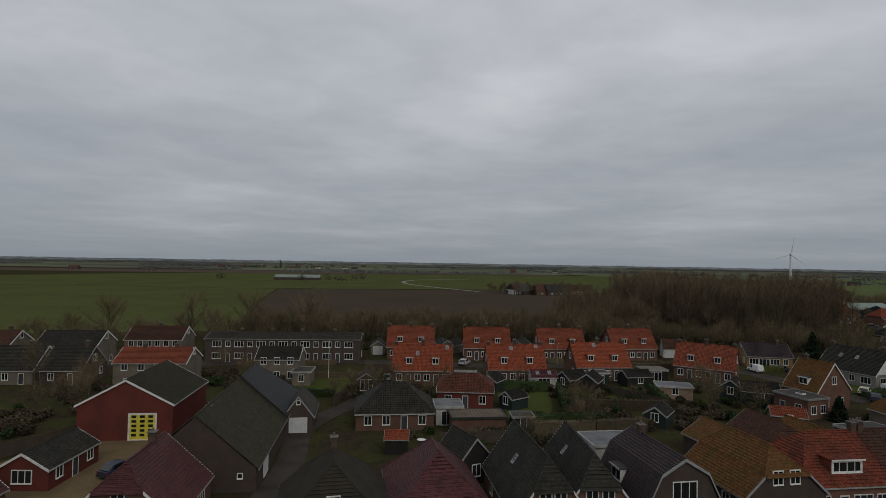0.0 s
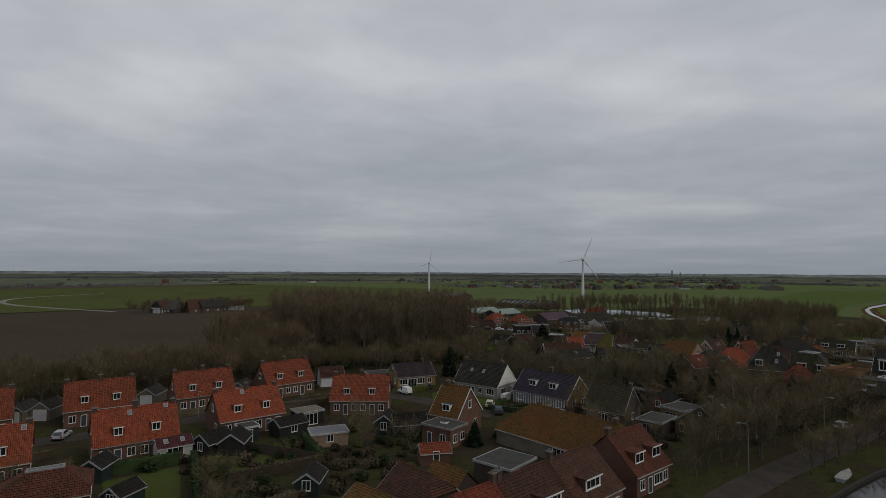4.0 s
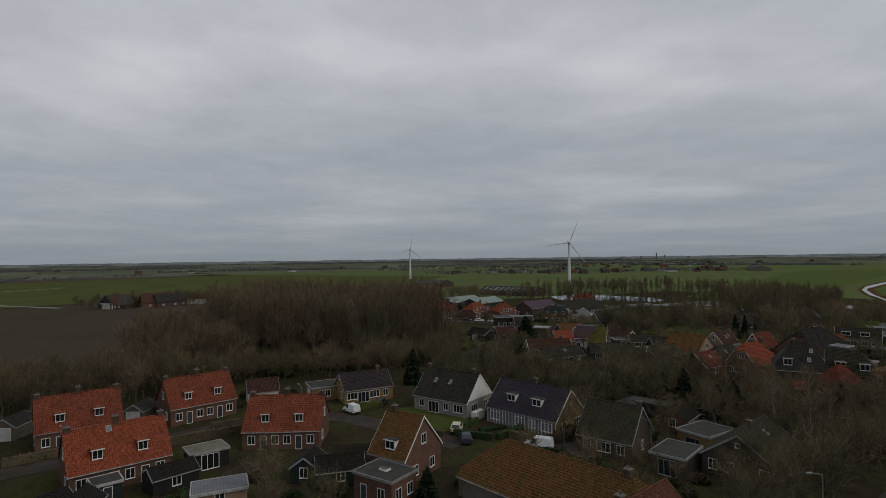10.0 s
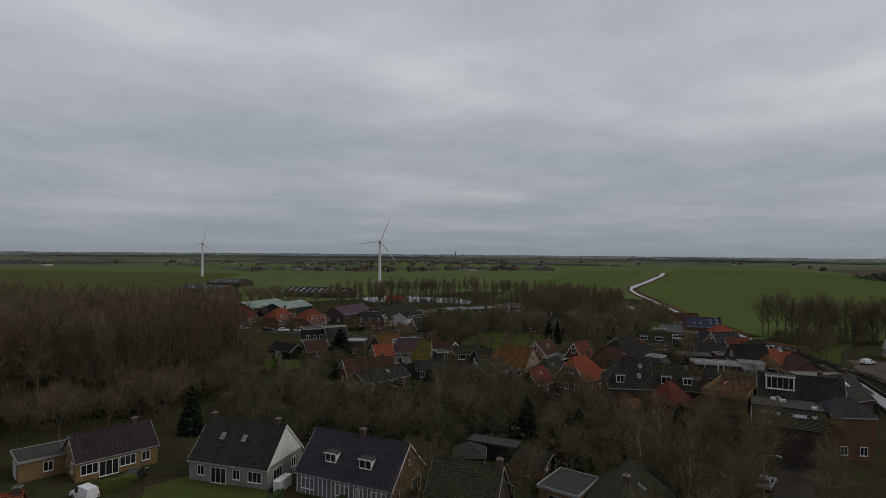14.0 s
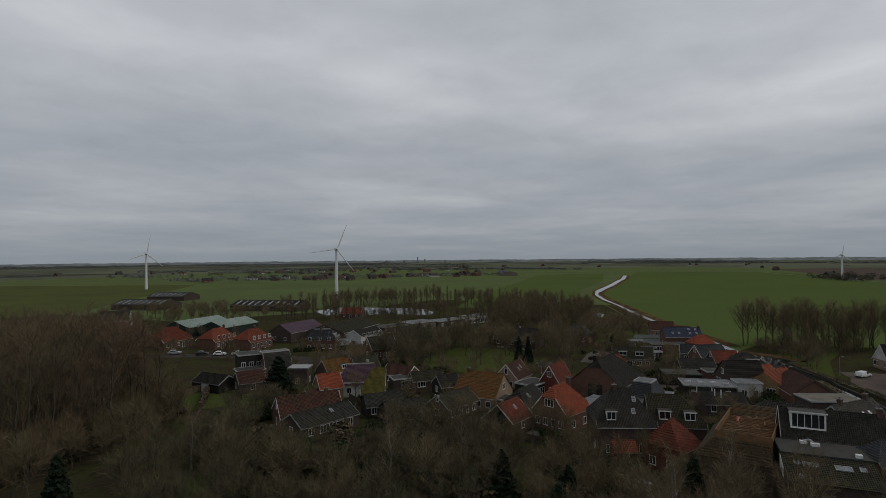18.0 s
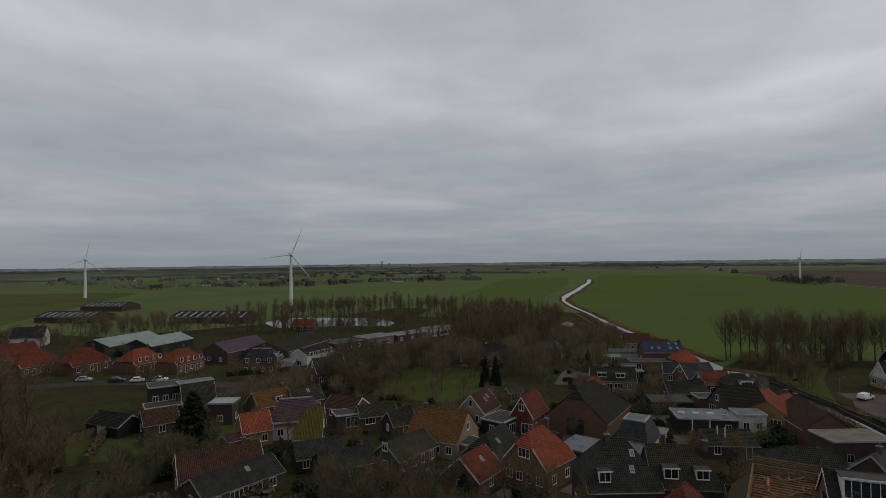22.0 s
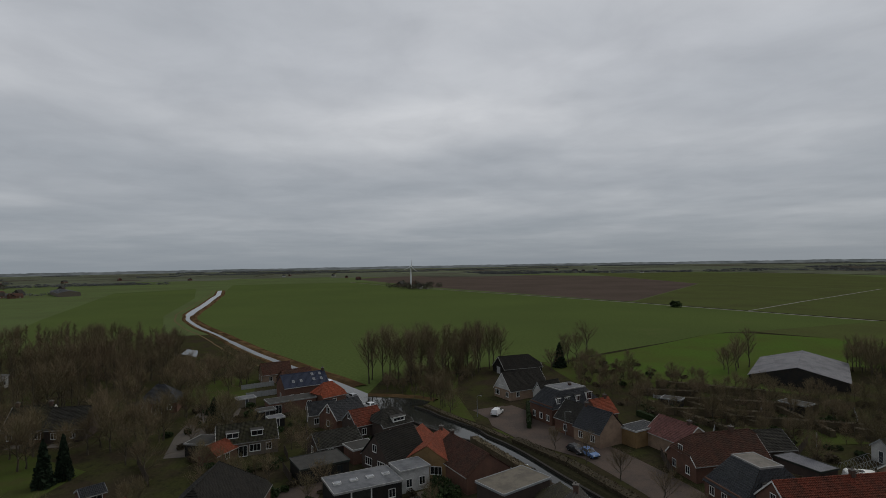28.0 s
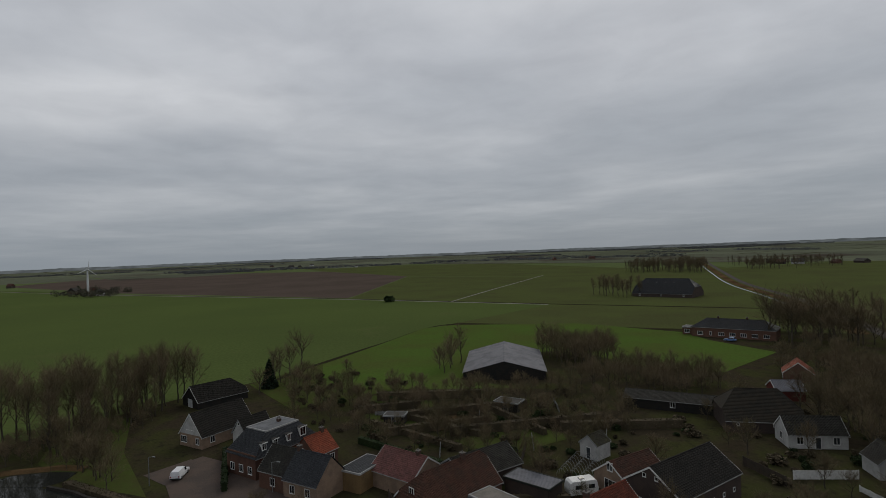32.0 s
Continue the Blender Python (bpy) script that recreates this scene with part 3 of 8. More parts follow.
    for sd, u, w, hh, *lift in dorm:
        zf = he + (lift[0] if lift else 0.55)
        dormer(h, -1 if sd == "f" else 1, u, w, hh, zf, 0, tan, trim, rm if not barge else trim, hw - (zf - he) / tan + 0.12, rm if not barge else BITUMEN)
    pit = math.degrees(math.atan(tan))
    for sd, u, v in sky:
        z = he + (z1 - he) * v
        s = -1 if sd == "f" else 1
        base = pose(0, 0, 0, 0, 0, 0 if s < 0 else 180) @ pose(u, -(hw - (z - he) / tan), z + 0.05, pit - 90, 0, 0)
        skylight(h, base)
    for c in chim:
        u, ch, pots = (c, 0.9, 1) if not isinstance(c, tuple) else c
        chimney(h, u * L, 0.0, hr - 0.7, hr + ch, pots=pots)
    return h


def flat_building(x, y, yaw, L, W, z, wall="brick", top=None, win="f:wdw", trim=None, sky=0, name="flat_roofed_extension", about="", cat="extension", ov=0.15):
    """A low building with a flat roof and a fascia round it."""
    top, trim = top or BITUMEN, trim or TRIM
    wm, wname = WALLS[wall]
    h = thing(name, about or f"{wname} {name.replace('_', ' ')} with a pale fascia", cat, pose(x, y, 0, 0, 0, yaw))
    hl, hw, t = L / 2, W / 2, 0.22
    for s in (-1, 1):
        part("wall", Mesh().box(-hl, min(s * hw, s * (hw - t)), -0.3, hl, max(s * hw, s * (hw - t)), z), wm, h)
        part("wall", Mesh().box(min(s * hl, s * (hl - t)), -hw + t, -0.3, max(s * hl, s * (hl - t)), hw - t, z), wm, h)
    part("roof_deck", Mesh().box(-hl - ov + 0.08, -hw - ov + 0.08, z - 0.02, hl + ov - 0.08, hw + ov - 0.08, z + 0.12), top, h)
    g = Mesh()
    for s in (-1, 1):
        g.box(-hl - ov, s * (hw + ov) - 0.07, z - 0.14, hl + ov, s * (hw + ov) + 0.07, z + 0.18)
        g.box(s * (hl + ov) - 0.07, -hw - ov + 0.07, z - 0.14, s * (hl + ov) + 0.07, hw + ov - 0.07, z + 0.18)
    part("fascia", g, FASCIA if trim == TRIM else trim, h)
    for spec in win.split():
        if not spec:
            continue
        sd, letters = spec.split(":")
        m = {"f": pose(0, -hw, 0), "b": pose(0, hw, 0, 0, 0, 180), "l": pose(-hl, 0, 0, 0, 0, -90), "r": pose(hl, 0, 0, 0, 0, 90)}[sd]
        row_of(letters, h, m, L if sd in "fb" else W, trim, z)
    for i in range(sky):
        u = -hl + L * (i + 0.5) / sky
        d = part("roof_light", Mesh().box(u - 0.6, -0.45, z + 0.12, u + 0.6, 0.45, z + 0.34), TRIM, h)
        part("pane", Mesh().box(u - 0.52, -0.37, z + 0.34, u + 0.52, 0.37, z + 0.38), SKYPANE, d)
    return h


def shed(x, y, yaw, L, W, he, hr, roof="black", wall="blackwood", win="l:d", trim=None, about="", name="garden_shed"):
    return house(x, y, yaw, L, W, he, hr, roof, wall, win=win, chim=(), trim=trim, name=name, about=about, cat="shed", ov=0.15)


# ---- ground, fields, water, roads ----
GRASS = mat("garden_grass_and_soil", (0.038, 0.040, 0.016), 0.95, alt=(0.036, 0.029, 0.019), scale=0.11, fine=1.6, mix=(0.40, 0.60), bump=0.5, bump_d=0.15, spots=(0.52, 0.68, 0.5, (0.022, 0.020, 0.013)), spec=0.0)
LAWN = mat("lawn_grass", (0.050, 0.066, 0.018), 0.95, alt=(0.052, 0.056, 0.020), scale=0.25, fine=4.0, bump=0.4, bump_d=0.06, spots=(0.58, 0.74, 0.7, (0.042, 0.042, 0.018)), spec=0.0)
MEADOW = mat("meadow_grass", (0.060, 0.096, 0.021), 0.95, alt=(0.062, 0.080, 0.022), scale=0.04, fine=1.2, bump=0.4, bump_d=0.1, spots=(0.60, 0.78, 0.15, (0.066, 0.068, 0.022)), spec=0.0)
DULL = mat("dull_winter_grass", (0.066, 0.078, 0.028), 0.95, alt=(0.060, 0.066, 0.027), scale=0.02, fine=0.9, bump=0.4, bump_d=0.1, spots=(0.56, 0.78, 0.05, (0.060, 0.054, 0.027)), spec=0.0)
CROP = mat("winter_crop_field", (0.071, 0.095, 0.030), 0.95, alt=(0.063, 0.084, 0.028), scale=0.008, fine=0.9, mix=(0.35, 0.65), bump=0.4, bump_d=0.1, spots=(0.58, 0.80, 0.03, (0.082, 0.092, 0.036)), spec=0.0)
OLIVE = mat("stubble_grass_field", (0.084, 0.110, 0.044), 0.95, alt=(0.076, 0.094, 0.040), scale=0.01, fine=0.9, bump=0.4, bump_d=0.1, spots=(0.56, 0.78, 0.05, (0.07, 0.062, 0.03)), spec=0.0)
PLOUGH = mat("ploughed_clay", (0.080, 0.062, 0.052), 0.95, alt=(0.068, 0.054, 0.044), scale=0.012, fine=0.7, wave=("X", 1.5, 0.8), bump=0.5, bump_d=0.15, spots=(0.62, 0.8, 0.05, (0.07, 0.06, 0.04)), spec=0.0)
DARKSOIL = mat("dark_ploughed_soil", (0.058, 0.046, 0.036), 0.95, alt=(0.052, 0.044, 0.032), scale=0.02, fine=0.7, wave=("Y", 1.5, 0.8), bump=0.5, bump_d=0.15, spec=0.0)
ASPHALT = mat("street_asphalt", (0.050, 0.043, 0.037), 0.85, alt=(0.036, 0.031, 0.027), scale=0.3, fine=6, bump=0.3, spec=0.03)
CLINKER = mat("street_clinker_paving", (0.078, 0.058, 0.047), 0.85, alt=(0.060, 0.047, 0.040), scale=0.25, fine=5, wave=("X", 0.2, 0.8), bump=0.3)
CONCRETE = mat("pale_paving", (0.105, 0.092, 0.078), 0.9, alt=(0.085, 0.075, 0.065), scale=0.4, fine=6, bump=0.3)
SAND = mat("sandy_gravel_yard", (0.13, 0.095, 0.055), 0.95, alt=(0.10, 0.075, 0.045), scale=0.3, fine=6, bump=0.4, spec=0.0)
REED = mat("dead_reed", (0.088, 0.056, 0.028), 0.95, alt=(0.060, 0.040, 0.022), scale=0.3, fine=3, bump=0.6, bump_d=0.1, island=0.35, spec=0.0)
TRACK = mat("pale_farm_track", (0.17, 0.165, 0.14), 0.9, alt=(0.14, 0.135, 0.115), scale=0.05, fine=2, bump=0.2)
DITCH = mat("ditch_edge_dark", (0.030, 0.028, 0.016), 0.95, bump=0.3, spec=0.0)
WATER = mat("canal_water", (0.018, 0.020, 0.018), 0.04, alt=(0.022, 0.024, 0.020), scale=0.05, fine=1.2, bump=0.06, bump_d=0.05, spec=0.25)

part("ground", Mesh().poly([(-16000, -16000, 0), (16000, -16000, 0), (16000, 16000, 0), (-16000, 16000, 0)]), GRASS)
tagged(bpy.data.objects["ground"], "flat dark grassy polder ground with bare soil", "ground", kind="structure")


def sheet(name, label, pts, z, material, cat="field"):
    ob = part(name, Mesh().slab([(px, py, z) for px, py in pts], 0.02), material)
    return tagged(ob, label, cat, kind="structure")


def strip(name, label, pts, w, z, material, cat="road", h=0.0, closed=False):
    """A band of width w along a line of points; h raises its middle into a low bank."""
    g = Mesh()
    P = [Vector((a, b, 0)) for a, b in pts]
    rows = []
    for i, p in enumerate(P):
        d = (P[min(i + 1, len(P) - 1)] - P[max(i - 1, 0)]).normalized()
        n = Vector((-d.y, d.x, 0))
        ww = w if not isinstance(w, (tuple, list)) else w[i]
        if h:
            rows.append([p - n * ww / 2 + Vector((0, 0, z)), p - n * ww / 5 + Vector((0, 0, z + h)), p + n * ww / 5 + Vector((0, 0, z + h)), p + n * ww / 2 + Vector((0, 0, z))])
        else:
            rows.append([p - n * ww / 2 + Vector((0, 0, z)), p + n * ww / 2 + Vector((0, 0, z))])
    for a, b in zip(rows, rows[1:]):
        for k in range(len(a) - 1):
            g.poly((a[k], a[k + 1], b[k + 1], b[k])[::-1])
    return tagged(part(name, g, material), label, cat, kind="structure")


def smooth_line(pts, n=6):
    """Catmull-Rom through the points."""
    P = [Vector((*p, 0)) for p in pts]
    P = [P[0] * 2 - P[1]] + P + [P[-1] * 2 - P[-2]]
    out = []
    for i in range(1, len(P) - 2):
        a, b, c, d = P[i - 1:i + 3]
        for k in range(n):
            t = k / n
            q = 0.5 * ((2 * b) + (c - a) * t + (2 * a - 5 * b + 4 * c - d) * t * t + (3 * b - a - 3 * c + d) * t ** 3)
            out.append((q.x, q.y))
    out.append((P[-2].x, P[-2].y))
    return out


# east of the canal
sheet("field_east", "wide green winter crop field", [(262, 74), (300, 92), (430, 143), (470, 160), (522, 181), (590, 198), (680, 210), (810, 230), (1250, 300), (1250, 40), (900, -40), (560, -166), (372, -224), (354, -118), (332, -62), (314, -22), (304, 2), (300, 28), (286, 66), (272, 70)], 0.03, CROP)
sheet("field_ploughed", "bare brown ploughed field", [(928, -52), (560, -172), (583, -196), (835, -432), (1300, -520), (1840, -204), (1500, 60)], 0.035, PLOUGH)
sheet("field_far_green", "green grass field behind the ploughed land", [(555, -172), (372, -228), (300, -300), (360, -445), (600, -480), (830, -430), (583, -198)], 0.034, DULL)
sheet("field_far_olive", "dull olive stubble field", [(600, -482), (362, -450), (470, -640), (1100, -900), (1900, -700), (1300, -522), (836, -434)], 0.033, DULL)
sheet("field_far_brown", "narrow bare brown field", [(640, -520), (560, -600), (1000, -820), (1250, -640)], 0.045, PLOUGH)
sheet("meadow", "bright green meadow beside a ditch", [(281, -8), (312, -24), (332, -62), (354, -101), (350, -118), (303, -158), (250, -162), (234, -150), (206, -140), (206, -100), (228, -92), (262, -100), (280, -70), (258, -42), (238, -47), (257, -27)], 0.05, MEADOW)
strip("ditch", "dark overgrown field ditch", smooth_line([(300, 0), (312, -20), (332, -62), (354, -118), (300, -143), (249, -170), (200, -190)]), 2.2, 0.06, DITCH, "ditch")
strip("farm_ditch", "dark field ditch with a pale rim", [(1250, 66), (900, -42), (560, -166), (372, -224), (150, -300)], 4.0, 0.06, DITCH, "ditch")
strip("farm_ditch_rim", "pale rim of dead grass along the field ditch", [(1250, 70), (900, -38), (560, -162), (373, -220)], 2.6, 0.064, TRACK, "verge")
strip("farm_track", "pale straight farm track", [(450, -200), (505, -296), (562, -400), (620, -505)], 1.7, 0.07, TRACK)
sheet("pasture_base", "dull green pasture behind the village", [(400, -900), (2000, -900), (2000, 1300), (300, 1300), (262, 420), (420, 330), (430, 170), (420, 60), (400, -300)], 0.012, OLIVE)
sheet("field_school", "green field behind the school", [(356, -124), (400, -215), (372, -222), (300, -290), (250, -300), (262, -200), (252, -172), (304, -150)], 0.014, DULL)
sheet("field_south", "green field behind the school road", [(-200, -230), (190, -214), (224, -270), (262, -345), (330, -455), (470, -710), (300, -1100), (-300, -900)], 0.013, DULL)
sheet("field_road_verge", "green grass land beside the far road", [(200, -196), (252, -174), (400, -215), (420, -300), (620, -500), (560, -830), (470, -712), (224, -270)], 0.016, DULL)
FAR_ROAD = smooth_line([(176, -176), (190, -201), (221, -260), (264, -332), (337, -441), (430, -610), (546, -827), (700, -1120)])
strip("far_road", "narrow asphalt road leading out of the village", FAR_ROAD, 5.0, 0.075, ASPHALT)
strip("far_road_verge", "tan verge of dead reed beside the far road", [(a + 6.5, b + 3.6) for a, b in FAR_ROAD[6:]], 6.5, 0.07, REED, "verge")
strip("far_canal", "thin strip of still water beside the far road", [(a + 12.0, b + 6.6) for a, b in FAR_ROAD[12:]], 1.3, 0.072, WATER, "canal")
# north: fields seen first
sheet("field_north_green", "green grass field behind the houses", [(-97, 262), (-140, 445), (-60, 560), (-500, 700), (-700, 300), (-134, 165), (-60, 185)], 0.03, DULL)
sheet("field_north_soil", "dark bare field behind the bare wood", [(-95, 262), (-60, 185), (60, 205), (190, 330), (215, 420), (30, 478), (-138, 443)], 0.034, DARKSOIL)
sheet("field_north_far", "green field with a pale track", [(-140, 452), (30, 486), (230, 430), (500, 700), (300, 1100), (-400, 900), (-520, 705), (-60, 565)], 0.032, DULL)
sheet("field_north_far_brown", "brown strip of bare field far off", [(-900, 800), (-420, 905), (250, 1100), (150, 1250), (-1000, 1000)], 0.036, PLOUGH)
strip("north_track", "pale winding farm track", smooth_line([(26, 452), (-15, 520), (-45, 590), (-51, 662), (-30, 720), (30, 780)]), 5.0, 0.06, TRACK)
strip("north_ditch", "thin dark ditch between fields", [(-700, 430), (-142, 447), (30, 482), (225, 424)], 2.5, 0.06, DITCH, "ditch")
sheet("field_turbines", "green pasture round the wind turbines", [(235, 330), (330, 290), (520, 280), (860, 420), (1400, 900), (700, 1300), (350, 900), (215, 520)], 0.031, OLIVE)
sheet("field_canal", "green pasture along the canal", [(380, 160), (560, 215), (800, 255), (1100, 330), (1000, 420), (560, 300), (370, 240)], 0.034, CROP)

# canal
CANAL = smooth_line([(1000, 270), (866, 243), (810, 235), (676, 214), (589, 202), (535, 191), (503, 180), (465, 164.5), (430, 148), (393, 132), (357, 116), (335, 105), (285, 80), (257, 67), (240, 58), (219, 47.5), (200, 42.5), (170, 36.5), (130, 40), (96, 42), (60, 38), (0, 20)], 5)
CW = [6.0 if a > 560 else ((2.8 if a > 450 else (2.0 if a > 400 else 2.9)) if a > 300 else (4.2 if a > 262 else 8.5) if a > 243 else (7.2 if a > 226 else 4.6)) for a, b in CANAL]
strip("canal", "narrow still grey canal reflecting the sky", CANAL, CW, 0.055, WATER, "canal")


def offset_line(pts, d):
    P = [Vector((a, b, 0)) for a, b in pts]
    dd = d if isinstance(d, list) else [d] * len(P)
    out = []
    for i, p in enumerate(P):
        t = (P[min(i + 1, len(P) - 1)] - P[max(i - 1, 0)]).normalized()
        out.append((p.x - t.y * dd[i], p.y + t.x * dd[i]))
    return out


far_i = [i for i, (a, b) in enumerate(CANAL) if a > 248]
cut = far_i[-1] + 1
strip("canal_bank_field", "brown reedy bank of the canal", offset_line(CANAL, [w / 2 + 2.4 for w in CW])[:cut - 6], 5.2, 0.02, REED, "bank", 0.4)
strip("canal_bank_village", "brown reedy bank of the canal", offset_line(CANAL, [-w / 2 - 1.2 for w in CW])[:cut - 10], 2.6, 0.02, REED, "bank", 0.4)
strip("canal_path", "pale path along the canal", offset_line(CANAL, [-w / 2 - 7 for w in CW])[:cut - 8], 0.8, 0.06, SAND, "path")
QUAY = mat("timber_quay", (0.035, 0.032, 0.028), 0.9, bump=0.4)
near = CANAL[cut - 1:]
for nm, d in (("quay_street", [w / 2 + 0.2 for w in CW[cut - 1:]]), ("quay_gardens", [-w / 2 - 0.2 for w in CW[cut - 1:]])):
    g = Mesh()
    ln = offset_line(near, d)
    for (a, b), (c, e) in zip(ln, ln[1:]):
        v = Vector((c - a, e - b, 0)).normalized() * 0.25
        g.slab([(a - v.y, b + v.x, 0.5), (a + v.y, b - v.x, 0.5), (c + v.y, e - v.x, 0.5), (c - v.y, e + v.x, 0.5)], 0.5)
    tagged(part(nm, g, QUAY), "low dark timber quay edge along the canal", "quay", kind="structure")
sheet("canal_inlet", "short inlet of still water beside the canal", [(253, 60), (262, 69), (264, 64), (260, 57.5), (256.6, 54.4), (253.4, 56.6)], 0.062, WATER, "canal")
strip("inlet_bank", "brown reedy bank of the inlet", [(268, 70.5), (265.6, 64), (261.6, 56.6), (257.2, 52.8)], 2.2, 0.03, REED, "bank", 0.5)
strip("canal_slope", "dark bare earth slope beside the canal street", offset_line(near, [w / 2 + 2.2 for w in CW[cut - 1:]])[4:], 3.4, 0.03, DITCH, "bank", 0.55)
sheet("pond", "still pond between bare trees", [(294, 281), (305, 262), (314, 256), (324, 229), (338, 234), (352, 253), (346, 284), (337, 307), (310, 306)], 0.04, WATER, "pond")
sheet("pond_reach", "small arm of water by the canal", [(352, 138), (370, 142), (376, 148), (362, 147)], 0.04, WATER, "pond")

# streets, yards
strip("street_quay", "clinker-paved village street along the canal", smooth_line([(247, 41), (238, 38.6), (226, 33), (205, 27.5), (180, 24.5), (150, 25), (110, 26)]), 9.0, 0.05, CLINKER)
sheet("square", "brown clinker-paved open place by the houses", [(247, 38.4), (241, 43), (232, 44), (222, 41.2), (213, 36), (206, 31), (226, 30), (236, 30), (248, 34.4)], 0.058, CLINKER, "pavement")
strip("lane_bank", "narrow paved lane behind the houses along the water", smooth_line([(300, 94), (283, 82.6), (266, 75.4), (254, 70.6), (242, 65.4), (233, 61)]), 3.0, 0.05, CLINKER)
strip("street_row", "asphalt street between the orange-roofed houses", smooth_line([(-90, 117), (-52, 124.5), (-25, 130), (10, 128), (40, 131), (58, 133), (69, 125), (74, 112), (78, 100)]), 5.0, 0.05, ASPHALT)
strip("street_row_back", "narrow asphalt drive", smooth_line([(66, 146), (60, 150), (64, 160), (75, 172)]), 3.0, 0.052, CONCRETE, "path")
strip("lane_north", "narrow grey lane beside a garage", smooth_line([(-17, 30), (-17.5, 62), (-19.5, 78), (-14, 96), (-11, 116), (-10, 128)]), 3.4, 0.05, ASPHALT)
strip("street_canal_west", "asphalt road lined with bare trees", smooth_line([(62, 50), (80, 52.2), (94, 53.1), (121, 53.8), (140, 54.3), (152, 53.6)]), 4.8, 0.05, ASPHALT)
VILLAGE_ROADS = (smooth_line([(140, 272), (160, 248), (175, 230.5), (180, 219), (185.8, 203.3), (188.6, 190), (186, 178), (180, 170)]), smooth_line([(178, 187), (188.6, 188.1), (199, 188), (215, 188.5), (232, 189), (262, 194)]))
strip("street_village", "asphalt village street", VILLAGE_ROADS[0], 6.6, 0.05, ASPHALT)
strip("street_village_branch", "asphalt side street before the sheds", VILLAGE_ROADS[1], 5.0, 0.054, ASPHALT)
sheet("yard_barn", "sandy gravel yard before a barn", [(-52, 50), (-33, 50), (-31, 70), (-36, 74), (-50, 74)], 0.05, SAND, "yard")
sheet("yard_centre", "pale paved yard between houses", [(226, 100), (236, 102), (262, 104), (262, 114), (240, 114), (226, 112)], 0.05, CONCRETE, "yard")
sheet("yard_back", "paved back yard", [(196, 82), (208, 80), (206, 90), (194, 92)], 0.05, CLINKER, "yard")
sheet("lawn_a", "mown green lawn", [(-31, 96), (-19, 97), (-18, 112), (-31, 111)], 0.04, LAWN, "lawn")
sheet("lawn_b", "mown green lawn", [(10.6, 84.6), (16.8, 85), (18.6, 92), (20, 103), (10, 102)], 0.04, LAWN, "lawn")
sheet("lawn_c", "mown green lawn", [(25, 92), (38, 92), (38, 104), (27, 104)], 0.04, LAWN, "lawn")
sheet("lawn_d", "mown green lawn before a white house", [(76, 106), (86, 108), (90, 122), (78, 124), (73, 116)], 0.04, LAWN, "lawn")
sheet("drive_brick", "clinker-paved drive beside the boarded house", [(90, 96), (97.5, 93.5), (97, 84), (93, 80), (88, 86)], 0.052, CLINKER, "pavement")
sheet("lawn_e", "green lawn beside a dark conifer", [(132, 170), (160, 150), (166, 172), (150, 184), (138, 182)], 0.04, LAWN, "lawn")
sheet("lawn_f", "green park lawn under bare trees", [(196, 130), (222, 124), (236, 142), (232, 160), (208, 158), (194, 146)], 0.04, LAWN, "lawn")
sheet("lawn_g", "green lawn beside sheds", [(104, 128), (116, 122), (120, 134), (108, 138)], 0.04, LAWN, "lawn")
sheet("yard_barn_brick", "brown clinker yard before the brick barn", [(174.8, 98), (181, 102.6), (184.6, 101.6), (184.8, 90), (177, 87.4)], 0.055, CLINKER, "yard")
sheet("yard_court", "brown clinker court between the garages", [(180, 79.6), (193, 80.4), (193.4, 75.6), (190.6, 76.2), (183.6, 76.6)], 0.055, CLINKER, "yard")
sheet("lawn_r", "grass verge beside the side street", [(190.6, 183), (201, 184), (199, 177), (197.6, 166), (190.4, 166)], 0.042, LAWN, "verge")
sheet("lawn_h", "grass verge beside the canal", [(198, 36), (228, 43), (244, 53), (240, 52.5), (216, 43), (196, 38.5)], 0.045, LAWN, "verge")
sheet("lawn_i", "grass verge with willows", [(232, 47), (262, 46), (290, 40), (300, 52), (268, 60), (250, 56)], 0.043, LAWN, "verge")
sheet("reedbed", "patch of tan dead reed and grass", [(222, -16), (236, -22), (240, -12), (226, -7)], 0.3, REED, "reedbed")
sheet("lawn_l", "rough green garden lawn among scrub", [(232, 0), (250, -3), (262, -14), (246, -22), (230, -14)], 0.041, LAWN, "lawn")
sheet("lawn_m", "rough green garden lawn among scrub", [(206, -8), (219, -6), (217, -24), (203, -26)], 0.041, LAWN, "lawn")
sheet("lawn_n", "rough green garden lawn among scrub", [(264, -12), (286, -16), (280, -36), (262, -34)], 0.041, LAWN, "lawn")
sheet("lawn_o", "green garden lawn behind the canal houses", [(268, 104), (296, 104), (306, 116), (290, 124), (270, 120)], 0.041, LAWN, "lawn")
sheet("lawn_p", "rough green meadow between the street and the field", [(266, 8), (302, 6), (318, -24), (290, -30), (262, -22)], 0.026, LAWN, "meadow")
sheet("lawn_k", "small yellowed lawn", [(2, 74), (9, 74), (10, 82), (3, 82)], 0.04, LAWN, "lawn")

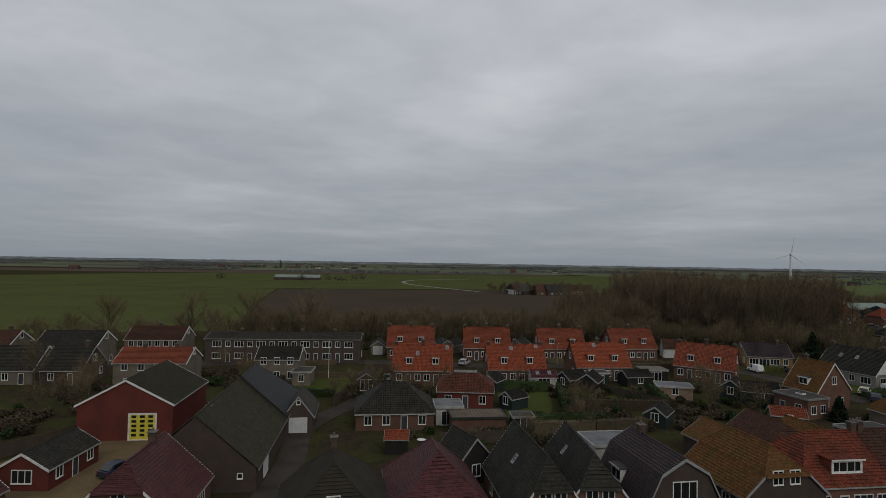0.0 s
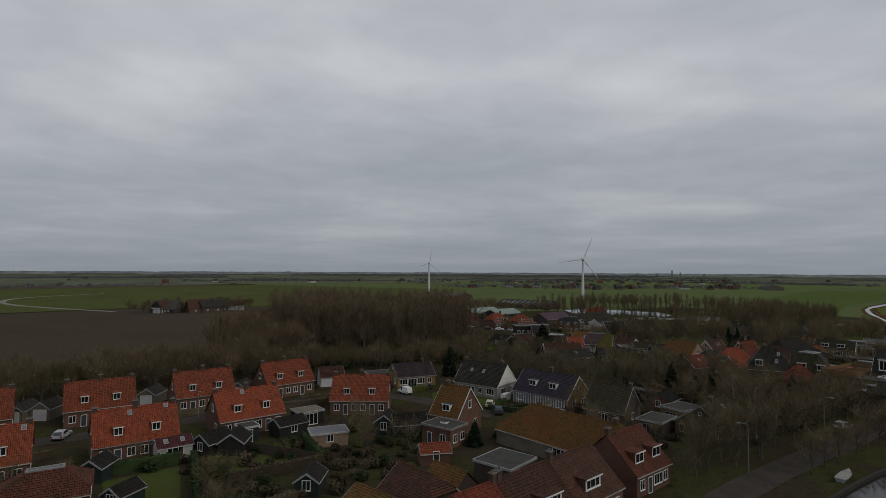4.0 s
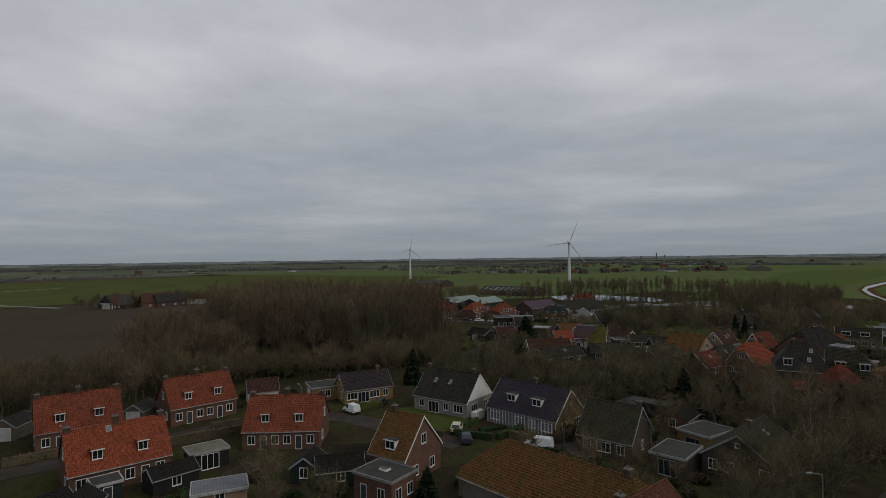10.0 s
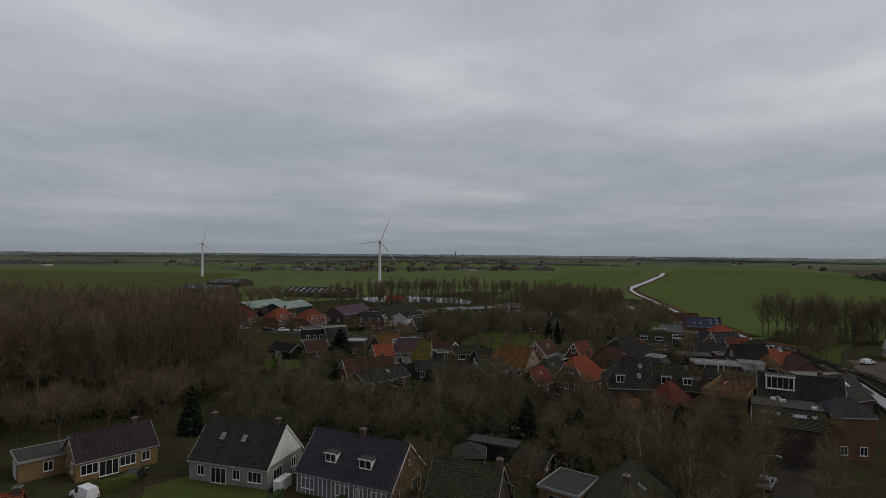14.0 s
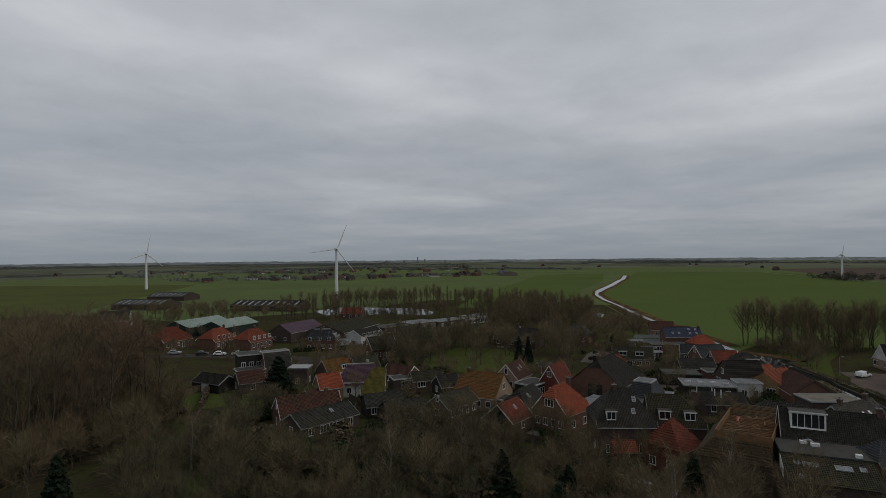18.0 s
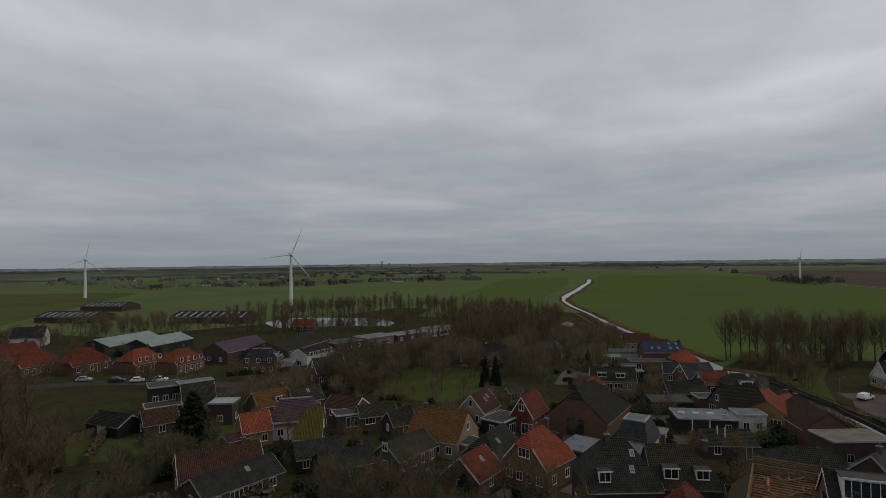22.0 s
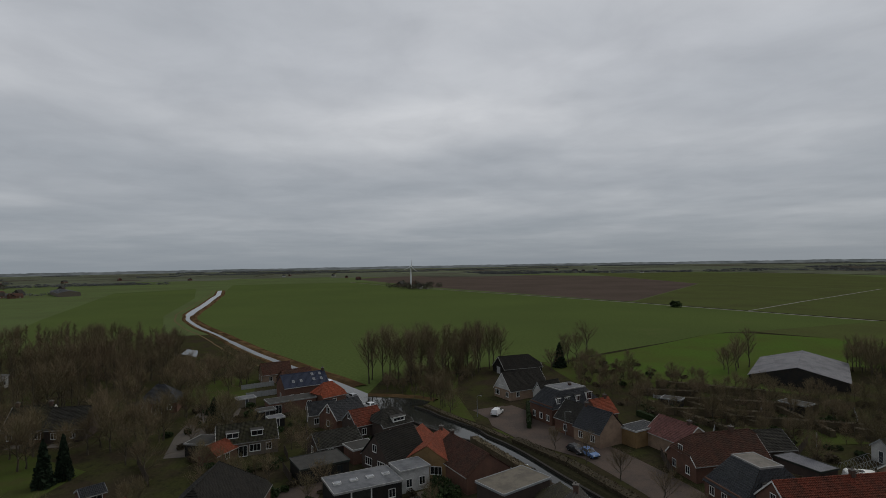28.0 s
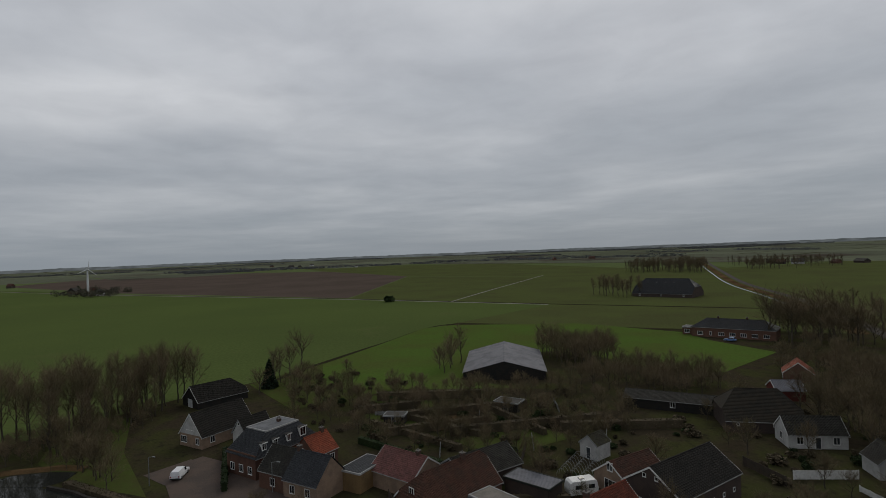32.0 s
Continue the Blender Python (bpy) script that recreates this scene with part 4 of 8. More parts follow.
# far countryside: a patchwork out to the horizon
# greyer and lighter than near grass: haze is put into this field colour
FARF_PALED = mat("far_fields", (0.098, 0.108, 0.072), 0.95, alt=(0.082, 0.088, 0.064), scale=0.002, fine=0.05, bump=0.0, island=0.18, spots=(0.55, 0.60, 0.0022, (0.060, 0.052, 0.042)), spec=0.0)
rng = random.Random(7)
g = Mesh()
for i in range(-16, 17):
    for j in range(-16, 17):
        cx, cy = i * 300 + (j % 2) * 120, j * 260
        if 60 < cx < 2000 and -1000 < cy < 1300 and math.hypot(cx - 150, cy - 80) < 1500 or math.hypot(cx - 100, cy - 80) < 700:
            continue
        if -1000 < cx < 600 and 0 < cy < 1250:
            continue
        w, h = 140 + rng.random() * 12, 122 + rng.random() * 8
        z = 0.03 + rng.random() * 0.05
        g.poly([(cx - w, cy - h, z), (cx + w, cy - h, z), (cx + w, cy + h, z), (cx - w, cy + h, z)])
for x0, y0, x1, y1 in ((-15000, 4350, 15000, 15000), (-15000, -15000, 15000, -4350), (5000, -4350, 15000, 4350), (-15000, -4350, -5000, 4350)):
    g.poly([(x0, y0, 0.05), (x1, y0, 0.05), (x1, y1, 0.05), (x0, y1, 0.05)])
tagged(part("far_fields", g, FARF_PALED), "patchwork of distant green and brown fields, paled for haze", "field", kind="structure")


# ---- trees and planting ----
BARK = mat("bare_tree_bark", (0.075, 0.063, 0.047), 0.95, alt=(0.056, 0.050, 0.037), scale=1.5, fine=12, bump=0.5, objrand=0.2)
TWIG = mat("bare_tree_twigs", (0.130, 0.098, 0.060), 0.95, alt=(0.094, 0.080, 0.042), scale=0.10, fine=3, bump=0.0, island=0.3, objrand=0.2)
TWIGD = mat("dark_scrub_twigs", (0.100, 0.082, 0.049), 0.95, alt=(0.072, 0.070, 0.040), scale=0.08, fine=2, bump=0.0, island=0.35)
TWIGR = mat("poplar_wood_twigs", (0.128, 0.093, 0.059), 0.95, alt=(0.098, 0.084, 0.050), scale=0.05, fine=1, bump=0.0, island=0.3)
PINE = mat("conifer_needles", (0.014, 0.024, 0.013), 0.9, alt=(0.011, 0.018, 0.010), scale=0.8, fine=5, bump=0.0, island=0.35, objrand=0.15)
LEAFG = mat("evergreen_shrub_leaves", (0.026, 0.042, 0.014), 0.85, alt=(0.020, 0.032, 0.012), scale=0.8, fine=5, bump=0.0, island=0.4, objrand=0.3)
LEAFB = mat("brown_shrub_twigs", (0.066, 0.052, 0.034), 0.95, alt=(0.054, 0.046, 0.027), scale=0.8, fine=5, bump=0.0, island=0.4, objrand=0.3)
LEAFY = mat("yellow_green_shrub", (0.085, 0.095, 0.022), 0.9, alt=(0.06, 0.07, 0.02), scale=0.8, fine=5, bump=0.0, island=0.35, objrand=0.2)


def grow(rg, h, spread, limbs, narrow):
    """Segments of a bare tree: (start, end, radius, radius), trunk first, and the twig roots."""
    segs, tips = [], []
    trunk = [Vector((0, 0, 0))]
    n = 6
    top = h * (0.9 if narrow else 0.62)
    for i in range(1, n + 1):
        trunk.append(Vector((rg.gauss(0, 0.012 * h), rg.gauss(0, 0.012 * h), top * i / n)))
    r0 = h * 0.016 + 0.05
    for i in range(n):
        segs.append((trunk[i], trunk[i + 1], r0 * (1 - 0.8 * i / n), r0 * (1 - 0.8 * (i + 1) / n)))
    for k in range(limbs):
        f = 0.28 + 0.72 * (k + rg.random()) / limbs
        i = min(n - 1, int(f * n))
        base = trunk[i].lerp(trunk[i + 1], f * n - i)
        az = k * 2.4 + rg.random()
        up = 1.35 if narrow else 0.45 + 0.9 * f
        ln = spread * (1.05 - 0.55 * f) * (0.8 + 0.4 * rg.random())
        d = Vector((math.cos(az), math.sin(az), up)).normalized()
        p, r = base, r0 * 0.42 * (1.1 - 0.6 * f)
        for s in range(3):
            d = (d + Vector((rg.gauss(0, 0.18), rg.gauss(0, 0.18), 0.16))).normalized()
            q = p + d * ln / 3
            segs.append((p, q, r, r * 0.6))
            tips.append((p.lerp(q, 0.5), d))
            tips.append((q, d))
            for _ in range(2):
                e = (d + Vector((rg.gauss(0, 0.6), rg.gauss(0, 0.6), rg.gauss(0.2, 0.4)))).normalized()
                b = q + e * ln * (0.22 + 0.2 * rg.random())
                segs.append((q, b, r * 0.5, r * 0.15))
                tips += [(q.lerp(b, 0.5), e), (b, e)]
            p, r = q, r * 0.62
    return segs, tips


def tree_meshes(seed, h, spread, limbs, per_tip, narrow, tw=0.05, tl=1.3):
    rg = random.Random(seed)
    segs, tips = grow(rg, h, spread, limbs, narrow)
    g = Mesh()
    for k, (a, b, ra, rb) in enumerate(segs):
        g.tube(a, b, ra, rb, 5 if k < 6 else 3, False)
    V, F = [], []
    for p, d in tips:
        for _ in range(per_tip):
            e = (d + Vector((rg.gauss(0, 0.55), rg.gauss(0, 0.55), rg.gauss(0.15, 0.45)))).normalized()
            q = p + e * tl * (0.5 + 0.8 * rg.random())
            s = e.cross(Vector((rg.gauss(0, 1), rg.gauss(0, 1), rg.gauss(0, 1)))).normalized() * tw
            k = len(V)
            V += [tuple(p - s * 0.6), tuple(p + s * 0.6), tuple(q + s * 0.25), tuple(q - s * 0.25)]
            F.append((k, k + 1, k + 2, k + 3))
    return g, V, F


TREES = {}
for key, args in {"broad_a": (11, 10, 5.0, 12, 5, False, 0.028, 1.5), "broad_b": (12, 10, 5.4, 11, 5, False, 0.028, 1.5), "broad_c": (13, 10, 4.6, 13, 5, False, 0.028, 1.5), "broad_d": (14, 10, 5.8, 12, 5, False, 0.028, 1.5),
                  "tall_a": (21, 16, 5.4, 18, 4, True, 0.032, 1.8), "tall_b": (22, 16, 4.8, 17, 4, True, 0.032, 1.8), "tall_c": (23, 16, 6.0, 18, 4, True, 0.032, 1.8)}.items():
    g, V, F = tree_meshes(*args)
    TREES[key] = (g.data("trunk", BARK), arr_mesh("crown", V, F, TWIG), args[1])


def bare_tree(x, y, h, key, label="leafless brown tree with fine twigs", group=""):
    a, b, h0 = TREES[key]
    s = h / h0
    t = thing("bare_tree", label, "tree", pose(x, y, 0, 0, 0, (x * 37 + y * 53) % 360) @ Matrix.Diagonal((s, s, s, 1)), group)
    part("trunk", a, None, t)
    part("crown", b, None, t)


def leaf_cloud(rg, n, rx, ry, rz, size, shape="ball"):
    """n small leaf quads on and in a rounded lump that stands on z = 0."""
    V, F = [], []
    lumps = [(rg.uniform(-0.45, 0.45) * rx, rg.uniform(-0.45, 0.45) * ry, rg.uniform(0.45, 0.75) * rz, rg.uniform(0.42, 0.68)) for _ in range(6)]
    for i in range(n):
        if shape == "cone":
            f = rg.random() ** 0.75
            z = rz * 2 * (1 - f ** 0.8)
            a, rr = rg.random() * 6.283, rx * (0.06 + f ** 0.8) * (0.72 + 0.36 * rg.random())
            rr *= 0.85 + 0.15 * math.sin(a * 5 + z * 2.1)
            p = Vector((rr * math.cos(a), rr * math.sin(a), max(0.1, z)))
        elif shape == "box":
            p = Vector((rg.uniform(-rx, rx), rg.uniform(-ry, ry), rg.uniform(0.05, rz * 2)))
            k = rg.randrange(3)
            if k == 0:
                p.z = rz * 2 + rg.gauss(0, 0.05)
            elif k == 1:
                p.y = ry * (1 if rg.random() < 0.5 else -1) + rg.gauss(0, 0.05)
        else:
            lx, ly, lz, lr = lumps[i % 6]
            v = Vector((rg.gauss(0, 1), rg.gauss(0, 1), rg.gauss(0, 1))).normalized() * (0.75 + 0.3 * rg.random())
            p = Vector((lx + v.x * rx * lr, ly + v.y * ry * lr, max(0.05, lz + v.z * rz * lr)))
        n1 = Vector((rg.gauss(0, 1), rg.gauss(0, 1), rg.gauss(0.3, 1))).normalized()
        u = n1.orthogonal().normalized() * size * (0.6 + 0.8 * rg.random())
        w = n1.cross(u) * (0.5 + 0.5 * rg.random())
        k = len(V)
        V += [tuple(p - u), tuple(p + w), tuple(p + u), tuple(p - w)]
        F.append((k, k + 1, k + 2, k + 3))
    return V, F


SHRUBS = {}
rg = random.Random(5)
for key, material, n, size in (("green", LEAFG, 420, 0.16), ("brown", LEAFB, 420, 0.15), ("yellow", LEAFY, 380, 0.13)):
    SHRUBS[key] = [arr_mesh("foliage", *leaf_cloud(rg, n, 1.0, 1.0, 0.9, size), material) for _ in range(3)]
FINE = {}
for key, material in (("green", LEAFG), ("brown", LEAFB), ("yellow", LEAFY)):
    FINE[key] = [arr_mesh("foliage", *leaf_cloud(rg, 640, 1.0, 1.0, 0.9, 0.115), material) for _ in range(3)]
CONES = [arr_mesh("foliage", *leaf_cloud(rg, 1500, 1.0, 1.0, 2.2, 0.17, "cone"), PINE) for _ in range(2)]
LABELS = {"green": "rounded dark evergreen shrub", "brown": "twiggy brown winter shrub", "yellow": "loose yellow-green leafy shrub"}


def shrub(x, y, r, h, key):
    i = int(abs(x * 7 + y * 3)) % 3
    ob = part("shrub", FINE[key][i], None, m=pose(x, y, 0, 0, 0, (x * 91 + y * 17) % 360) @ Matrix.Diagonal((r, r * 0.9, h / 1.7, 1)))
    tagged(ob, LABELS[key], "shrub")


def shrub_mass(name, label, spots, key):
    """Shrubs that nobody could count, joined."""
    VV, FF, k = [], [], 0
    rg = random.Random(len(spots))
    for x, y, h in spots:
        me = SHRUBS[key][rg.randrange(3)]
        co = np.empty(len(me.vertices) * 3)
        me.vertices.foreach_get("co", co)
        r = h * rg.uniform(0.5, 0.9)
        VV.append(co.reshape(-1, 3) * np.array([r, r, h / 1.7]) + np.array([x, y, 0]))
        n = len(me.vertices)
        FF += [(k + i, k + i + 1, k + i + 2, k + i + 3) for i in range(0, n, 4)]
        k += n
    tagged(part(name, arr_mesh(name, np.concatenate(VV), FF, {"green": LEAFG, "brown": LEAFB, "yellow": LEAFY}[key]), None), label, "shrubs", kind="stuff")


def conifer(x, y, r, h, label="dense dark green conifer"):
    t = thing("conifer", label, "tree", pose(x, y, 0, 0, 0, (x * 31) % 360))
    part("trunk", Mesh().tube((0, 0, 0), (0, 0, h * 0.9), 0.2, 0.04, 6), BARK, t)
    part("needles", CONES[int(x) % 2], None, t, m=Matrix.Diagonal((r, r, h / 4.4, 1)))


def hedge(x0, y0, x1, y1, w, h, key="green"):
    ln = math.hypot(x1 - x0, y1 - y0)
    rg = random.Random(int(x0 * 13 + y0 * 7))
    material = {"green": LEAFG, "brown": LEAFB, "yellow": LEAFY}[key]
    V, F = leaf_cloud(rg, int(ln * (h + w) * 16), ln / 2, w / 2, h / 2, 0.14, "box")
    k = len(V)
    bx = Mesh().box(-ln / 2 + 0.05, -w / 2 + 0.08, 0, ln / 2 - 0.05, w / 2 - 0.08, h - 0.08)
    V += bx.v
    F += [tuple(k + i for i in f) for f in bx.f]
    ob = part("hedge", arr_mesh("hedge", V, F, material), None, m=pose((x0 + x1) / 2, (y0 + y1) / 2, 0, 0, 0, math.degrees(math.atan2(y1 - y0, x1 - x0))))
    tagged(ob, f"clipped {'evergreen' if key == 'green' else 'winter-brown'} garden hedge", "hedge")


def wood(name, label, spots, seed, variants, material, trunk_material=BARK):
    """A stand of bare trees nobody could count, as one piece."""
    spots = [q for q in spots if free(q[0], q[1], 0.3)]
    base = []
    for v in variants:
        g, V, F = tree_meshes(*v)
        base.append((np.array(g.v), g.f, np.array(V), F, v[1]))
    for which, mt, nm in ((0, trunk_material, "trunks"), (2, material, "twigs")):
        rg = random.Random(seed)
        VV, FF, k = [], [], 0
        for x, y, h in spots:
            b = base[rg.randrange(len(base))]
            a, s = rg.random() * 6.283, h / b[4]
            R = np.array([[math.cos(a), -math.sin(a), 0], [math.sin(a), math.cos(a), 0], [0, 0, 1]])
            VV.append(b[which] @ R.T * np.array([s * 0.9, s * 0.9, s]) + np.array([x, y, 0]))
            FF += [tuple(k + i for i in f) for f in b[which + 1]]
            k += len(b[which])
        ob = part(name if nm == "twigs" else name + "_trunks", arr_mesh(name, np.concatenate(VV), FF, mt), None)
        tagged(ob, label if nm == "twigs" else label.replace("twigs", "trunks"), "wood", kind="stuff")


def scatter(seed, n, poly, hmin, hmax, gap=1.5):
    """n spots inside a polygon."""
    rg = random.Random(seed)
    xs, ys = [p[0] for p in poly], [p[1] for p in poly]
    out = []
    tries = 0
    while len(out) < n and tries < n * 60:
        tries += 1
        x, y = rg.uniform(min(xs), max(xs)), rg.uniform(min(ys), max(ys))
        ins = False
        for (x0, y0), (x1, y1) in zip(poly, poly[1:] + poly[:1]):
            if (y0 > y) != (y1 > y) and x < (x1 - x0) * (y - y0) / (y1 - y0) + x0:
                ins = not ins
        if ins and all((x - a) ** 2 + (y - b) ** 2 > gap * gap for a, b, _ in out):
            out.append((x, y, rg.uniform(hmin, hmax)))
    return out


# ---- the semi-detached orange-roofed houses ----
ROW = dict(roof="orange", wall="brick", win="f:wdwwdw b:wdwdw l:.w/w r:w./w", dorm=(("f", -2.6, 1.2, 1.15, 1.0), ("f", 2.6, 1.2, 1.15, 1.0)), chim=((-0.47, 0.5, 1), (0.0, 0.9, 2), (0.47, 0.5, 1)), group="orange-roofed semi-detached houses", name="semi_detached_house", barge=False)
for hx, hy, hyaw in ((-8.6, 139.4, 2), (10.6, 139.6, 1), (29.3, 140.3, 3), (47.9, 143.0, 8)):
    house(hx, hy, hyaw, 11.6, 8.6, 3.2, 7.65, **ROW)
for hx, hy, hyaw, rf, sk in ((-4.2, 111.2, 1, "bright", (("f", -1.0, 0.55), ("f", 4.9, 0.8))), (14.7, 113.6, 3, "bright", (("f", -0.8, 0.75), ("f", 4.4, 0.85))), (33.1, 118.3, 6, "bright", (("f", -0.9, 0.8),)), (57.0, 118.8, -33, "orange", ())):
    house(hx, hy, hyaw, 11.7, 8.6, 3.0, 7.3, **{**ROW, "roof": rf, "sky": sk})

# ---- first gardens: barns, terrace, older houses ----
house(-42.4, 78.2, 97, 14.0, 12.0, 4.8, 8.0, "mossgreen", "redbrick", win="l:...y. r:ww", chim=(), name="barn", about="deep red barn with white barge boards and a yellow double door", cat="barn")
shed(-42.8, 59.6, 92, 8.5, 5.4, 2.3, 3.9, "dark", "redbrick", "l:.W. f:wdw", about="red timber outbuilding with white trim and dark roof")
house(-26.4, 48.6, 97, 9.5, 9.0, 2.8, 7.0, "maroon", "brick", hip=(0.55, 1), win="f:ww l:ww/w", chim=((0.2, 0.9, 1),))
house(-44.0, 44.5, 92, 10.0, 9.0, 2.8, 6.5, "maroon", "brick", hip=(0.5, 1), win="f:ww l:ww/w")
house(-26.2, 64.6, 97.4, 18.0, 12.4, 2.6, 8.0, "mossgreen", "darkbrick", win="l:s.s.s f:g.", chim=((-0.25, -0.2, 1),), name="barn", about="large dark brick barn with a mossy gabled roof", cat="barn", barge=False)
house(-27.9, 80.2, 97.4, 13.4, 12.0, 2.9, 8.2, "slate", "darkbrick", hip=(1, 0.1), win="f:w", chim=(), name="barn_annex", about="rear barn bay under a blue-grey hipped roof", cat="barn", barge=False)
house(-20.5, 79.6, 99, 7.5, 4.0, 2.5, 5.1, "grey", "darkbrick", hip=(1, 0.3), win="l:g/s", chim=(), name="garage", about="small dark brick garage with a white up-and-over door", cat="garage")
house(-38.2, 132.0, 4, 36.0, 8.5, 5.5, 6.5, "grey", "darkbrick", win="f:WdWdWdWdWdWdW/WwWwWwWwWwWwW b:wwwwwwwww l:w r:w", chim=((-0.3, 0.7, 2), (-0.1, 0.7, 2), (0.1, 0.7, 2), (0.32, 0.7, 2)), name="terrace", about="long two-storey grey-brown brick terrace with a low pitched roof", cat="terrace")
house(-33.0, 110.4, 5, 8.4, 7.5, 4.6, 6.5, "dark", "greybrick", win="f:www/www r:w./w", chim=(), name="house")
flat_building(-27.4, 106.6, 5, 3.5, 5.0, 2.6, "greybrick", BITUMEN, "f:w", name="porch_extension")
house(-53.8, 102.6, 5, 12.8, 8.0, 5.0, 7.2, "orange", "greybrick", win="f:wWw/wwww r:w/w", chim=((-0.2, 0.7, 1), (0.25, 0.7, 1)))
house(-67.8, 129.5, 6, 12.6, 8.5, 5.2, 7.8, "brown", "greybrick", win="f:wdw/wwwwww r:w/w", chim=((0.0, 0.7, 1),))
house(-97.8, 117.2, 8, 11.0, 8.5, 5.2, 7.8, "brown", "greybrick", win="f:wdw/www r:ww/w")
house(-81.0, 119.2, 6, 12.6, 8.5, 5.2, 7.8, "dark", "greybrick", win="f:wdw/www r:ww/w")
house(-84.9, 104.9, 5, 15.5, 9.0, 2.8, 6.6, "dark", "greybrick", win="f:WdWwd r:ww/w")
house(-72.2, 106.0, 5, 7.5, 9.0, 2.8, 6.6, "dark", "darkbrick", win="f:wd r:ww/w")
house(-9.3, 49.0, -78, 9.0, 9.5, 2.6, 6.6, "thatch", "darkbrick", hip=(0.35, 0.35), win="f:ww r:ww/w", chim=((-0.3, 0.8, 1),), about="old dark mossy-roofed cottage with a white chimney cap", barge=False)
house(-7.1, 82.6, 7, 11.2, 9.6, 2.6, 5.9, "dark", "brick", hip=(0, 0), win="f:wwdw r:w l:w", chim=(), name="bungalow", cat="house")
flat_building(1.0, 83.2, 6, 4.0, 4.5, 2.6, "white", LEADROOF, "f:p", name="white_extension")
house(-5.5, 69.7, 3, 2.8, 3.0, 1.9, 2.6, "bright", "blackwood", win="", chim=(), name="garden_shed", about="tiny shed with bright orange tiles", cat="shed", ov=0.1)
house(-0.3, 52.6, -78, 11.0, 8.6, 2.6, 6.6, "maroon", "brick", hip=(0.0, 0.0), win="f:ww r:ww l:w", chim=())
house(2.9, 61.8, -60, 5.0, 4.5, 2.6, 5.0, "dark", "blackwood", win="r:w", chim=(), name="garden_shed", cat="shed")
house(4.0, 94.4, -2, 9.2, 8.2, 2.9, 5.3, "rust", "redbrick", hip=(0.2, 0.2), win="f:wdw r:w l:w", chim=(), flat=1.0, about="low red brick house with hipped rusty red roof")
flat_building(5.2, 79.0, 7, 7.6, 4.2, 2.3, "brick", mat("rusty_brown_corrugated_sheet", (0.105, 0.082, 0.062), 0.8, alt=(0.075, 0.058, 0.045), scale=0.5, fine=7, wave=("X", 0.5, 2.0), bump=0.6, bump_d=0.06), "r:d", name="corrugated_shed", about="low shed with a rusty brown corrugated roof", cat="shed", trim=TRIMD)
flat_building(11.8, 79.7, 4, 3.0, 2.6, 2.1, "greenwood", BITUMEN, "f:d", name="garden_shed", cat="shed")
house(9.1, 52.8, -81, 12.4, 6.4, 2.8, 7.2, "dark", "brick", hip=(1, 0.45), win="f:ww r:ww/ww l:w", sky=(("f", -0.5, 0.45),), chim=())
house(14.0, 53.2, -87, 11.6, 6.8, 2.8, 7.2, "dark", "brick", hip=(1, 0.45), win="r:ww/ww l:w", sky=(("f", -1.5, 0.55),), chim=())
flat_building(21.2, 67.0, 8, 6.6, 5.0, 2.9, "white", LEADROOF, "f:wp", name="flat_roofed_extension")
house(21.4, 53.5, -80, 9.5, 7.4, 2.8, 7.0, "purple", "darkbrick", mans=0.38, win="r:pd/p f:ww", dorm=(("f", -1.0, 1.8, 1.2, 0.4),), chim=((-0.3, 0.8, 1),), about="dark mansard-roofed house with white-edged gable and balcony doors")
house(32.2, 56.6, -79, 9.6, 8.8, 2.8, 6.8, "yellowmoss", "darkbrick", hip=(0.5, 0.45), win="f:ww r:ww/ww", chim=())
ROWB = dict(roof="red", wall="brick", group="red-roofed row houses", name="row_house", barge=False)
for i, (dl, dm) in enumerate(((-9.6, (("f", 0.0, 3.4, 1.25, 0.8),)), (-0.6, (("f", 0.5, 3.2, 1.25, 0.8),)), (8.4, (("f", -0.8, 3.0, 1.25, 0.8),)))):
    a = radians(8)
    house(49.6 + dl * math.cos(a), 59.4 + dl * math.sin(a), 8, 8.9, 9.0, 3.2, 7.0 + 0.1 * i, dorm=dm, win="f:wdWw b:wdw", hip=(0.2, 1) if i == 0 else (1, 1), chim=((0.46 if i == 0 else -0.46, 0.8, 2),), **{**ROWB, "roof": "red" if i == 0 else "brown"})
house(71.3, 63.1, 6, 8.5, 9.0, 3.0, 7.2, dorm=(("f", -2.0, 2.0, 1.3, 1.0), ("f", 2.2, 2.0, 1.3, 1.0)), win="f:wdWw r:ww/ww b:wdw", chim=((-0.46, 0.8, 1),), **{**ROWB, "roof": "rust"})
house(42.2, 70.4, -80, 8.0, 7.0, 2.4, 5.0, "brown", "darkbrick", hip=(1, 0.4), win="r:w f:w", chim=())
house(35.9, 68.8, -76, 8.1, 6.0, 2.4, 4.2, "yellowmoss", "darkbrick", win="r:w f:w", chim=())
house(46.8, 70.6, -78, 5.5, 5.0, 2.3, 4.5, "yellowmoss", "darkbrick", win="r:w f:w", chim=(), name="outbuilding", cat="shed", barge=False)
flat_building(57.2, 72.2, 16, 6.4, 6.0, 3.0, "darkbrick", BITUMEN, "f:wdw", name="flat_roofed_extension", trim=TRIMG)
house(65.4, 96.0, -68, 6.0, 8.2, 3.6, 8.1, "yellowmoss", "brick", win="r:ww/w f:wd", dorm=(("f", 0.2, 1.5, 1.1, 0.7),), chim=((-0.3, 0.7, 1),))
flat_building(59.4, 90.9, -70, 6.0, 4.6, 3.2, "brick", BITUMEN, "f:dw r:ww", name="flat_roofed_extension", sky=1)
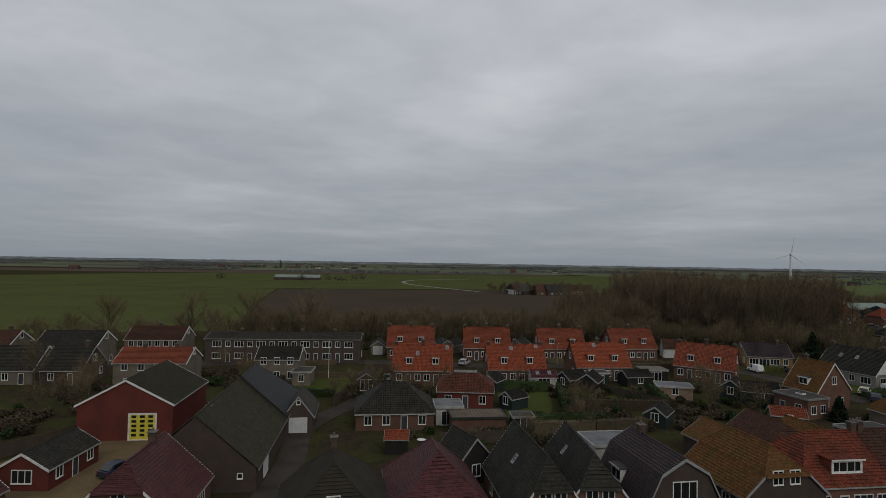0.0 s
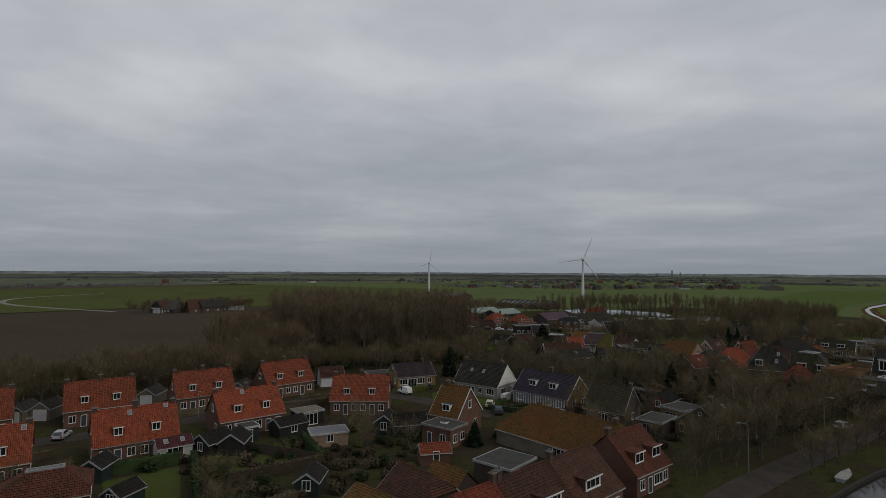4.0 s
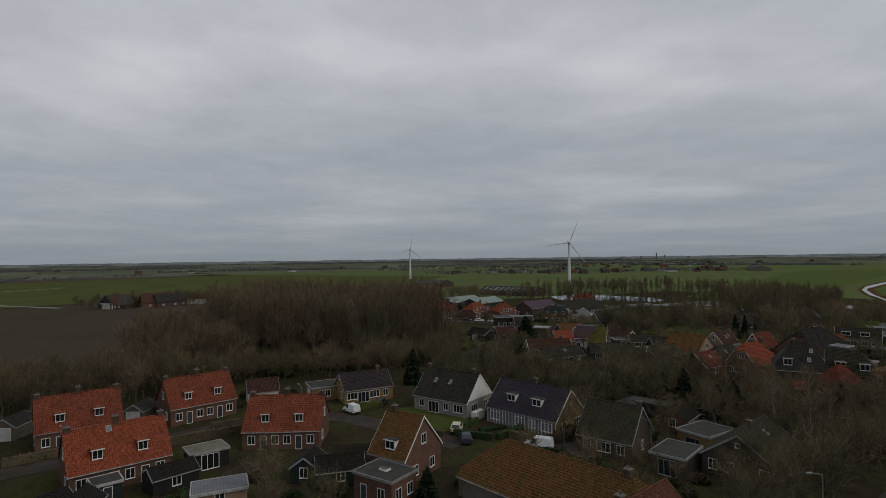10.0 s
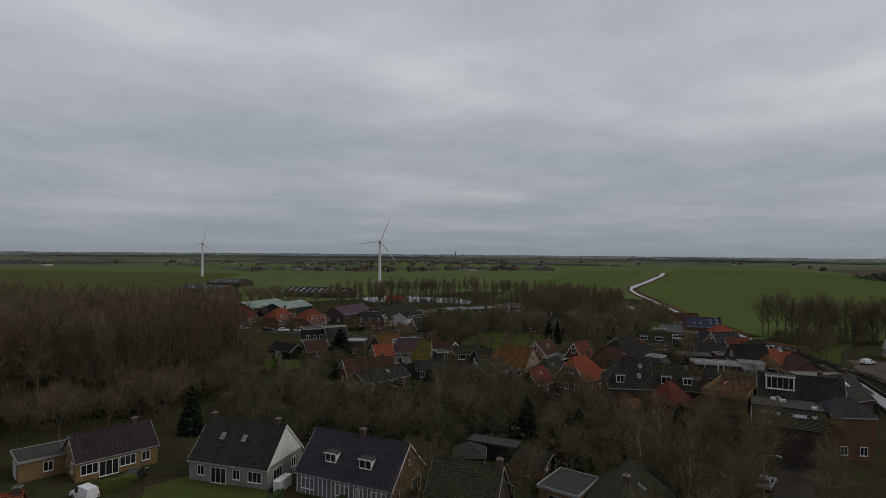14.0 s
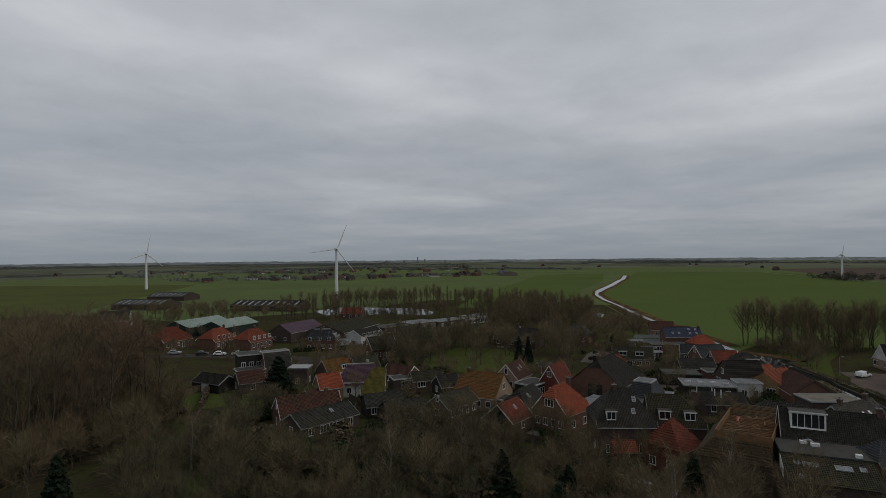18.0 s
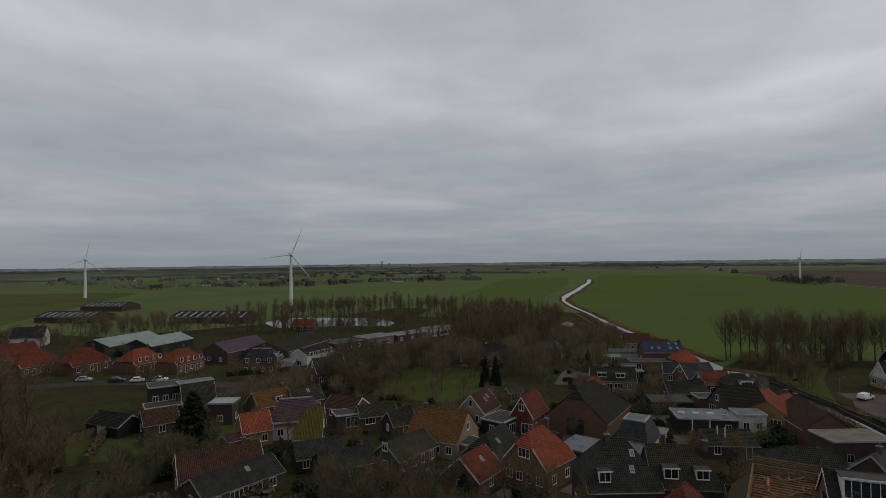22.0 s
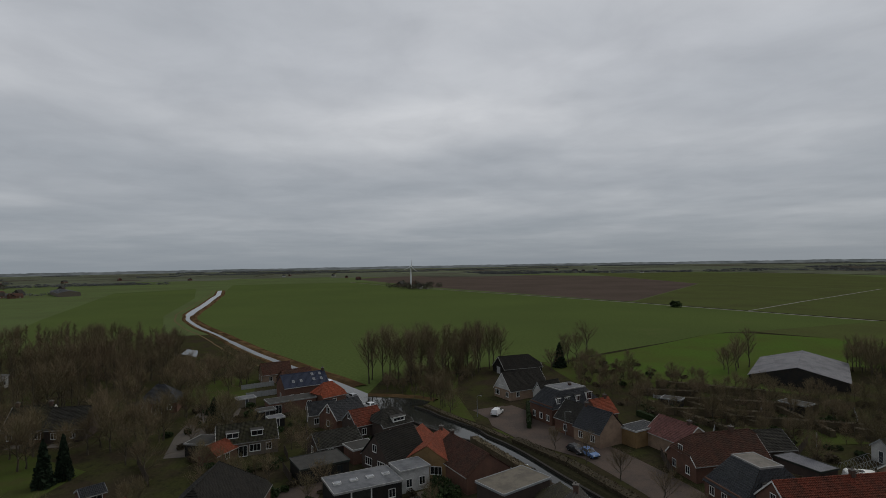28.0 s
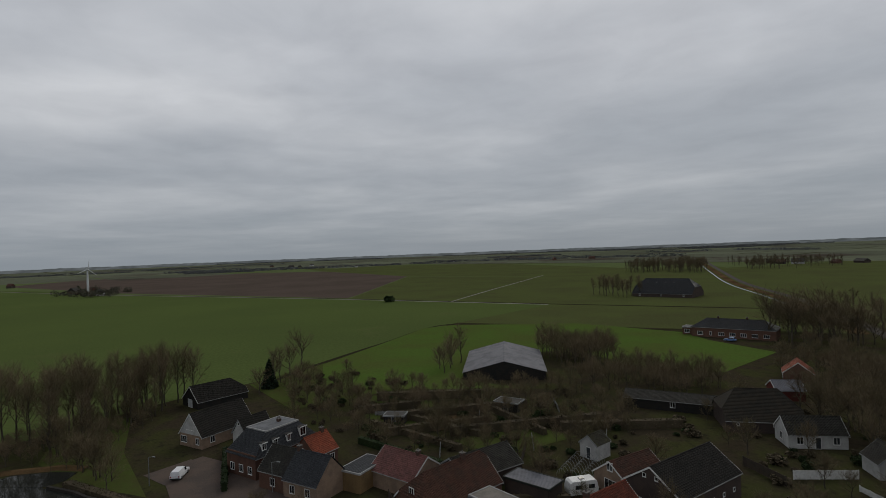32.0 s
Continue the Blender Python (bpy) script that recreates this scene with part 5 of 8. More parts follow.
shed(52.9, 84.0, -20, 4.6, 3.4, 1.9, 2.9, "orange", "brick", "f:d")
house(73.2, 76.0, -82, 21.5, 9.8, 2.6, 6.6, "yellowmoss", "greybrick", hip=(0.12, 0.7), win="f:.....p... b:www", chim=((0.42, 0.7, 1),), name="long_barn", about="long low barn with mossy orange pantile roof", cat="barn", barge=False)
house(88.9, 117.5, -71, 12.2, 8.6, 2.9, 7.3, "dark", "greyrender", hip=(0.8, 1), win="f:wpwW r:Ww/ww b:www", gwall=TRIM, sky=(("f", -2.6, 0.5), ("f", 0.8, 0.5)), chim=((-0.45, 0.6, 1), (0.4, 0.7, 1)), about="grey rendered house with dark tile roof and white boarded gable")
violet_house = house(94.4, 100.9, -79, 14.2, 8.8, 2.9, 7.0, "violet", "yellow", win="f:W.WwW r:wp/s", dorm=(("f", -2.6, 1.6, 1.1, 1.3), ("f", 2.6, 1.7, 1.1, 1.3)), chim=((0.02, 0.9, 1),), about="boarded double house with slate-violet roof and two dormers")
part("front_cladding", Mesh().box(-7.0, -4.43, 0.2, 7.0, -4.4, 2.8), WALLS["boards"][0], violet_house)
for i in range(22):
    part("batten", Mesh().box(-6.9 + i * 0.66, -4.47, 0.2, -6.78 + i * 0.66, -4.43, 2.8), TRIM, violet_house)
house(78.9, 135.6, -9, 10.2, 7.4, 2.8, 5.5, "purple", "yellow", win="f:WpWw l:ww/s r:w", chim=((0.3, 0.7, 1),), name="bungalow", cat="house", about="yellow brick bungalow with purple-brown tile roof")
flat_building(72.5, 141.0, -10, 6.5, 6.0, 2.7, "yellow", BITUMEN, "f:w l:g", name="flat_roofed_garage", cat="garage")
house(95.2, 84.8, -74, 8.2, 8.4, 2.8, 7.0, "mossgreen", "darkbrick", win="f:wWw r:w l:w/w", chim=((0.46, 0.7, 1),))
house(103.8, 69.0, 10, 12.0, 8.8, 2.8, 5.9, "mossgreen", "darkbrick", win="l:ww.w/s f:wdw", sky=(("f", 1.0, 0.6),), chim=((-0.1, 0.8, 1),))
flat_building(95.5, 75.0, 12, 6.5, 4.5, 2.6, "darkbrick", BITUMEN, "l:p", name="flat_roofed_garage", trim=TRIMG)
flat_building(106.2, 76.9, -2, 6.5, 5.0, 2.8, "yellow", BITUMEN, "l:p f:w", name="flat_roofed_garage", trim=TRIMG, cat="garage")
house(112.1, 84.9, 13, 6.0, 4.6, 2.2, 3.4, "black", "brick", win="f:w l:w", chim=(), name="garden_shed", cat="shed", barge=False)
flat_building(114.6, 92.2, 100, 7.5, 3.0, 2.4, "blackwood", BITUMEN, "f:w", name="garden_shed", cat="shed", trim=TRIMD)
house(108.8, 93.0, 30, 4.6, 4.2, 2.4, 3.6, "grey", "darkbrick", hip=(0, 0), win="f:w", chim=(), name="garden_shed", cat="shed", barge=False)
# sheds and garages in the gardens
for sx, sy, syaw, sl, sw, sh, sr, srf, swl, swn in (
        (-14.4, 103.8, 95, 5.0, 3.4, 2.2, 3.3, "black", "blackwood", "l:p"), (-17.5, 143.5, 95, 5.5, 3.6, 2.3, 3.6, "dark", "greybrick", "l:g"), (9.6, 103.9, 60, 4.2, 3.2, 2.1, 3.2, "black", "greenwood", "l:."),
        (25.4, 107.2, 30, 5.0, 4.0, 2.1, 3.4, "black", "blackwood", "l:w"), (28.4, 105.5, 62, 5.0, 4.0, 2.1, 3.5, "black", "blackwood", "l:."), (2.2, 146.3, 60, 5.2, 3.6, 2.3, 3.6, "dark", "greybrick", "l:g"),
        (-2.0, 146.8, 60, 5.2, 3.6, 2.3, 3.6, "dark", "greybrick", "l:g"), (20.6, 149.0, 60, 5.5, 3.8, 2.3, 3.6, "dark", "greybrick", "l:g"), (39.0, 146.5, 55, 5.0, 3.6, 2.2, 3.4, "dark", "greybrick", "l:g"),
        (61.0, 146.0, -10, 6.0, 4.5, 2.4, 4.6, "brown", "white", "f:gg"), (54.2, 102.2, 50, 4.5, 3.6, 2.2, 3.5, "black", "greenwood", "l:w"), (56.9, 98.6, -20, 6.0, 4.0, 2.2, 3.6, "black", "greenwood", "f:w"),
        (33.2, 83.6, 55, 4.4, 3.2, 2.0, 3.1, "black", "greenwood", "l:w"), (38.6, 110.0, 12, 5.5, 4.0, 2.2, 3.2, "black", "blackwood", "f:w"), (12.0, 91.5, 40, 3.8, 3.0, 2.0, 3.0, "black", "greenwood", "l:w")):
    shed(sx, sy, syaw, sl, sw, sh, sr, srf, swl, swn)
flat_building(31.5, 110.5, 6, 3.0, 3.0, 2.5, "greenwood", BITUMEN, "f:d", name="porch_extension")
flat_building(44.0, 115.5, 4, 5.0, 4.0, 2.4, "blackwood", BEIGEROOF, "f:p", name="carport", cat="carport", about="dark timber carport with a beige flat roof")
flat_building(42.6, 101.2, -12, 6.0, 4.0, 2.2, "stone", ROOFS["asbestos"][0], "f:w r:.", name="greenhouse_shed", about="weathered white shed with a pale glazed roof", cat="shed")
house(19.6, 107.8, 6, 5.0, 3.2, 2.2, 3.2, "maroon", "white", win="f:p", chim=(), name="veranda", about="red-roofed garden veranda with white skylight strips", cat="veranda", sky=(("f", -1.2, 0.3), ("f", 1.2, 0.3)))

# ---- village centre ----
house(212.0, 281.0, 12, 26, 14, 4.2, 6.6, "greensheet", "greenwood", win="l:.g.", chim=(), name="farm_shed", about="large shed with pale green sheet roof", cat="shed", barge=False)
house(217.0, 266.0, 12, 22, 13, 4.2, 6.6, "greensheet", "greenwood", win="l:.g.", chim=(), name="farm_shed", about="large shed with pale green sheet roof", cat="shed", barge=False)
house(206.0, 336.0, -40, 12, 10, 4.0, 8.0, "dark", "white", win="l:ww/w f:ww", chim=((0.2, 0.8, 1),), name="farmhouse", about="white-gabled farmhouse with dark roof beside the sheds")
house(191.3, 239.8, 8, 11.0, 9.4, 3.0, 7.0, "orange", "brick", hip=(0.2, 0.2), win="f:wdwdw/wwww r:ww", chim=((0.3, 0.8, 2),))
house(196.5, 226.5, 6, 11.0, 9.4, 3.0, 7.0, "orange", "brick", hip=(0.2, 0.2), win="f:wdwdw/wwww r:ww", chim=((0.1, 0.9, 2),))
house(182.0, 255.0, 4, 12.0, 10, 3.0, 7.4, "red", "brick", hip=(0.2, 0.2), win="f:wdwdw r:ww")
house(174.0, 268.0, 4, 12.0, 10, 3.0, 7.4, "red", "brick", hip=(0.2, 0.2), win="f:wdwdw r:ww")
house(220.0, 227.4, 6.5, 21, 11, 4.0, 7.0, "mauve", "darkbrick", win="l:ww", chim=(), name="storage_shed", about="long low shed with purple-grey sheet roof", cat="shed", barge=False)
house(233.2, 214.0, 12, 31, 17, 4.0, 7.0, "mossgreen", "darkbrick", win="l:ww r:ww", chim=(), name="storage_shed", about="long mossy-roofed storage shed", cat="shed", barge=False)
house(206.4, 200.8, 31, 9.0, 11.0, 4.2, 7.2, "slate", "brick", hip=(0, 0), flat=6.0, win="f:ww.w/wwww l:wwww/www r:www", dorm=(("f", -1.2, 1.4, 1.4, 0.5),), chim=((0.2, 0.7, 1), (-0.3, 0.7, 1)), about="brick villa with flat-topped slate mansard roof and white trim")
flat_building(212.4, 195.4, 31, 5.0, 3.6, 2.8, "white", LEADROOF, "f:pp", name="white_veranda", cat="veranda")
house(204.0, 172.8, -30, 9.0, 8.5, 3.4, 6.8, "dark", "brick", win="f:wwdww l:w/w r:w/w", chim=((0.4, 0.8, 1),))
house(222.6, 194.2, 0, 13.5, 7, 4.2, 6.0, "dark", "white", win="f:WWWW/WWWW l:W", chim=(), about="white-framed glazed house end beside the sheds")
house(293.0, 260.0, -71, 11.5, 8, 2.6, 5.6, "orange", "brick", win="f:wdw", chim=((0.3, 0.7, 1),), name="cottage")
for fx, fy, fl, fw, fz, wk, tp, wn, ab in ((252.0, 204.0, 13, 8, 3.2, "darkbrick", BITUMEN, "f:w.W.w", "low brick hall with a dark flat roof"), (266.5, 199.4, 14, 9, 3.7, "greybrick", LEADROOF, "f:WwW", "low grey hall with a pale flat roof"),
                                          (283.0, 193.8, 17, 8, 3.2, "darkbrick", LEADROOF, "f:w.w.w", "long low hall with a pale flat roof"), (301.6, 188.6, 15, 6, 3.8, "white", LEADROOF, "f:WWWWW l:W", "white flat-roofed hall with a row of windows")):
    flat_building(fx, fy, -17, fl, fw, fz, wk, tp, wn, name="flat_roofed_hall", about=ab, cat="hall")
flat_building(252.4, 187.0, -17, 8.5, 4.2, 1.7, "blackwood", mat("blue_tarpaulin", (0.030, 0.062, 0.17), 0.55, alt=(0.024, 0.05, 0.14), scale=0.8, fine=5, bump=0.4), "", name="covered_stack", about="low stack under a blue tarpaulin", cat="tarpaulin", trim=TRIMD)
flat_building(160.8, 184.8, -30, 6.5, 6.0, 6.8, "blackwood", BITUMEN, "f:ww/www l:w", name="black_annex", about="tall black boarded annex with small white windows", cat="house")
flat_building(157.0, 180.0, -30, 7.0, 5.0, 3.6, "blackwood", BITUMEN, "f:W.W", name="black_annex", about="low black boarded annex with flat roof", cat="house")
house(165.0, 179.6, -25, 7.0, 8.0, 3.0, 7.2, "dark", "brick", mans=0.3, flat=3.0, win="l:w.w/w", chim=(), about="brick mansard house with slate sides")
shed(147.5, 181.5, -86, 9.5, 6.0, 2.3, 4.0, "black", "blackwood", "f:g")
house(151.5, 173.5, -25, 6.5, 7.0, 2.6, 4.8, "brown", "darkbrick", win="l:w f:w", chim=())
flat_building(162.0, 166.6, 30, 4.8, 5.0, 4.6, "darkbrick", TRIMG, "f:w l:w", name="white_roofed_annex", about="grey house part with a white flat roof", cat="house")
house(171.0, 162.5, -20, 8.0, 7.0, 2.8, 5.6, "yellowmoss", "darkbrick", win="f:wdw", dorm=(("f", 1.0, 1.2, 1.0),), chim=((0.4, 0.8, 1),))
house(177.5, 158.0, -30, 7.0, 7.0, 2.8, 5.6, "mossgreen", "darkbrick", win="f:wdw", sky=(("f", 0.5, 0.5),), chim=())
house(155.2, 150.6, -30, 5.4, 6.0, 3.0, 5.8, "bright", "yellow", win="f:.w l:w", chim=(), about="small yellow brick house with bright orange roof")
house(150.8, 150.9, -20, 4.0, 3.6, 2.2, 2.9, "maroon", "brick", win="f:d", chim=(), name="garden_shed", about="low shed with a shiny red roof", cat="shed")
house(163.0, 147.2, 42, 7.8, 9.4, 3.4, 7.0, "plum", "white", hip=(0, 0), flat=6.4, win="l:w.w f:wdw r:w", dorm=(("f", 1.0, 1.2, 1.3, 0.6),), chim=(), barge=False, about="white house under a plum-tiled mansard roof with a flat top")
house(156.6, 138.0, -58, 5.0, 6.2, 3.2, 8.0, "lichen", "blackwood", hip=(0.15, 1), win="f:ww r:w/w", chim=(), trim=TRIM, about="black boarded A-frame house with moss-grown roof and white barge boards")
house(151.2, 131.6, -38, 8.0, 5.5, 2.5, 4.4, "dark", "blackwood", win="f:www", chim=(), name="outbuilding", cat="shed", barge=False)
house(149.6, 125.0, -34, 8.5, 6.0, 2.4, 4.2, "dark", "blackwood", win="f:.w.", chim=(), name="outbuilding", cat="shed", barge=False)
house(138.0, 140.0, -32, 12.0, 9.0, 3.0, 6.0, "brown", "brick", win="f:wdww l:w/w r:w", chim=((0.3, 0.7, 1),))
house(136.3, 135.0, -12, 12.7, 7.0, 2.6, 4.5, "dark", "darkbrick", win="f:wWpw l:w", sky=(("f", 1.5, 0.5),), chim=(), name="bungalow")
house(180.0, 293.0, 4, 14.0, 9.0, 3.0, 7.0, "red", "brick", win="f:wdwdw r:ww")
house(176.7, 145.0, -88, 8.0, 6.0, 2.6, 4.6, "brown", "brick", win="f:wd r:w", chim=())
flat_building(172.5, 141.0, -40, 6.5, 4.5, 2.6, "darkbrick", BITUMEN, "f:p", name="flat_roofed_extension")
house(175.2, 136.2, -40, 8.0, 5.0, 2.4, 4.2, "mossgreen", "darkbrick", win="f:WW", chim=(), name="conservatory", about="glazed white-framed garden house with mossy roof", cat="conservatory")
house(172.0, 128.2, -35, 5.2, 6.0, 2.5, 4.6, "dark", "blackwood", win="f:w l:w", chim=())
house(168.0, 116.4, -88, 10.0, 10.0, 3.0, 7.2, "yellowmoss", "stone", hip=(0.6, 1), win="f:wdww r:ww/w l:w", chim=((-0.35, 0.6, 1),), barge=False)
house(157.6, 118.2, -12, 9.5, 6.0, 2.8, 5.0, "mossgreen", "darkbrick", win="f:wwtw l:w/w r:w", chim=())
flat_building(166.5, 110.6, -12, 4.2, 3.2, 2.5, "greybrick", BITUMEN, "f:p", name="flat_roofed_extension")
house(186.4, 117.2, -2, 8.0, 6.2, 3.0, 6.3, "brown", "stone", win="l:tt/t f:ww", sky=(("f", 0.0, 0.4), ("f", 1.6, 0.5)), chim=(), about="pale brick house end with small upright windows")
flat_building(181.2, 110.0, -12, 7.0, 5.0, 3.0, "blackwood", BITUMEN, "l:w f:p", name="flat_roofed_extension")
house(185.4, 105.6, -6, 7.4, 4.8, 3.6, 7.2, "red", "redbrick", win="l:.p/w f:w.w", chim=(), about="narrow red brick house with red tile roof")
house(163.6, 104.8, -5, 8.2, 7.4, 2.8, 6.0, "dark", "darkbrick", hip=(0.4, 1), win="l:ww f:wd", sky=(("f", -1.0, 0.5),), chim=())
house(193.2, 95.4, -6, 16.0, 12.4, 3.2, 8.6, "black", "brick", hip=(0.75, 0.1), win="l:.k.", trim=TRIMD, chim=(), name="barn", about="large brick barn with dark hipped roof and wide dark door", cat="barn", barge=False)
house(161.6, 96.2, -16, 8.0, 7.8, 3.6, 8.0, "bright", "brick", hip=(0.6, 0.2), win="l:wwtw/W f:ww", chim=((0.3, 0.9, 1),), about="brick house with vivid orange roof and gable window")
house(154.6, 104.4, -8, 7.0, 6.5, 2.6, 5.4, "red", "brick", win="l:w f:w", sky=(("f", 0.5, 0.5),), chim=())
flat_building(171.6, 91.6, -10, 7.2, 5.6, 3.0, "brick", LEADROOF, "f:wd r:p", name="flat_roofed_extension")
house(154.2, 83.4, -62, 9.4, 8.6, 5.2, 10.3, "dark", "darkbrick", hip=(0.1, 0.1), win="f:wpW l:ww r:w", dorm=(("f", -2.4, 1.5, 1.3, 0.8),), sky=(("f", 1.4, 0.3), ("f", 1.9, 0.62)), chim=((-0.1, 0.5, 1),), about="dark hip-roofed brick house with one white dormer and a glazed front")
house(176.9, 83.6, -6, 8.0, 5.4, 4.2, 7.1, "slate", "white", hip=(0.1, 0.1), flat=3.4, win="f:ww r:w", chim=(), about="small white house with flat-topped slate roof")
flat_building(185.4, 81.5, -3, 3.6, 3.4, 2.8, "brick", LEADROOF, "f:d", name="flat_roofed_extension")
house(159.2, 75.8, -70, 8.6, 8.2, 4.9, 9.0, "mossgreen", "darkbrick", hip=(1, 0.1), win="f:wdw r:w", dorm=(("f", -1.9, 1.8, 1.3, 0.8), ("f", 2.0, 1.6, 1.2, 0.8)), chim=((0.4, 0.6, 1),))
house(149.6, 74.6, -20, 6.2, 6.2, 3.9, 7.5, "red", "redbrick", hip=(0.05, 0.05), win="l:ww f:w", chim=(), barge=False, about="red brick house with a steep weathered red pyramid roof")
house(148.4, 81.6, -62, 3.4, 2.8, 2.2, 3.4, "bright", "redbrick", win="f:d", chim=(), name="garden_shed", about="small brick shed with an orange tile roof", cat="shed", barge=False)
house(152.6, 54.3, -84, 12.2, 9.0, 5.6, 10.8, "dark", "brick", win="f:ww.w r:ww/w", dorm=(("f", -2.9, 4.2, 2.2, 2.9),), chim=((0.46, 0.8, 1),), about="dark-roofed house with a wide white-framed dormer balcony")
workshop = flat_building(145.2, 55.9, -82, 9.4, 5.6, 7.3, "darkbrick", BITUMEN, "", name="flat_roofed_workshop", about="low workshop with a bitumen roof and a lower slope with rooflights", cat="workshop", trim=TRIMD)
part("roof_slope", courses(Mesh(), (-5.0, -7.8, 5.5), (5.0, -7.8, 5.5), (-4.9, -2.9, 7.2), (4.9, -2.9, 7.2)), ROOFS["mossgreen"][0], workshop)
part("wall", Mesh().box(-4.8, -7.5, -0.2, 4.8, -7.3, 5.45), WALLS["darkbrick"][0], workshop)
for s in (-1, 1):
    part("wall", Mesh().slab([(s * 4.8, -7.3, -0.2), (s * 4.8, -2.95, -0.2), (s * 4.8, -2.95, 7.0), (s * 4.8, -7.3, 5.5)][::s], 0.2), WALLS["darkbrick"][0], workshop)
part("end_panel", Mesh().slab([(-5.03, -5.4, 6.2), (-5.03, -2.9, 7.15), (-5.03, -2.9, 5.6), (-5.03, -5.4, 4.9)], 0.05), TRIM, workshop)
for u, v, w, h in ((-3.4, 0.62, 0.7, 0.7), (-2.0, 0.58, 1.7, 0.8), (1.4, 0.56, 1.8, 0.9), (3.4, 0.6, 0.7, 0.8), (-3.0, 0.12, 1.2, 0.8)):
    skylight(workshop, pose(u, -7.8 + 4.9 * v, 5.6 + 1.7 * v, 19 - 90, 0, 0), w, h)
for u, v, w in ((3.6, -2.0, 0.35), (-0.4, 0.9, 0.5), (-1.6, 1.6, 0.4)):
    part("roof_vent", Mesh().box(u - w, v - 0.3, 7.4, u + w, v + 0.3, 7.8), TRIM, workshop)
part("air_duct", Mesh().tube((-1.8, 1.9, 7.6), (-0.9, 1.6, 8.0), 0.16, 0.16, 8).tube((-0.9, 1.6, 8.0), (-0.4, 0.9, 7.6), 0.16, 0.16, 8), TRIMG, workshop)
house(147.8, 48.4, -60, 6.2, 5.2, 6.8, 9.0, "slate", "brick", hip=(0.1, 0.1), win="f:ww", chim=(), name="annex", about="low annex with glossy blue-black tiles", cat="house")
# the roof under construction
k = thing("roof_under_repair", "brown house with open timber roof under repair", "house", pose(151.6, 64.2, 0, 0, 0, -5))
TIMBER = mat("fresh_roof_timber", (0.16, 0.090, 0.045), 0.85, alt=(0.10, 0.064, 0.035), scale=1.2, fine=12, bump=0.2)
for x0, y0, x1, y1 in ((-7.9, -3.6, 6.9, -3.35), (-7.9, 5.15, 6.9, 5.4), (-7.9, -3.35, -7.65, 5.15), (6.65, -3.35, 6.9, 5.15)):
    part("wall", Mesh().box(x0, y0, -0.2, x1, y1, 5.3), WALLS["darkbrick"][0], k)
part("roof_slope", courses(Mesh(), (-8.5, 5.9, 4.7), (-8.5, -3.7, 4.7), (-6.7, 3.5, 7.0), (-6.7, -3.6, 7.0)), ROOFS["moss_brown"][0], k)
part("roof_slope", courses(Mesh(), (7.2, 5.9, 4.7), (-8.5, 5.9, 4.7), (6.7, 3.5, 7.0), (-6.7, 3.5, 7.0)), ROOFS["moss_brown"][0], k)
part("roof_slope", courses(Mesh(), (5.2, 3.4, 7.4), (5.2, -3.4, 7.4), (8.2, 3.4, 8.6), (8.2, -3.4, 8.6)), ROOFS["moss_brown"][0], k)
part("roof_slope", courses(Mesh(), (10.0, -3.4, 5.6), (10.0, 3.4, 5.6), (8.2, -3.4, 8.6), (8.2, 3.4, 8.6)), ROOFS["moss_brown"][0], k)
part("deck", Mesh().box(-6.6, -3.5, 7.1, 6.6, 3.4, 7.3), TIMBER, k)
for i in range(16):
    part("rafter", Mesh().box(-6.3 + i * 0.83 - 0.05, -3.3, 7.3, -6.3 + i * 0.83 + 0.05, 3.2, 7.48), TIMBER, k)
for yy in (-3.5, 3.4):
    part("upstand", Mesh().box(-6.7, yy - 0.08, 5.2, 6.7, yy + 0.08, 8.1), TIMBER, k)
for xx in (-6.7, 6.6):
    part("upstand", Mesh().box(xx, -3.42, 5.2, xx + 0.1, 3.32, 8.1), TIMBER, k)
rg = random.Random(17)
for i in range(22):
    px, py, pa = rg.uniform(-5.4, 5.4), rg.uniform(-2.4, 2.4), rg.uniform(0, 180)
    part("loose_board", Mesh().box(-0.9, -0.08, 0, 0.9, 0.08, 0.05), TIMBER, k, m=pose(px, py, 7.49 + 0.055 * (i % 4), 0, 0, pa))
part("tarpaulin_roll", Mesh().tube((0.4, 1.6, 7.7), (3.2, 1.7, 7.7), 0.16, 0.16, 10), mat("faded_red_sheet", (0.26, 0.09, 0.07), 0.8, bump=0.2), k)
flat_building(199.2, 74.2, -73, 10.8, 7.0, 3.1, "blackwood", LEADROOF, "f:.k.w", name="flat_roofed_garage", sky=4, cat="garage")
flat_building(202.6, 66.2, -70, 5.2, 4.4, 3.6, "white", LEADROOF, "f:ww l:w", name="white_annex", about="white box-shaped annex with grey flat roof", cat="house")
house(212.8, 67.9, -56, 9.0, 8.0, 2.6, 6.6, "black", "darkbrick", win="l:WW/w f:w", chim=(), barge=False, about="black-roofed A-frame house with white window front")
house(217.0, 63.2, -30, 6.0, 6.0, 3.0, 5.2, "orange", "brick", win="f:w", chim=(), barge=False)
house(210.0, 60.6, -25, 10.5, 7.0, 3.4, 5.6, "orange", "yellow", win="l:WW f:ww", chim=((0.4, 0.7, 1),), barge=False)
house(204.4, 55.6, 18, 13.0, 8.4, 3.0, 5.9, "brown", "brick", win="f:ww.w r:w/t l:w", sky=(("f", -3.5, 0.5), ("f", -0.5, 0.5), ("f", 2.5, 0.5)), chim=((0.46, 0.6, 1),), barge=False)
flat_building(191.2, 51.6, -63, 9.6, 6.0, 4.2, "darkbrick", BEIGEROOF, "l:p f:ww", name="flat_roofed_house", cat="house", about="dark brick house with broad beige flat roof", trim=TRIMG)
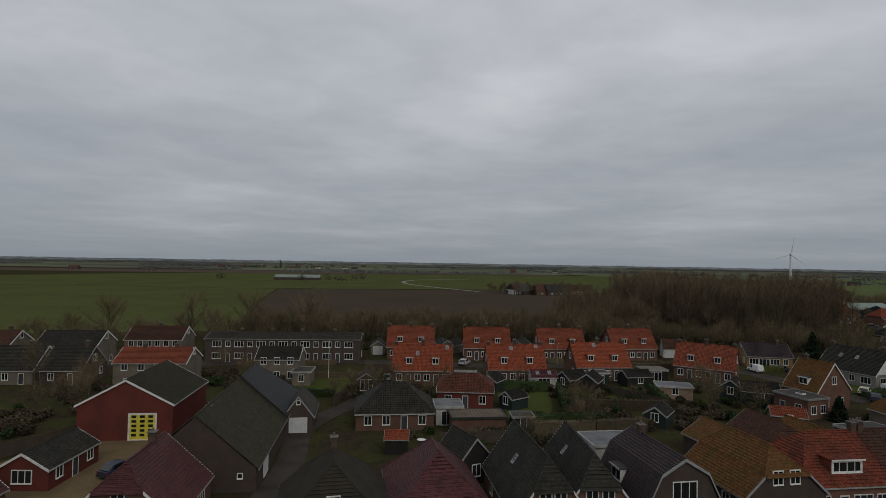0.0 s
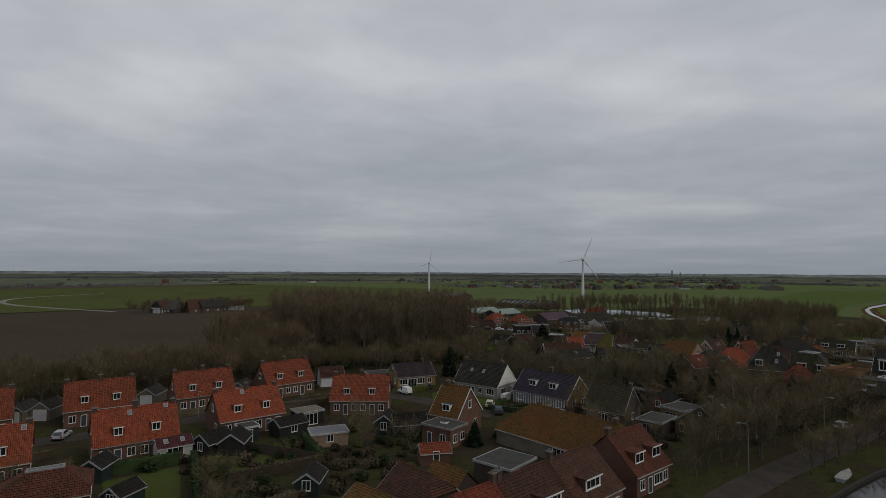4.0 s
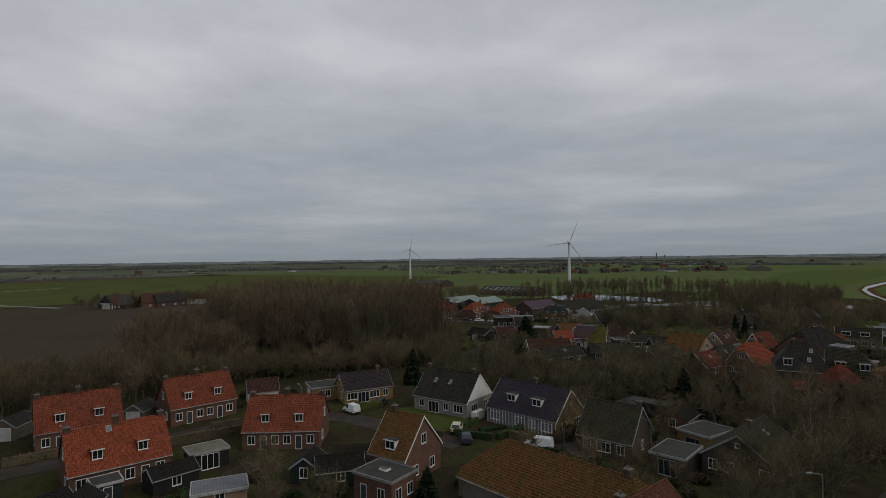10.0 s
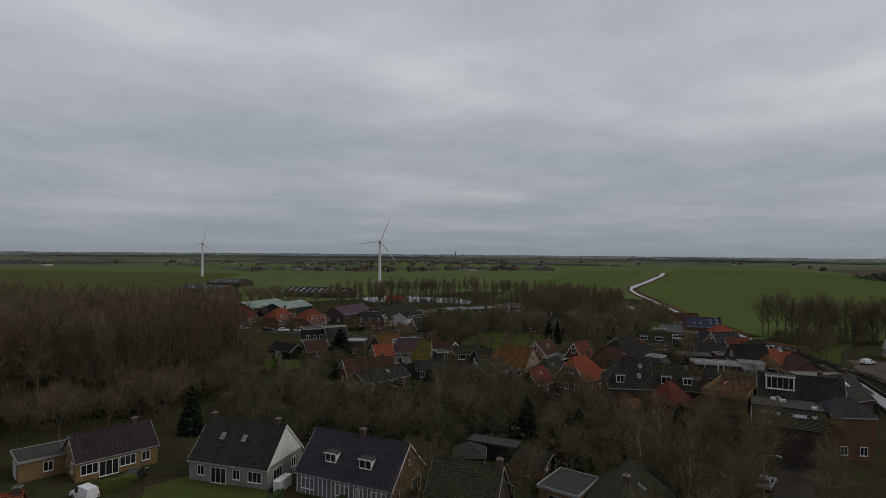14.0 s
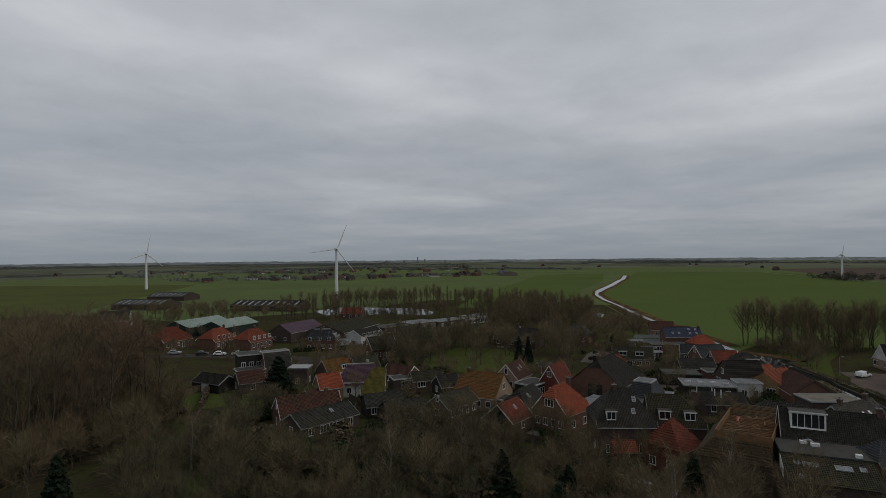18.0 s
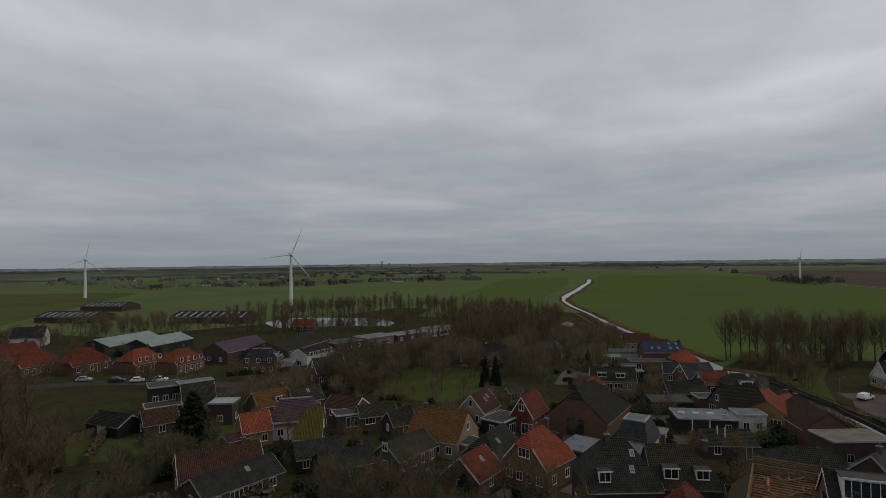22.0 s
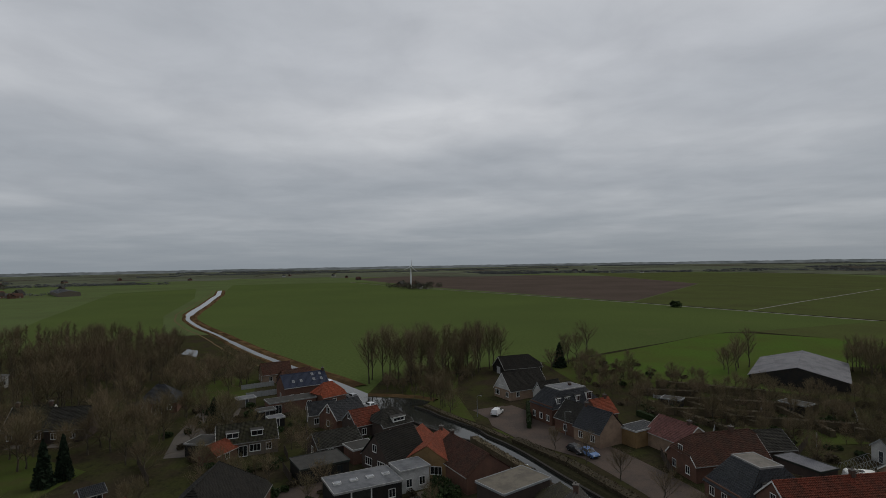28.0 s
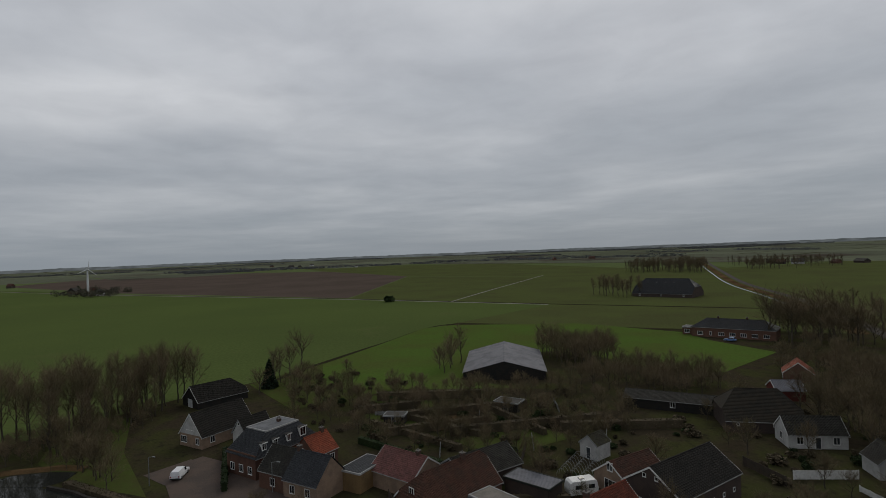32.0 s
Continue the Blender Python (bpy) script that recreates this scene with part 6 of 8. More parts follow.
house(184.0, 47.8, -30, 10.0, 6.5, 2.6, 4.4, "mossgreen", "darkbrick", win="f:w", chim=(), name="outbuilding", cat="shed")
house(173.8, 60.0, -80, 9.8, 8.2, 3.0, 6.4, "dark", "darkbrick", hip=(0.3, 0.6), win="f:wWw", chim=())
house(174.4, 49.6, -35, 11.0, 8.6, 3.6, 7.6, "grey", "darkbrick", win="l:ww f:ww", sky=(("f", 0.2, 0.5), ("f", 1.8, 0.5)), chim=((0.35, 0.9, 1), (-0.3, 0.8, 1)))
low_hall = house(187.2, 70.4, -68, 8.4, 7.4, 2.4, 4.0, "dark", "darkbrick", win="f:w.d", chim=(), name="outbuilding", about="low dark-roofed outbuilding with two white flue pipes", cat="shed", barge=False)
for u, v in ((-1.6, -1.2), (-0.6, -1.9)):
    part("flue_pipe", Mesh().tube((u, v, 2.9), (u, v, 4.9), 0.11, 0.11, 8), TRIM, low_hall)
house(227.7, 96.7, -76, 11.4, 7.6, 2.9, 5.6, "mossgreen", "greybrick", win="f:WpWw", dorm=(("f", -2.8, 2.2, 1.0, 0.7), ("f", 1.8, 2.2, 1.0, 0.7)), chim=())
house(270.2, 88.9, -68, 12.4, 8.2, 4.2, 7.0, "solar", "brick", win="f:wwww l:w r:w", sky=(("f", -3.4, 0.3), ("f", -1.2, 0.3), ("f", 2.4, 0.3), ("f", 2.4, 0.7), ("f", 4.6, 0.3), ("f", 4.6, 0.7)), chim=((0.47, 0.7, 1),), barge=False)
house(260.6, 81.6, -56, 7.0, 6.5, 3.0, 6.0, "bright", "brick", hip=(0.2, 0.2), win="f:w", chim=(), barge=False)
house(295.5, 99.6, -72, 9.0, 8.0, 3.0, 6.0, "brown", "stone", win="l:tt f:ww", chim=(), barge=False)
house(283.5, 92.0, -62, 9.0, 8.0, 3.0, 5.8, "brown", "brick", win="l:w f:ww", chim=(), barge=False)
flat_building(258.0, 91.0, -68, 12.0, 5.0, 2.8, "brick", BITUMEN, "f:p..w", name="flat_roofed_extension")
house(243.4, 82.6, -80, 6.2, 6.4, 3.0, 5.2, "slate", "greybrick", win="f:wp l:w", chim=())
house(240.0, 77.4, -52, 8.6, 6.6, 3.0, 6.0, "slate", "brick", win="l:w/w f:ww", chim=())
house(233.2, 73.0, -62, 7.0, 6.4, 3.0, 5.6, "red", "darkbrick", win="l:w/w f:ww", chim=(), barge=True)
house(231.8, 67.6, -60, 7.6, 7.6, 3.0, 5.6, "dark", "darkbrick", hip=(0.2, 0.2), win="f:ww", chim=(), dorm=(("f", 0.5, 3.0, 0.9, 0.4),))
house(222.0, 79.0, -68, 9.0, 6.8, 2.6, 4.6, "dark", "darkbrick", win="f:ww l:w", chim=())
flat_building(211.0, 81.4, -69, 8.6, 6.6, 2.7, "blackwood", BITUMEN, "f:w.w", name="flat_roofed_shed", cat="shed", trim=TRIMD)
flat_building(217.4, 74.0, -66, 5.0, 4.5, 2.7, "brick", BITUMEN, "f:d", name="flat_roofed_extension")
house(247.4, 145.4, -89, 8.2, 9.6, 2.9, 7.0, "mossgreen", "brick", win="f:w.W r:w", chim=((-0.4, 0.8, 1), (0.42, 0.8, 1)), about="old brick farmhouse with white verge and dark roof")
house(246.2, 137.0, -90, 8.0, 9.0, 2.9, 6.6, "dark", "darkbrick", win="f:ww", chim=(), name="farm_wing", barge=False)
house(265.9, 124.9, -84, 9.5, 9.0, 3.0, 6.6, "slate", "brick", hip=(0, 0), win="f:wpw", chim=())
flat_building(228.0, 104.8, -20, 5.5, 5.0, 2.5, "blackwood", BITUMEN, "f:g", name="flat_roofed_garage", cat="garage")
house(222.0, 101.0, -30, 5.5, 4.6, 2.3, 3.8, "orange", "brick", win="r:w f:w", chim=(), name="garden_shed", cat="shed", barge=False)
house(206.1, 116.5, -53, 3.4, 3.4, 2.2, 3.0, "slate", "brick", win="f:p", chim=(), name="garden_shed", cat="shed")

flat_building(264.6, 103.4, -66, 4.6, 3.2, 2.2, "greybrick", LEADROOF, "f:d", name="garden_shed", about="low grey garden shed with pale felt roof", cat="shed")
flat_building(250.6, 96.2, -66, 4.0, 3.0, 2.2, "blackwood", BITUMEN, "f:d", name="garden_shed", cat="shed", trim=TRIMG)
flat_building(243.6, 93.0, -66, 3.4, 2.8, 2.1, "blackwood", LEADROOF, "f:d", name="garden_shed", about="small dark shed with pale felt roof", cat="shed")

# ---- along the canal street ----
house(257.8, 28.6, -70, 13.0, 7.4, 2.7, 7.0, "black", "stone", win="l:W.w/ww f:w.w", gwall=WALLS["white"][0], chim=(), about="black-roofed house with white boarded gable and two small windows")
house(250.5, 23.5, -70, 7.0, 4.0, 2.7, 5.4, "black", "white", win="l:/s", chim=(), about="small white gable wing with black roof", name="house_wing")
house(290.0, 19.5, -80, 14.0, 9.0, 2.0, 5.5, "black", "blackwood", hip=(1, 0.3), win="l:.g.", chim=(), trim=TRIM, name="barn", about="long black barn with white-edged gable", cat="barn")
house(234.6, 25.2, -73, 14.4, 8.2, 4.3, 7.4, "slate", "brick", hip=(0, 0), flat=5.4, deck=LEADROOF, win="f:ww.dwwww/ l:www r:w", dorm=(("f", -5.2, 0.9, 1.2, 0.5), ("f", -2.6, 0.9, 1.2, 0.5), ("f", 0.4, 0.9, 1.2, 0.5), ("f", 3.8, 1.4, 1.6, 0.5)), chim=((0.1, 0.6, 2),), about="brick house with slate mansard roof, flat top and white dormers")
house(223.6, 27.2, -160, 6.5, 6.6, 3.2, 6.4, "dark", "brick", win="b:twtwt f:w", dorm=(("b", 0.0, 1.4, 1.2, 0.6),), chim=())
house(228.2, 19.6, -73, 5.4, 6.0, 3.0, 5.7, "bright", "brick", win="f:ww", chim=((0.3, 0.7, 1),), barge=False)
house(217.0, 25.2, -160, 7.4, 7.0, 3.0, 6.6, "slate", "stone", win="b:wwdww f:ww l:t/t", sky=(("b", -1.3, 0.6), ("b", 1.6, 0.6)), chim=((-0.45, 0.6, 1),), barge=False, about="old pale brick house with blue slate roof and white sash windows")
flat_building(214.2, 17.6, -70, 7.2, 4.2, 3.3, "yellow", ROOFS["slate"][0], "", name="yellow_annex", about="ochre yellow windowless annex with blue-grey roof", cat="house")
house(209.0, 12.4, -168, 9.6, 7.8, 2.9, 5.6, "terra", "stone", win="b:wtw r:p", chim=((0.3, 0.6, 1),), about="brick bungalow with dusky pink tile roof")
house(197.5, 12.4, -88, 14.5, 8.0, 3.0, 6.8, "brown", "brick", hip=(0.3, 0.8), win="l:ww/w f:ww", chim=((0.2, 0.7, 1),))
house(201.5, 2.5, -95, 12.0, 8.0, 2.8, 5.2, "dark", "darkbrick", win="f:w", chim=(), name="outbuilding", cat="shed")
house(184.5, 15.3, -89, 11.4, 9.0, 3.0, 6.6, "slate", "brick", hip=(0.0, 0.0), flat=5.8, deck=GRAVELROOF, win="l:www f:ww", dorm=(("f", -2.0, 0.8, 1.2, 0.6), ("f", 1.4, 0.8, 1.2, 0.6)), chim=(), about="house with slate mansard sides and a broad gravelled flat roof")
flat_building(191.1, 0.7, -80, 4.0, 8.0, 2.8, "darkbrick", ROOFS["asbestos"][0], "", trim=TRIMD, name="lean_to", about="low lean-to with corrugated grey roof", cat="shed")
house(176.0, 9.5, -93, 20.0, 9.0, 3.0, 7.0, "red", "brick", win="l:ww/w f:ww.w", dorm=(), chim=((0.1, 0.7, 1),), about="long house with weathered red tile roof")
shed(194.3, -20.0, -90, 4.0, 3.8, 2.8, 4.3, "mossgreen", "white", "l:d", about="narrow white shed with a steep dark roof")
house(182.9, -13.4, -98, 9.2, 6.8, 2.6, 5.0, "brown", "stone", win="l:p/w f:w", chim=())
house(174.8, -14.6, -95, 15.4, 9.6, 3.8, 7.0, "black", "darkbrick", win="l:sssss/ss f:sssss", chim=(), trim=TRIM, about="black-roofed brick hall with white barge boards")
house(259.6, -62.7, -45.5, 34.6, 24.5, 2.4, 5.6, "asbestos", "blackwood", win="", chim=(), name="field_barn", about="low wide open barn with pale grey corrugated roof", cat="barn", barge=False)
house(199.0, -58.0, -159, 22.0, 7.0, 2.4, 3.6, "grey", "blackwood", win="f:..w..", chim=(), name="long_shed", about="long low dark shed with grey roof", cat="shed", barge=False)
house(181.0, -58.0, -143, 14.5, 11.5, 2.5, 7.6, "thatch", "darkbrick", hip=(0.35, 0.35), win="f:s.s.", chim=(), name="farmhouse", about="thatched farmhouse with a huge dark hipped roof", barge=False)
house(184.0, -83.0, -140, 6.4, 6.0, 2.6, 4.4, "asbestos", "redbrick", win="", chim=(), name="red_shed", about="red boarded shed with grey sheet roof", cat="shed")
house(188.1, -104.0, 110, 7.0, 7.0, 2.6, 5.4, "orange", "brick", win="l:w/w f:ww", chim=())
house(156.6, -46.2, -50, 5.0, 5.2, 2.7, 5.0, "dark", "white", win="f:w l:w/w", chim=(), name="house_wing", about="small white gabled wing with dark roof")
house(169.8, -53.4, -139, 10.0, 6.0, 2.7, 5.2, "dark", "white", win="f:wdw l:w r:w", chim=(), about="low white-walled house with dark roof")
house(229.6, -164.0, -168, 30.0, 11.0, 3.9, 7.0, "slate", "brick", hip=(0, 0), win="f:WtWWWWW", chim=((-0.2, 0.8, 1), (0.15, 0.8, 1)), name="school", about="long brick school with tall white windows and slate roof", cat="school")
flat_building(245.5, -161.5, -168, 7.0, 6.0, 3.0, "brick", ROOFS["slate"][0], "f:WW", name="school_wing", cat="school")
house(337.0, -309.0, -172, 42.0, 24.0, 2.6, 12.6, "slate", "darkbrick", hip=(0.45, 0.45), win="f:w.w.w", sky=(("f", -6, 0.7), ("f", 0, 0.7), ("f", 6, 0.7)), chim=(), name="farm_barn", about="big dark farm barn with hipped roof and roof windows", cat="barn", barge=False)
flat_building(237.4, -4.6, -140, 4.6, 3.2, 2.1, "blackwood", BITUMEN, "f:d", name="garden_shed", cat="shed", trim=TRIMG)
flat_building(226.0, -30.0, -160, 6.0, 4.0, 2.2, "blackwood", BITUMEN, "f:d", name="garden_shed", cat="shed", trim=TRIMG)


# ---- ground taken by buildings, kept clear of planting ----
CLEAR = []
for ob in list(scene.objects):
    if ob.parent is None and ob.type == "EMPTY" and ob.get("category") not in ("tree", None):
        xs = [abs((c.matrix_basis @ Vector(v.co)).x) for c in ob.children if c.name.startswith("wall") for v in c.data.vertices]
        ys = [abs((c.matrix_basis @ Vector(v.co)).y) for c in ob.children if c.name.startswith("wall") for v in c.data.vertices]
        if xs:
            CLEAR.append((ob.matrix_basis.inverted(), max(xs) + 0.7, max(ys) + 0.7))

CLEAR += [(pose(14.6, 93, 0).inverted(), 4.6, 8.6), (pose(-24.5, 104, 0).inverted(), 6.0, 8.0)]


def free(x, y, r=0.0):
    if 140 < x < 270 and 175 < y < 270 and any((x - a) ** 2 + (y - b) ** 2 < (4.2 + r) ** 2 for ln in VILLAGE_ROADS for a, b in ln):
        return False
    for inv, a, b in CLEAR:
        q = inv @ Vector((x, y, 0))
        if abs(q.x) < a + r and abs(q.y) < b + r:
            return False
    return True


# ---- woods ----
TALL = [(31, 20, 4.6, 15, 4, True, 0.035, 2.2), (32, 20, 5.0, 15, 4, True, 0.035, 2.2), (33, 20, 4.2, 14, 4, True, 0.035, 2.2), (34, 20, 5.2, 15, 4, True, 0.035, 2.2)]
ALDER = [(51, 13, 6.6, 14, 7, True, 0.028, 1.9), (52, 13, 7.4, 14, 7, True, 0.028, 1.9), (53, 13, 7.0, 13, 7, True, 0.028, 1.9)]
SCRUB = [(41, 7, 3.8, 10, 4, False, 0.03, 1.4), (42, 7, 4.2, 10, 4, False, 0.03, 1.4), (43, 7, 3.6, 10, 4, False, 0.03, 1.4)]
WOOD_POLY = [(64, 212), (63, 186), (68, 172), (92, 160), (112, 163), (126, 170), (128, 184), (122, 210), (118, 240), (100, 254), (76, 236)]
wood("poplar_wood", "dense wood of tall bare poplars with reddish brown twigs", scatter(1, 300, WOOD_POLY, 16, 21.5, 2.9), 3, TALL, TWIGR)
wood("wood_fringe", "thinner bare trees at the end of the poplar wood, brown twigs", scatter(13, 110, [(40, 194), (54, 174), (66, 170), (64, 206), (76, 236), (50, 226)], 8, 15, 2.8), 15, TALL[:3] + SCRUB[:1], TWIGR)
wood("wood_scrub", "leafless scrub at the wood's edge, brown twigs", scatter(2, 150, [(44, 176), (60, 160), (110, 152), (124, 160), (138, 182), (132, 192), (110, 168), (66, 180), (50, 196)], 4, 8, 2.6), 4, SCRUB, TWIG)
wood("hedgerow_north", "line of leafless scrub behind the houses, brown twigs", scatter(3, 170, [(-62, 152), (-10, 158), (50, 164), (48, 184), (-14, 180), (-64, 170)], 5, 10, 2.7), 5, SCRUB, TWIG)
wood("park_wood", "bare park wood along the canal, brown twigs", [q for q in scatter(4, 260, [(244, 172), (262, 150), (300, 132), (340, 140), (372, 152), (340, 190), (312, 200), (288, 212), (268, 204)], 8, 13, 3.0) if not (q[0] < 306 and q[1] > 176 - (q[0] - 244) * 0.3)], 6, TALL[:2] + SCRUB[:1], TWIG)
wood("pond_wood", "bare trees round the pond, brown twigs", scatter(5, 110, [(350, 300), (372, 250), (360, 190), (385, 168), (402, 190), (400, 250), (380, 310), (330, 318), (280, 300), (300, 290)], 8, 13, 4.0), 7, TALL[:2] + SCRUB[:1], TWIG)
wood("island_scrub", "leafless bushes on the canal bank, brown twigs", scatter(6, 70, [(256, 56), (272, 67), (286, 66), (298, 36), (284, 36), (264, 48)], 2.2, 5.5, 2.2), 8, SCRUB, TWIG)
wood("garden_scrub_east", "leafless garden scrub behind the street, brown twigs", scatter(7, 190, [(200, -6), (226, 6), (262, 8), (302, 0), (306, -14), (282, -10), (258, -28), (240, -48), (222, -54), (196, -44)], 2.4, 5.6, 2.3), 9, SCRUB, TWIG)
wood("barn_scrub", "leafless scrub round the field barn, brown twigs", scatter(8, 52, [(236, -50), (228, -56), (214, -62), (200, -66), (196, -84), (214, -92), (228, -88), (236, -78), (230, -62)], 4, 8, 2.8), 10, SCRUB, TWIG)
wood("barn_wood", "bare trees behind the field barn, brown twigs", scatter(15, 40, [(238, -80), (250, -79), (264, -84), (268, -92), (252, -98), (238, -94)], 7, 11, 2.6) + [(272, -50, 9.5), (276, -54, 11), (274, -47, 8)], 17, SCRUB + TALL[:1], TWIG)
wood("village_wood", "bare trees in the village park, brown twigs", scatter(9, 90, [(212, 152), (236, 160), (232, 186), (214, 180), (196, 165)], 5.5, 9, 3.6), 11, SCRUB + TALL[:1], TWIGD)
wood("park_edge_trees", "dark bare trees round the park lawn, brown twigs", scatter(28, 30, [(190, 150), (204, 158), (222, 164), (236, 150), (240, 160), (222, 174), (196, 168)], 6, 9.5, 3.2), 29, SCRUB, TWIGD)
wood("road_wood", "bare roadside trees towards the far farm, brown twigs", scatter(10, 24, [(196, -190), (190, -214), (222, -274), (250, -322), (236, -326), (206, -280), (176, -216)], 6, 11, 4.5), 12, TALL[:2] + SCRUB[:1], TWIG)
wood("thicket_centre", "dark leafless thicket between the gardens, brown twigs", [q for q in scatter(11, 175, [(106, 98), (124, 92), (146, 96), (150, 112), (142, 122), (146, 146), (138, 162), (116, 146), (104, 122)], 3.5, 8, 3.0) if math.hypot(q[0] - 131, q[1] - 132) > 13], 13, SCRUB, TWIGD)
wood("roadside_trees", "bare trees and scrub beside the road, brown twigs", scatter(26, 20, [(72, 57), (84, 56.4), (114, 57.5), (114, 72), (96, 73), (84, 66)], 5, 8.5, 3.4), 27, SCRUB, TWIGD)
wood("thicket_west", "leafless thicket behind the sheds, brown twigs", scatter(27, 46, [(96, 122), (106, 116), (122, 120), (128, 136), (116, 146), (100, 144)], 4, 8, 2.9), 28, SCRUB, TWIGD)
wood("thicket_south", "dark leafless thicket by the road, brown twigs", scatter(12, 88, [(112, 62), (134, 62), (144, 70), (146, 88), (128, 90), (112, 84)], 3.5, 8, 2.9), 14, SCRUB, TWIG)

wood("hamlet_trees", "bare trees round the hamlet in the fields, brown twigs", scatter(16, 60, [(28, 436), (40, 420), (100, 416), (116, 428), (100, 442), (50, 446)], 5, 10, 2.5), 18, SCRUB, TWIG)
wood("shed_trees", "bare trees beside the farm sheds, brown twigs", scatter(17, 44, [(180, 306), (210, 318), (262, 312), (262, 328), (250, 350), (200, 372), (180, 340)], 4, 8, 3.0), 19, SCRUB, TWIG)
wood("school_trees", "large bare trees beside the school, brown twigs", scatter(18, 26, [(222, -176), (208, -160), (192, -154), (186, -176), (204, -196), (226, -200)], 11, 15, 4.0), 20, SCRUB + TALL[:1], TWIG)
wood("lane_trees", "bare trees round the thatched farm, brown twigs", scatter(19, 60, [(172, -62), (160, -56), (150, -70), (158, -100), (186, -128), (200, -124), (196, -108), (178, -92)], 5, 10, 3.2), 21, SCRUB, TWIG)
wood("shed_row", "row of thin bare trees behind the long shed, brown twigs", scatter(20, 26, [(224, -72), (222, -80), (204, -84), (196, -80), (210, -72)], 5, 7.5, 2.0), 22, TALL[:2], TWIG)
wood("far_copse", "bare copse beside the far road, brown twigs", scatter(22, 95, [(368, -690), (424, -664), (470, -740), (536, -860), (380, -850), (350, -780)], 9, 15, 5.0), 24, TALL[:2] + SCRUB[:1], TWIG)
wood("far_avenue", "bare trees along the far road, brown twigs", scatter(21, 90, [(446, -590), (540, -570), (570, -650), (480, -680)], 13, 19, 4.5), 23, TALL[:2] + SCRUB[:1], TWIG)

wood("pond_edge_trees", "bare alders along the near edge of the pond, brown twigs", scatter(23, 46, [(268, 292), (282, 284), (300, 250), (318, 216), (308, 210), (286, 240), (262, 282)], 7, 12, 3.4), 25, TALL[:3] + SCRUB[:1], TWIG)
wood("yard_trees", "dark leafless trees between the farm sheds, brown twigs", scatter(24, 80, [(232, 318), (246, 300), (270, 300), (296, 286), (292, 312), (276, 356), (258, 392), (236, 372)], 4, 9, 3.2), 26, SCRUB + TALL[:1], TWIG)
for i, (tx, ty, th) in enumerate(((166, -62, 10.5), (160, -57, 11), (154, -52, 11.5), (163, -72, 11), (152, -62, 11.5), (172, -66, 10), (158, -82, 12), (168, -88, 11), (149, -38, 9.5), (178, -74, 10))):
    bare_tree(tx, ty, th, "broad_" + "abcd"[i % 4], "large bare tree beside the white cottages", "trees by the cottages")
for i, (tx, ty, th) in enumerate(((216, -162, 21), (208, -160, 19), (211, -169, 20), (201, -167, 20), (197, -175, 18), (190, -168, 17), (204, -179, 19), (187, -186, 16))):
    bare_tree(tx, ty, th, "broad_" + "cabd"[i % 4], "tall broad bare tree beside the school", "trees by the school")
wood("gate_thicket", "dense bare trees and scrub round the cottages, brown twigs", scatter(25, 44, [(146, -28), (155, -37), (161, -47), (158, -60), (168, -68), (160, -84), (146, -80), (138, -56), (140, -34)], 6, 11, 2.6), 29, SCRUB, TWIG)

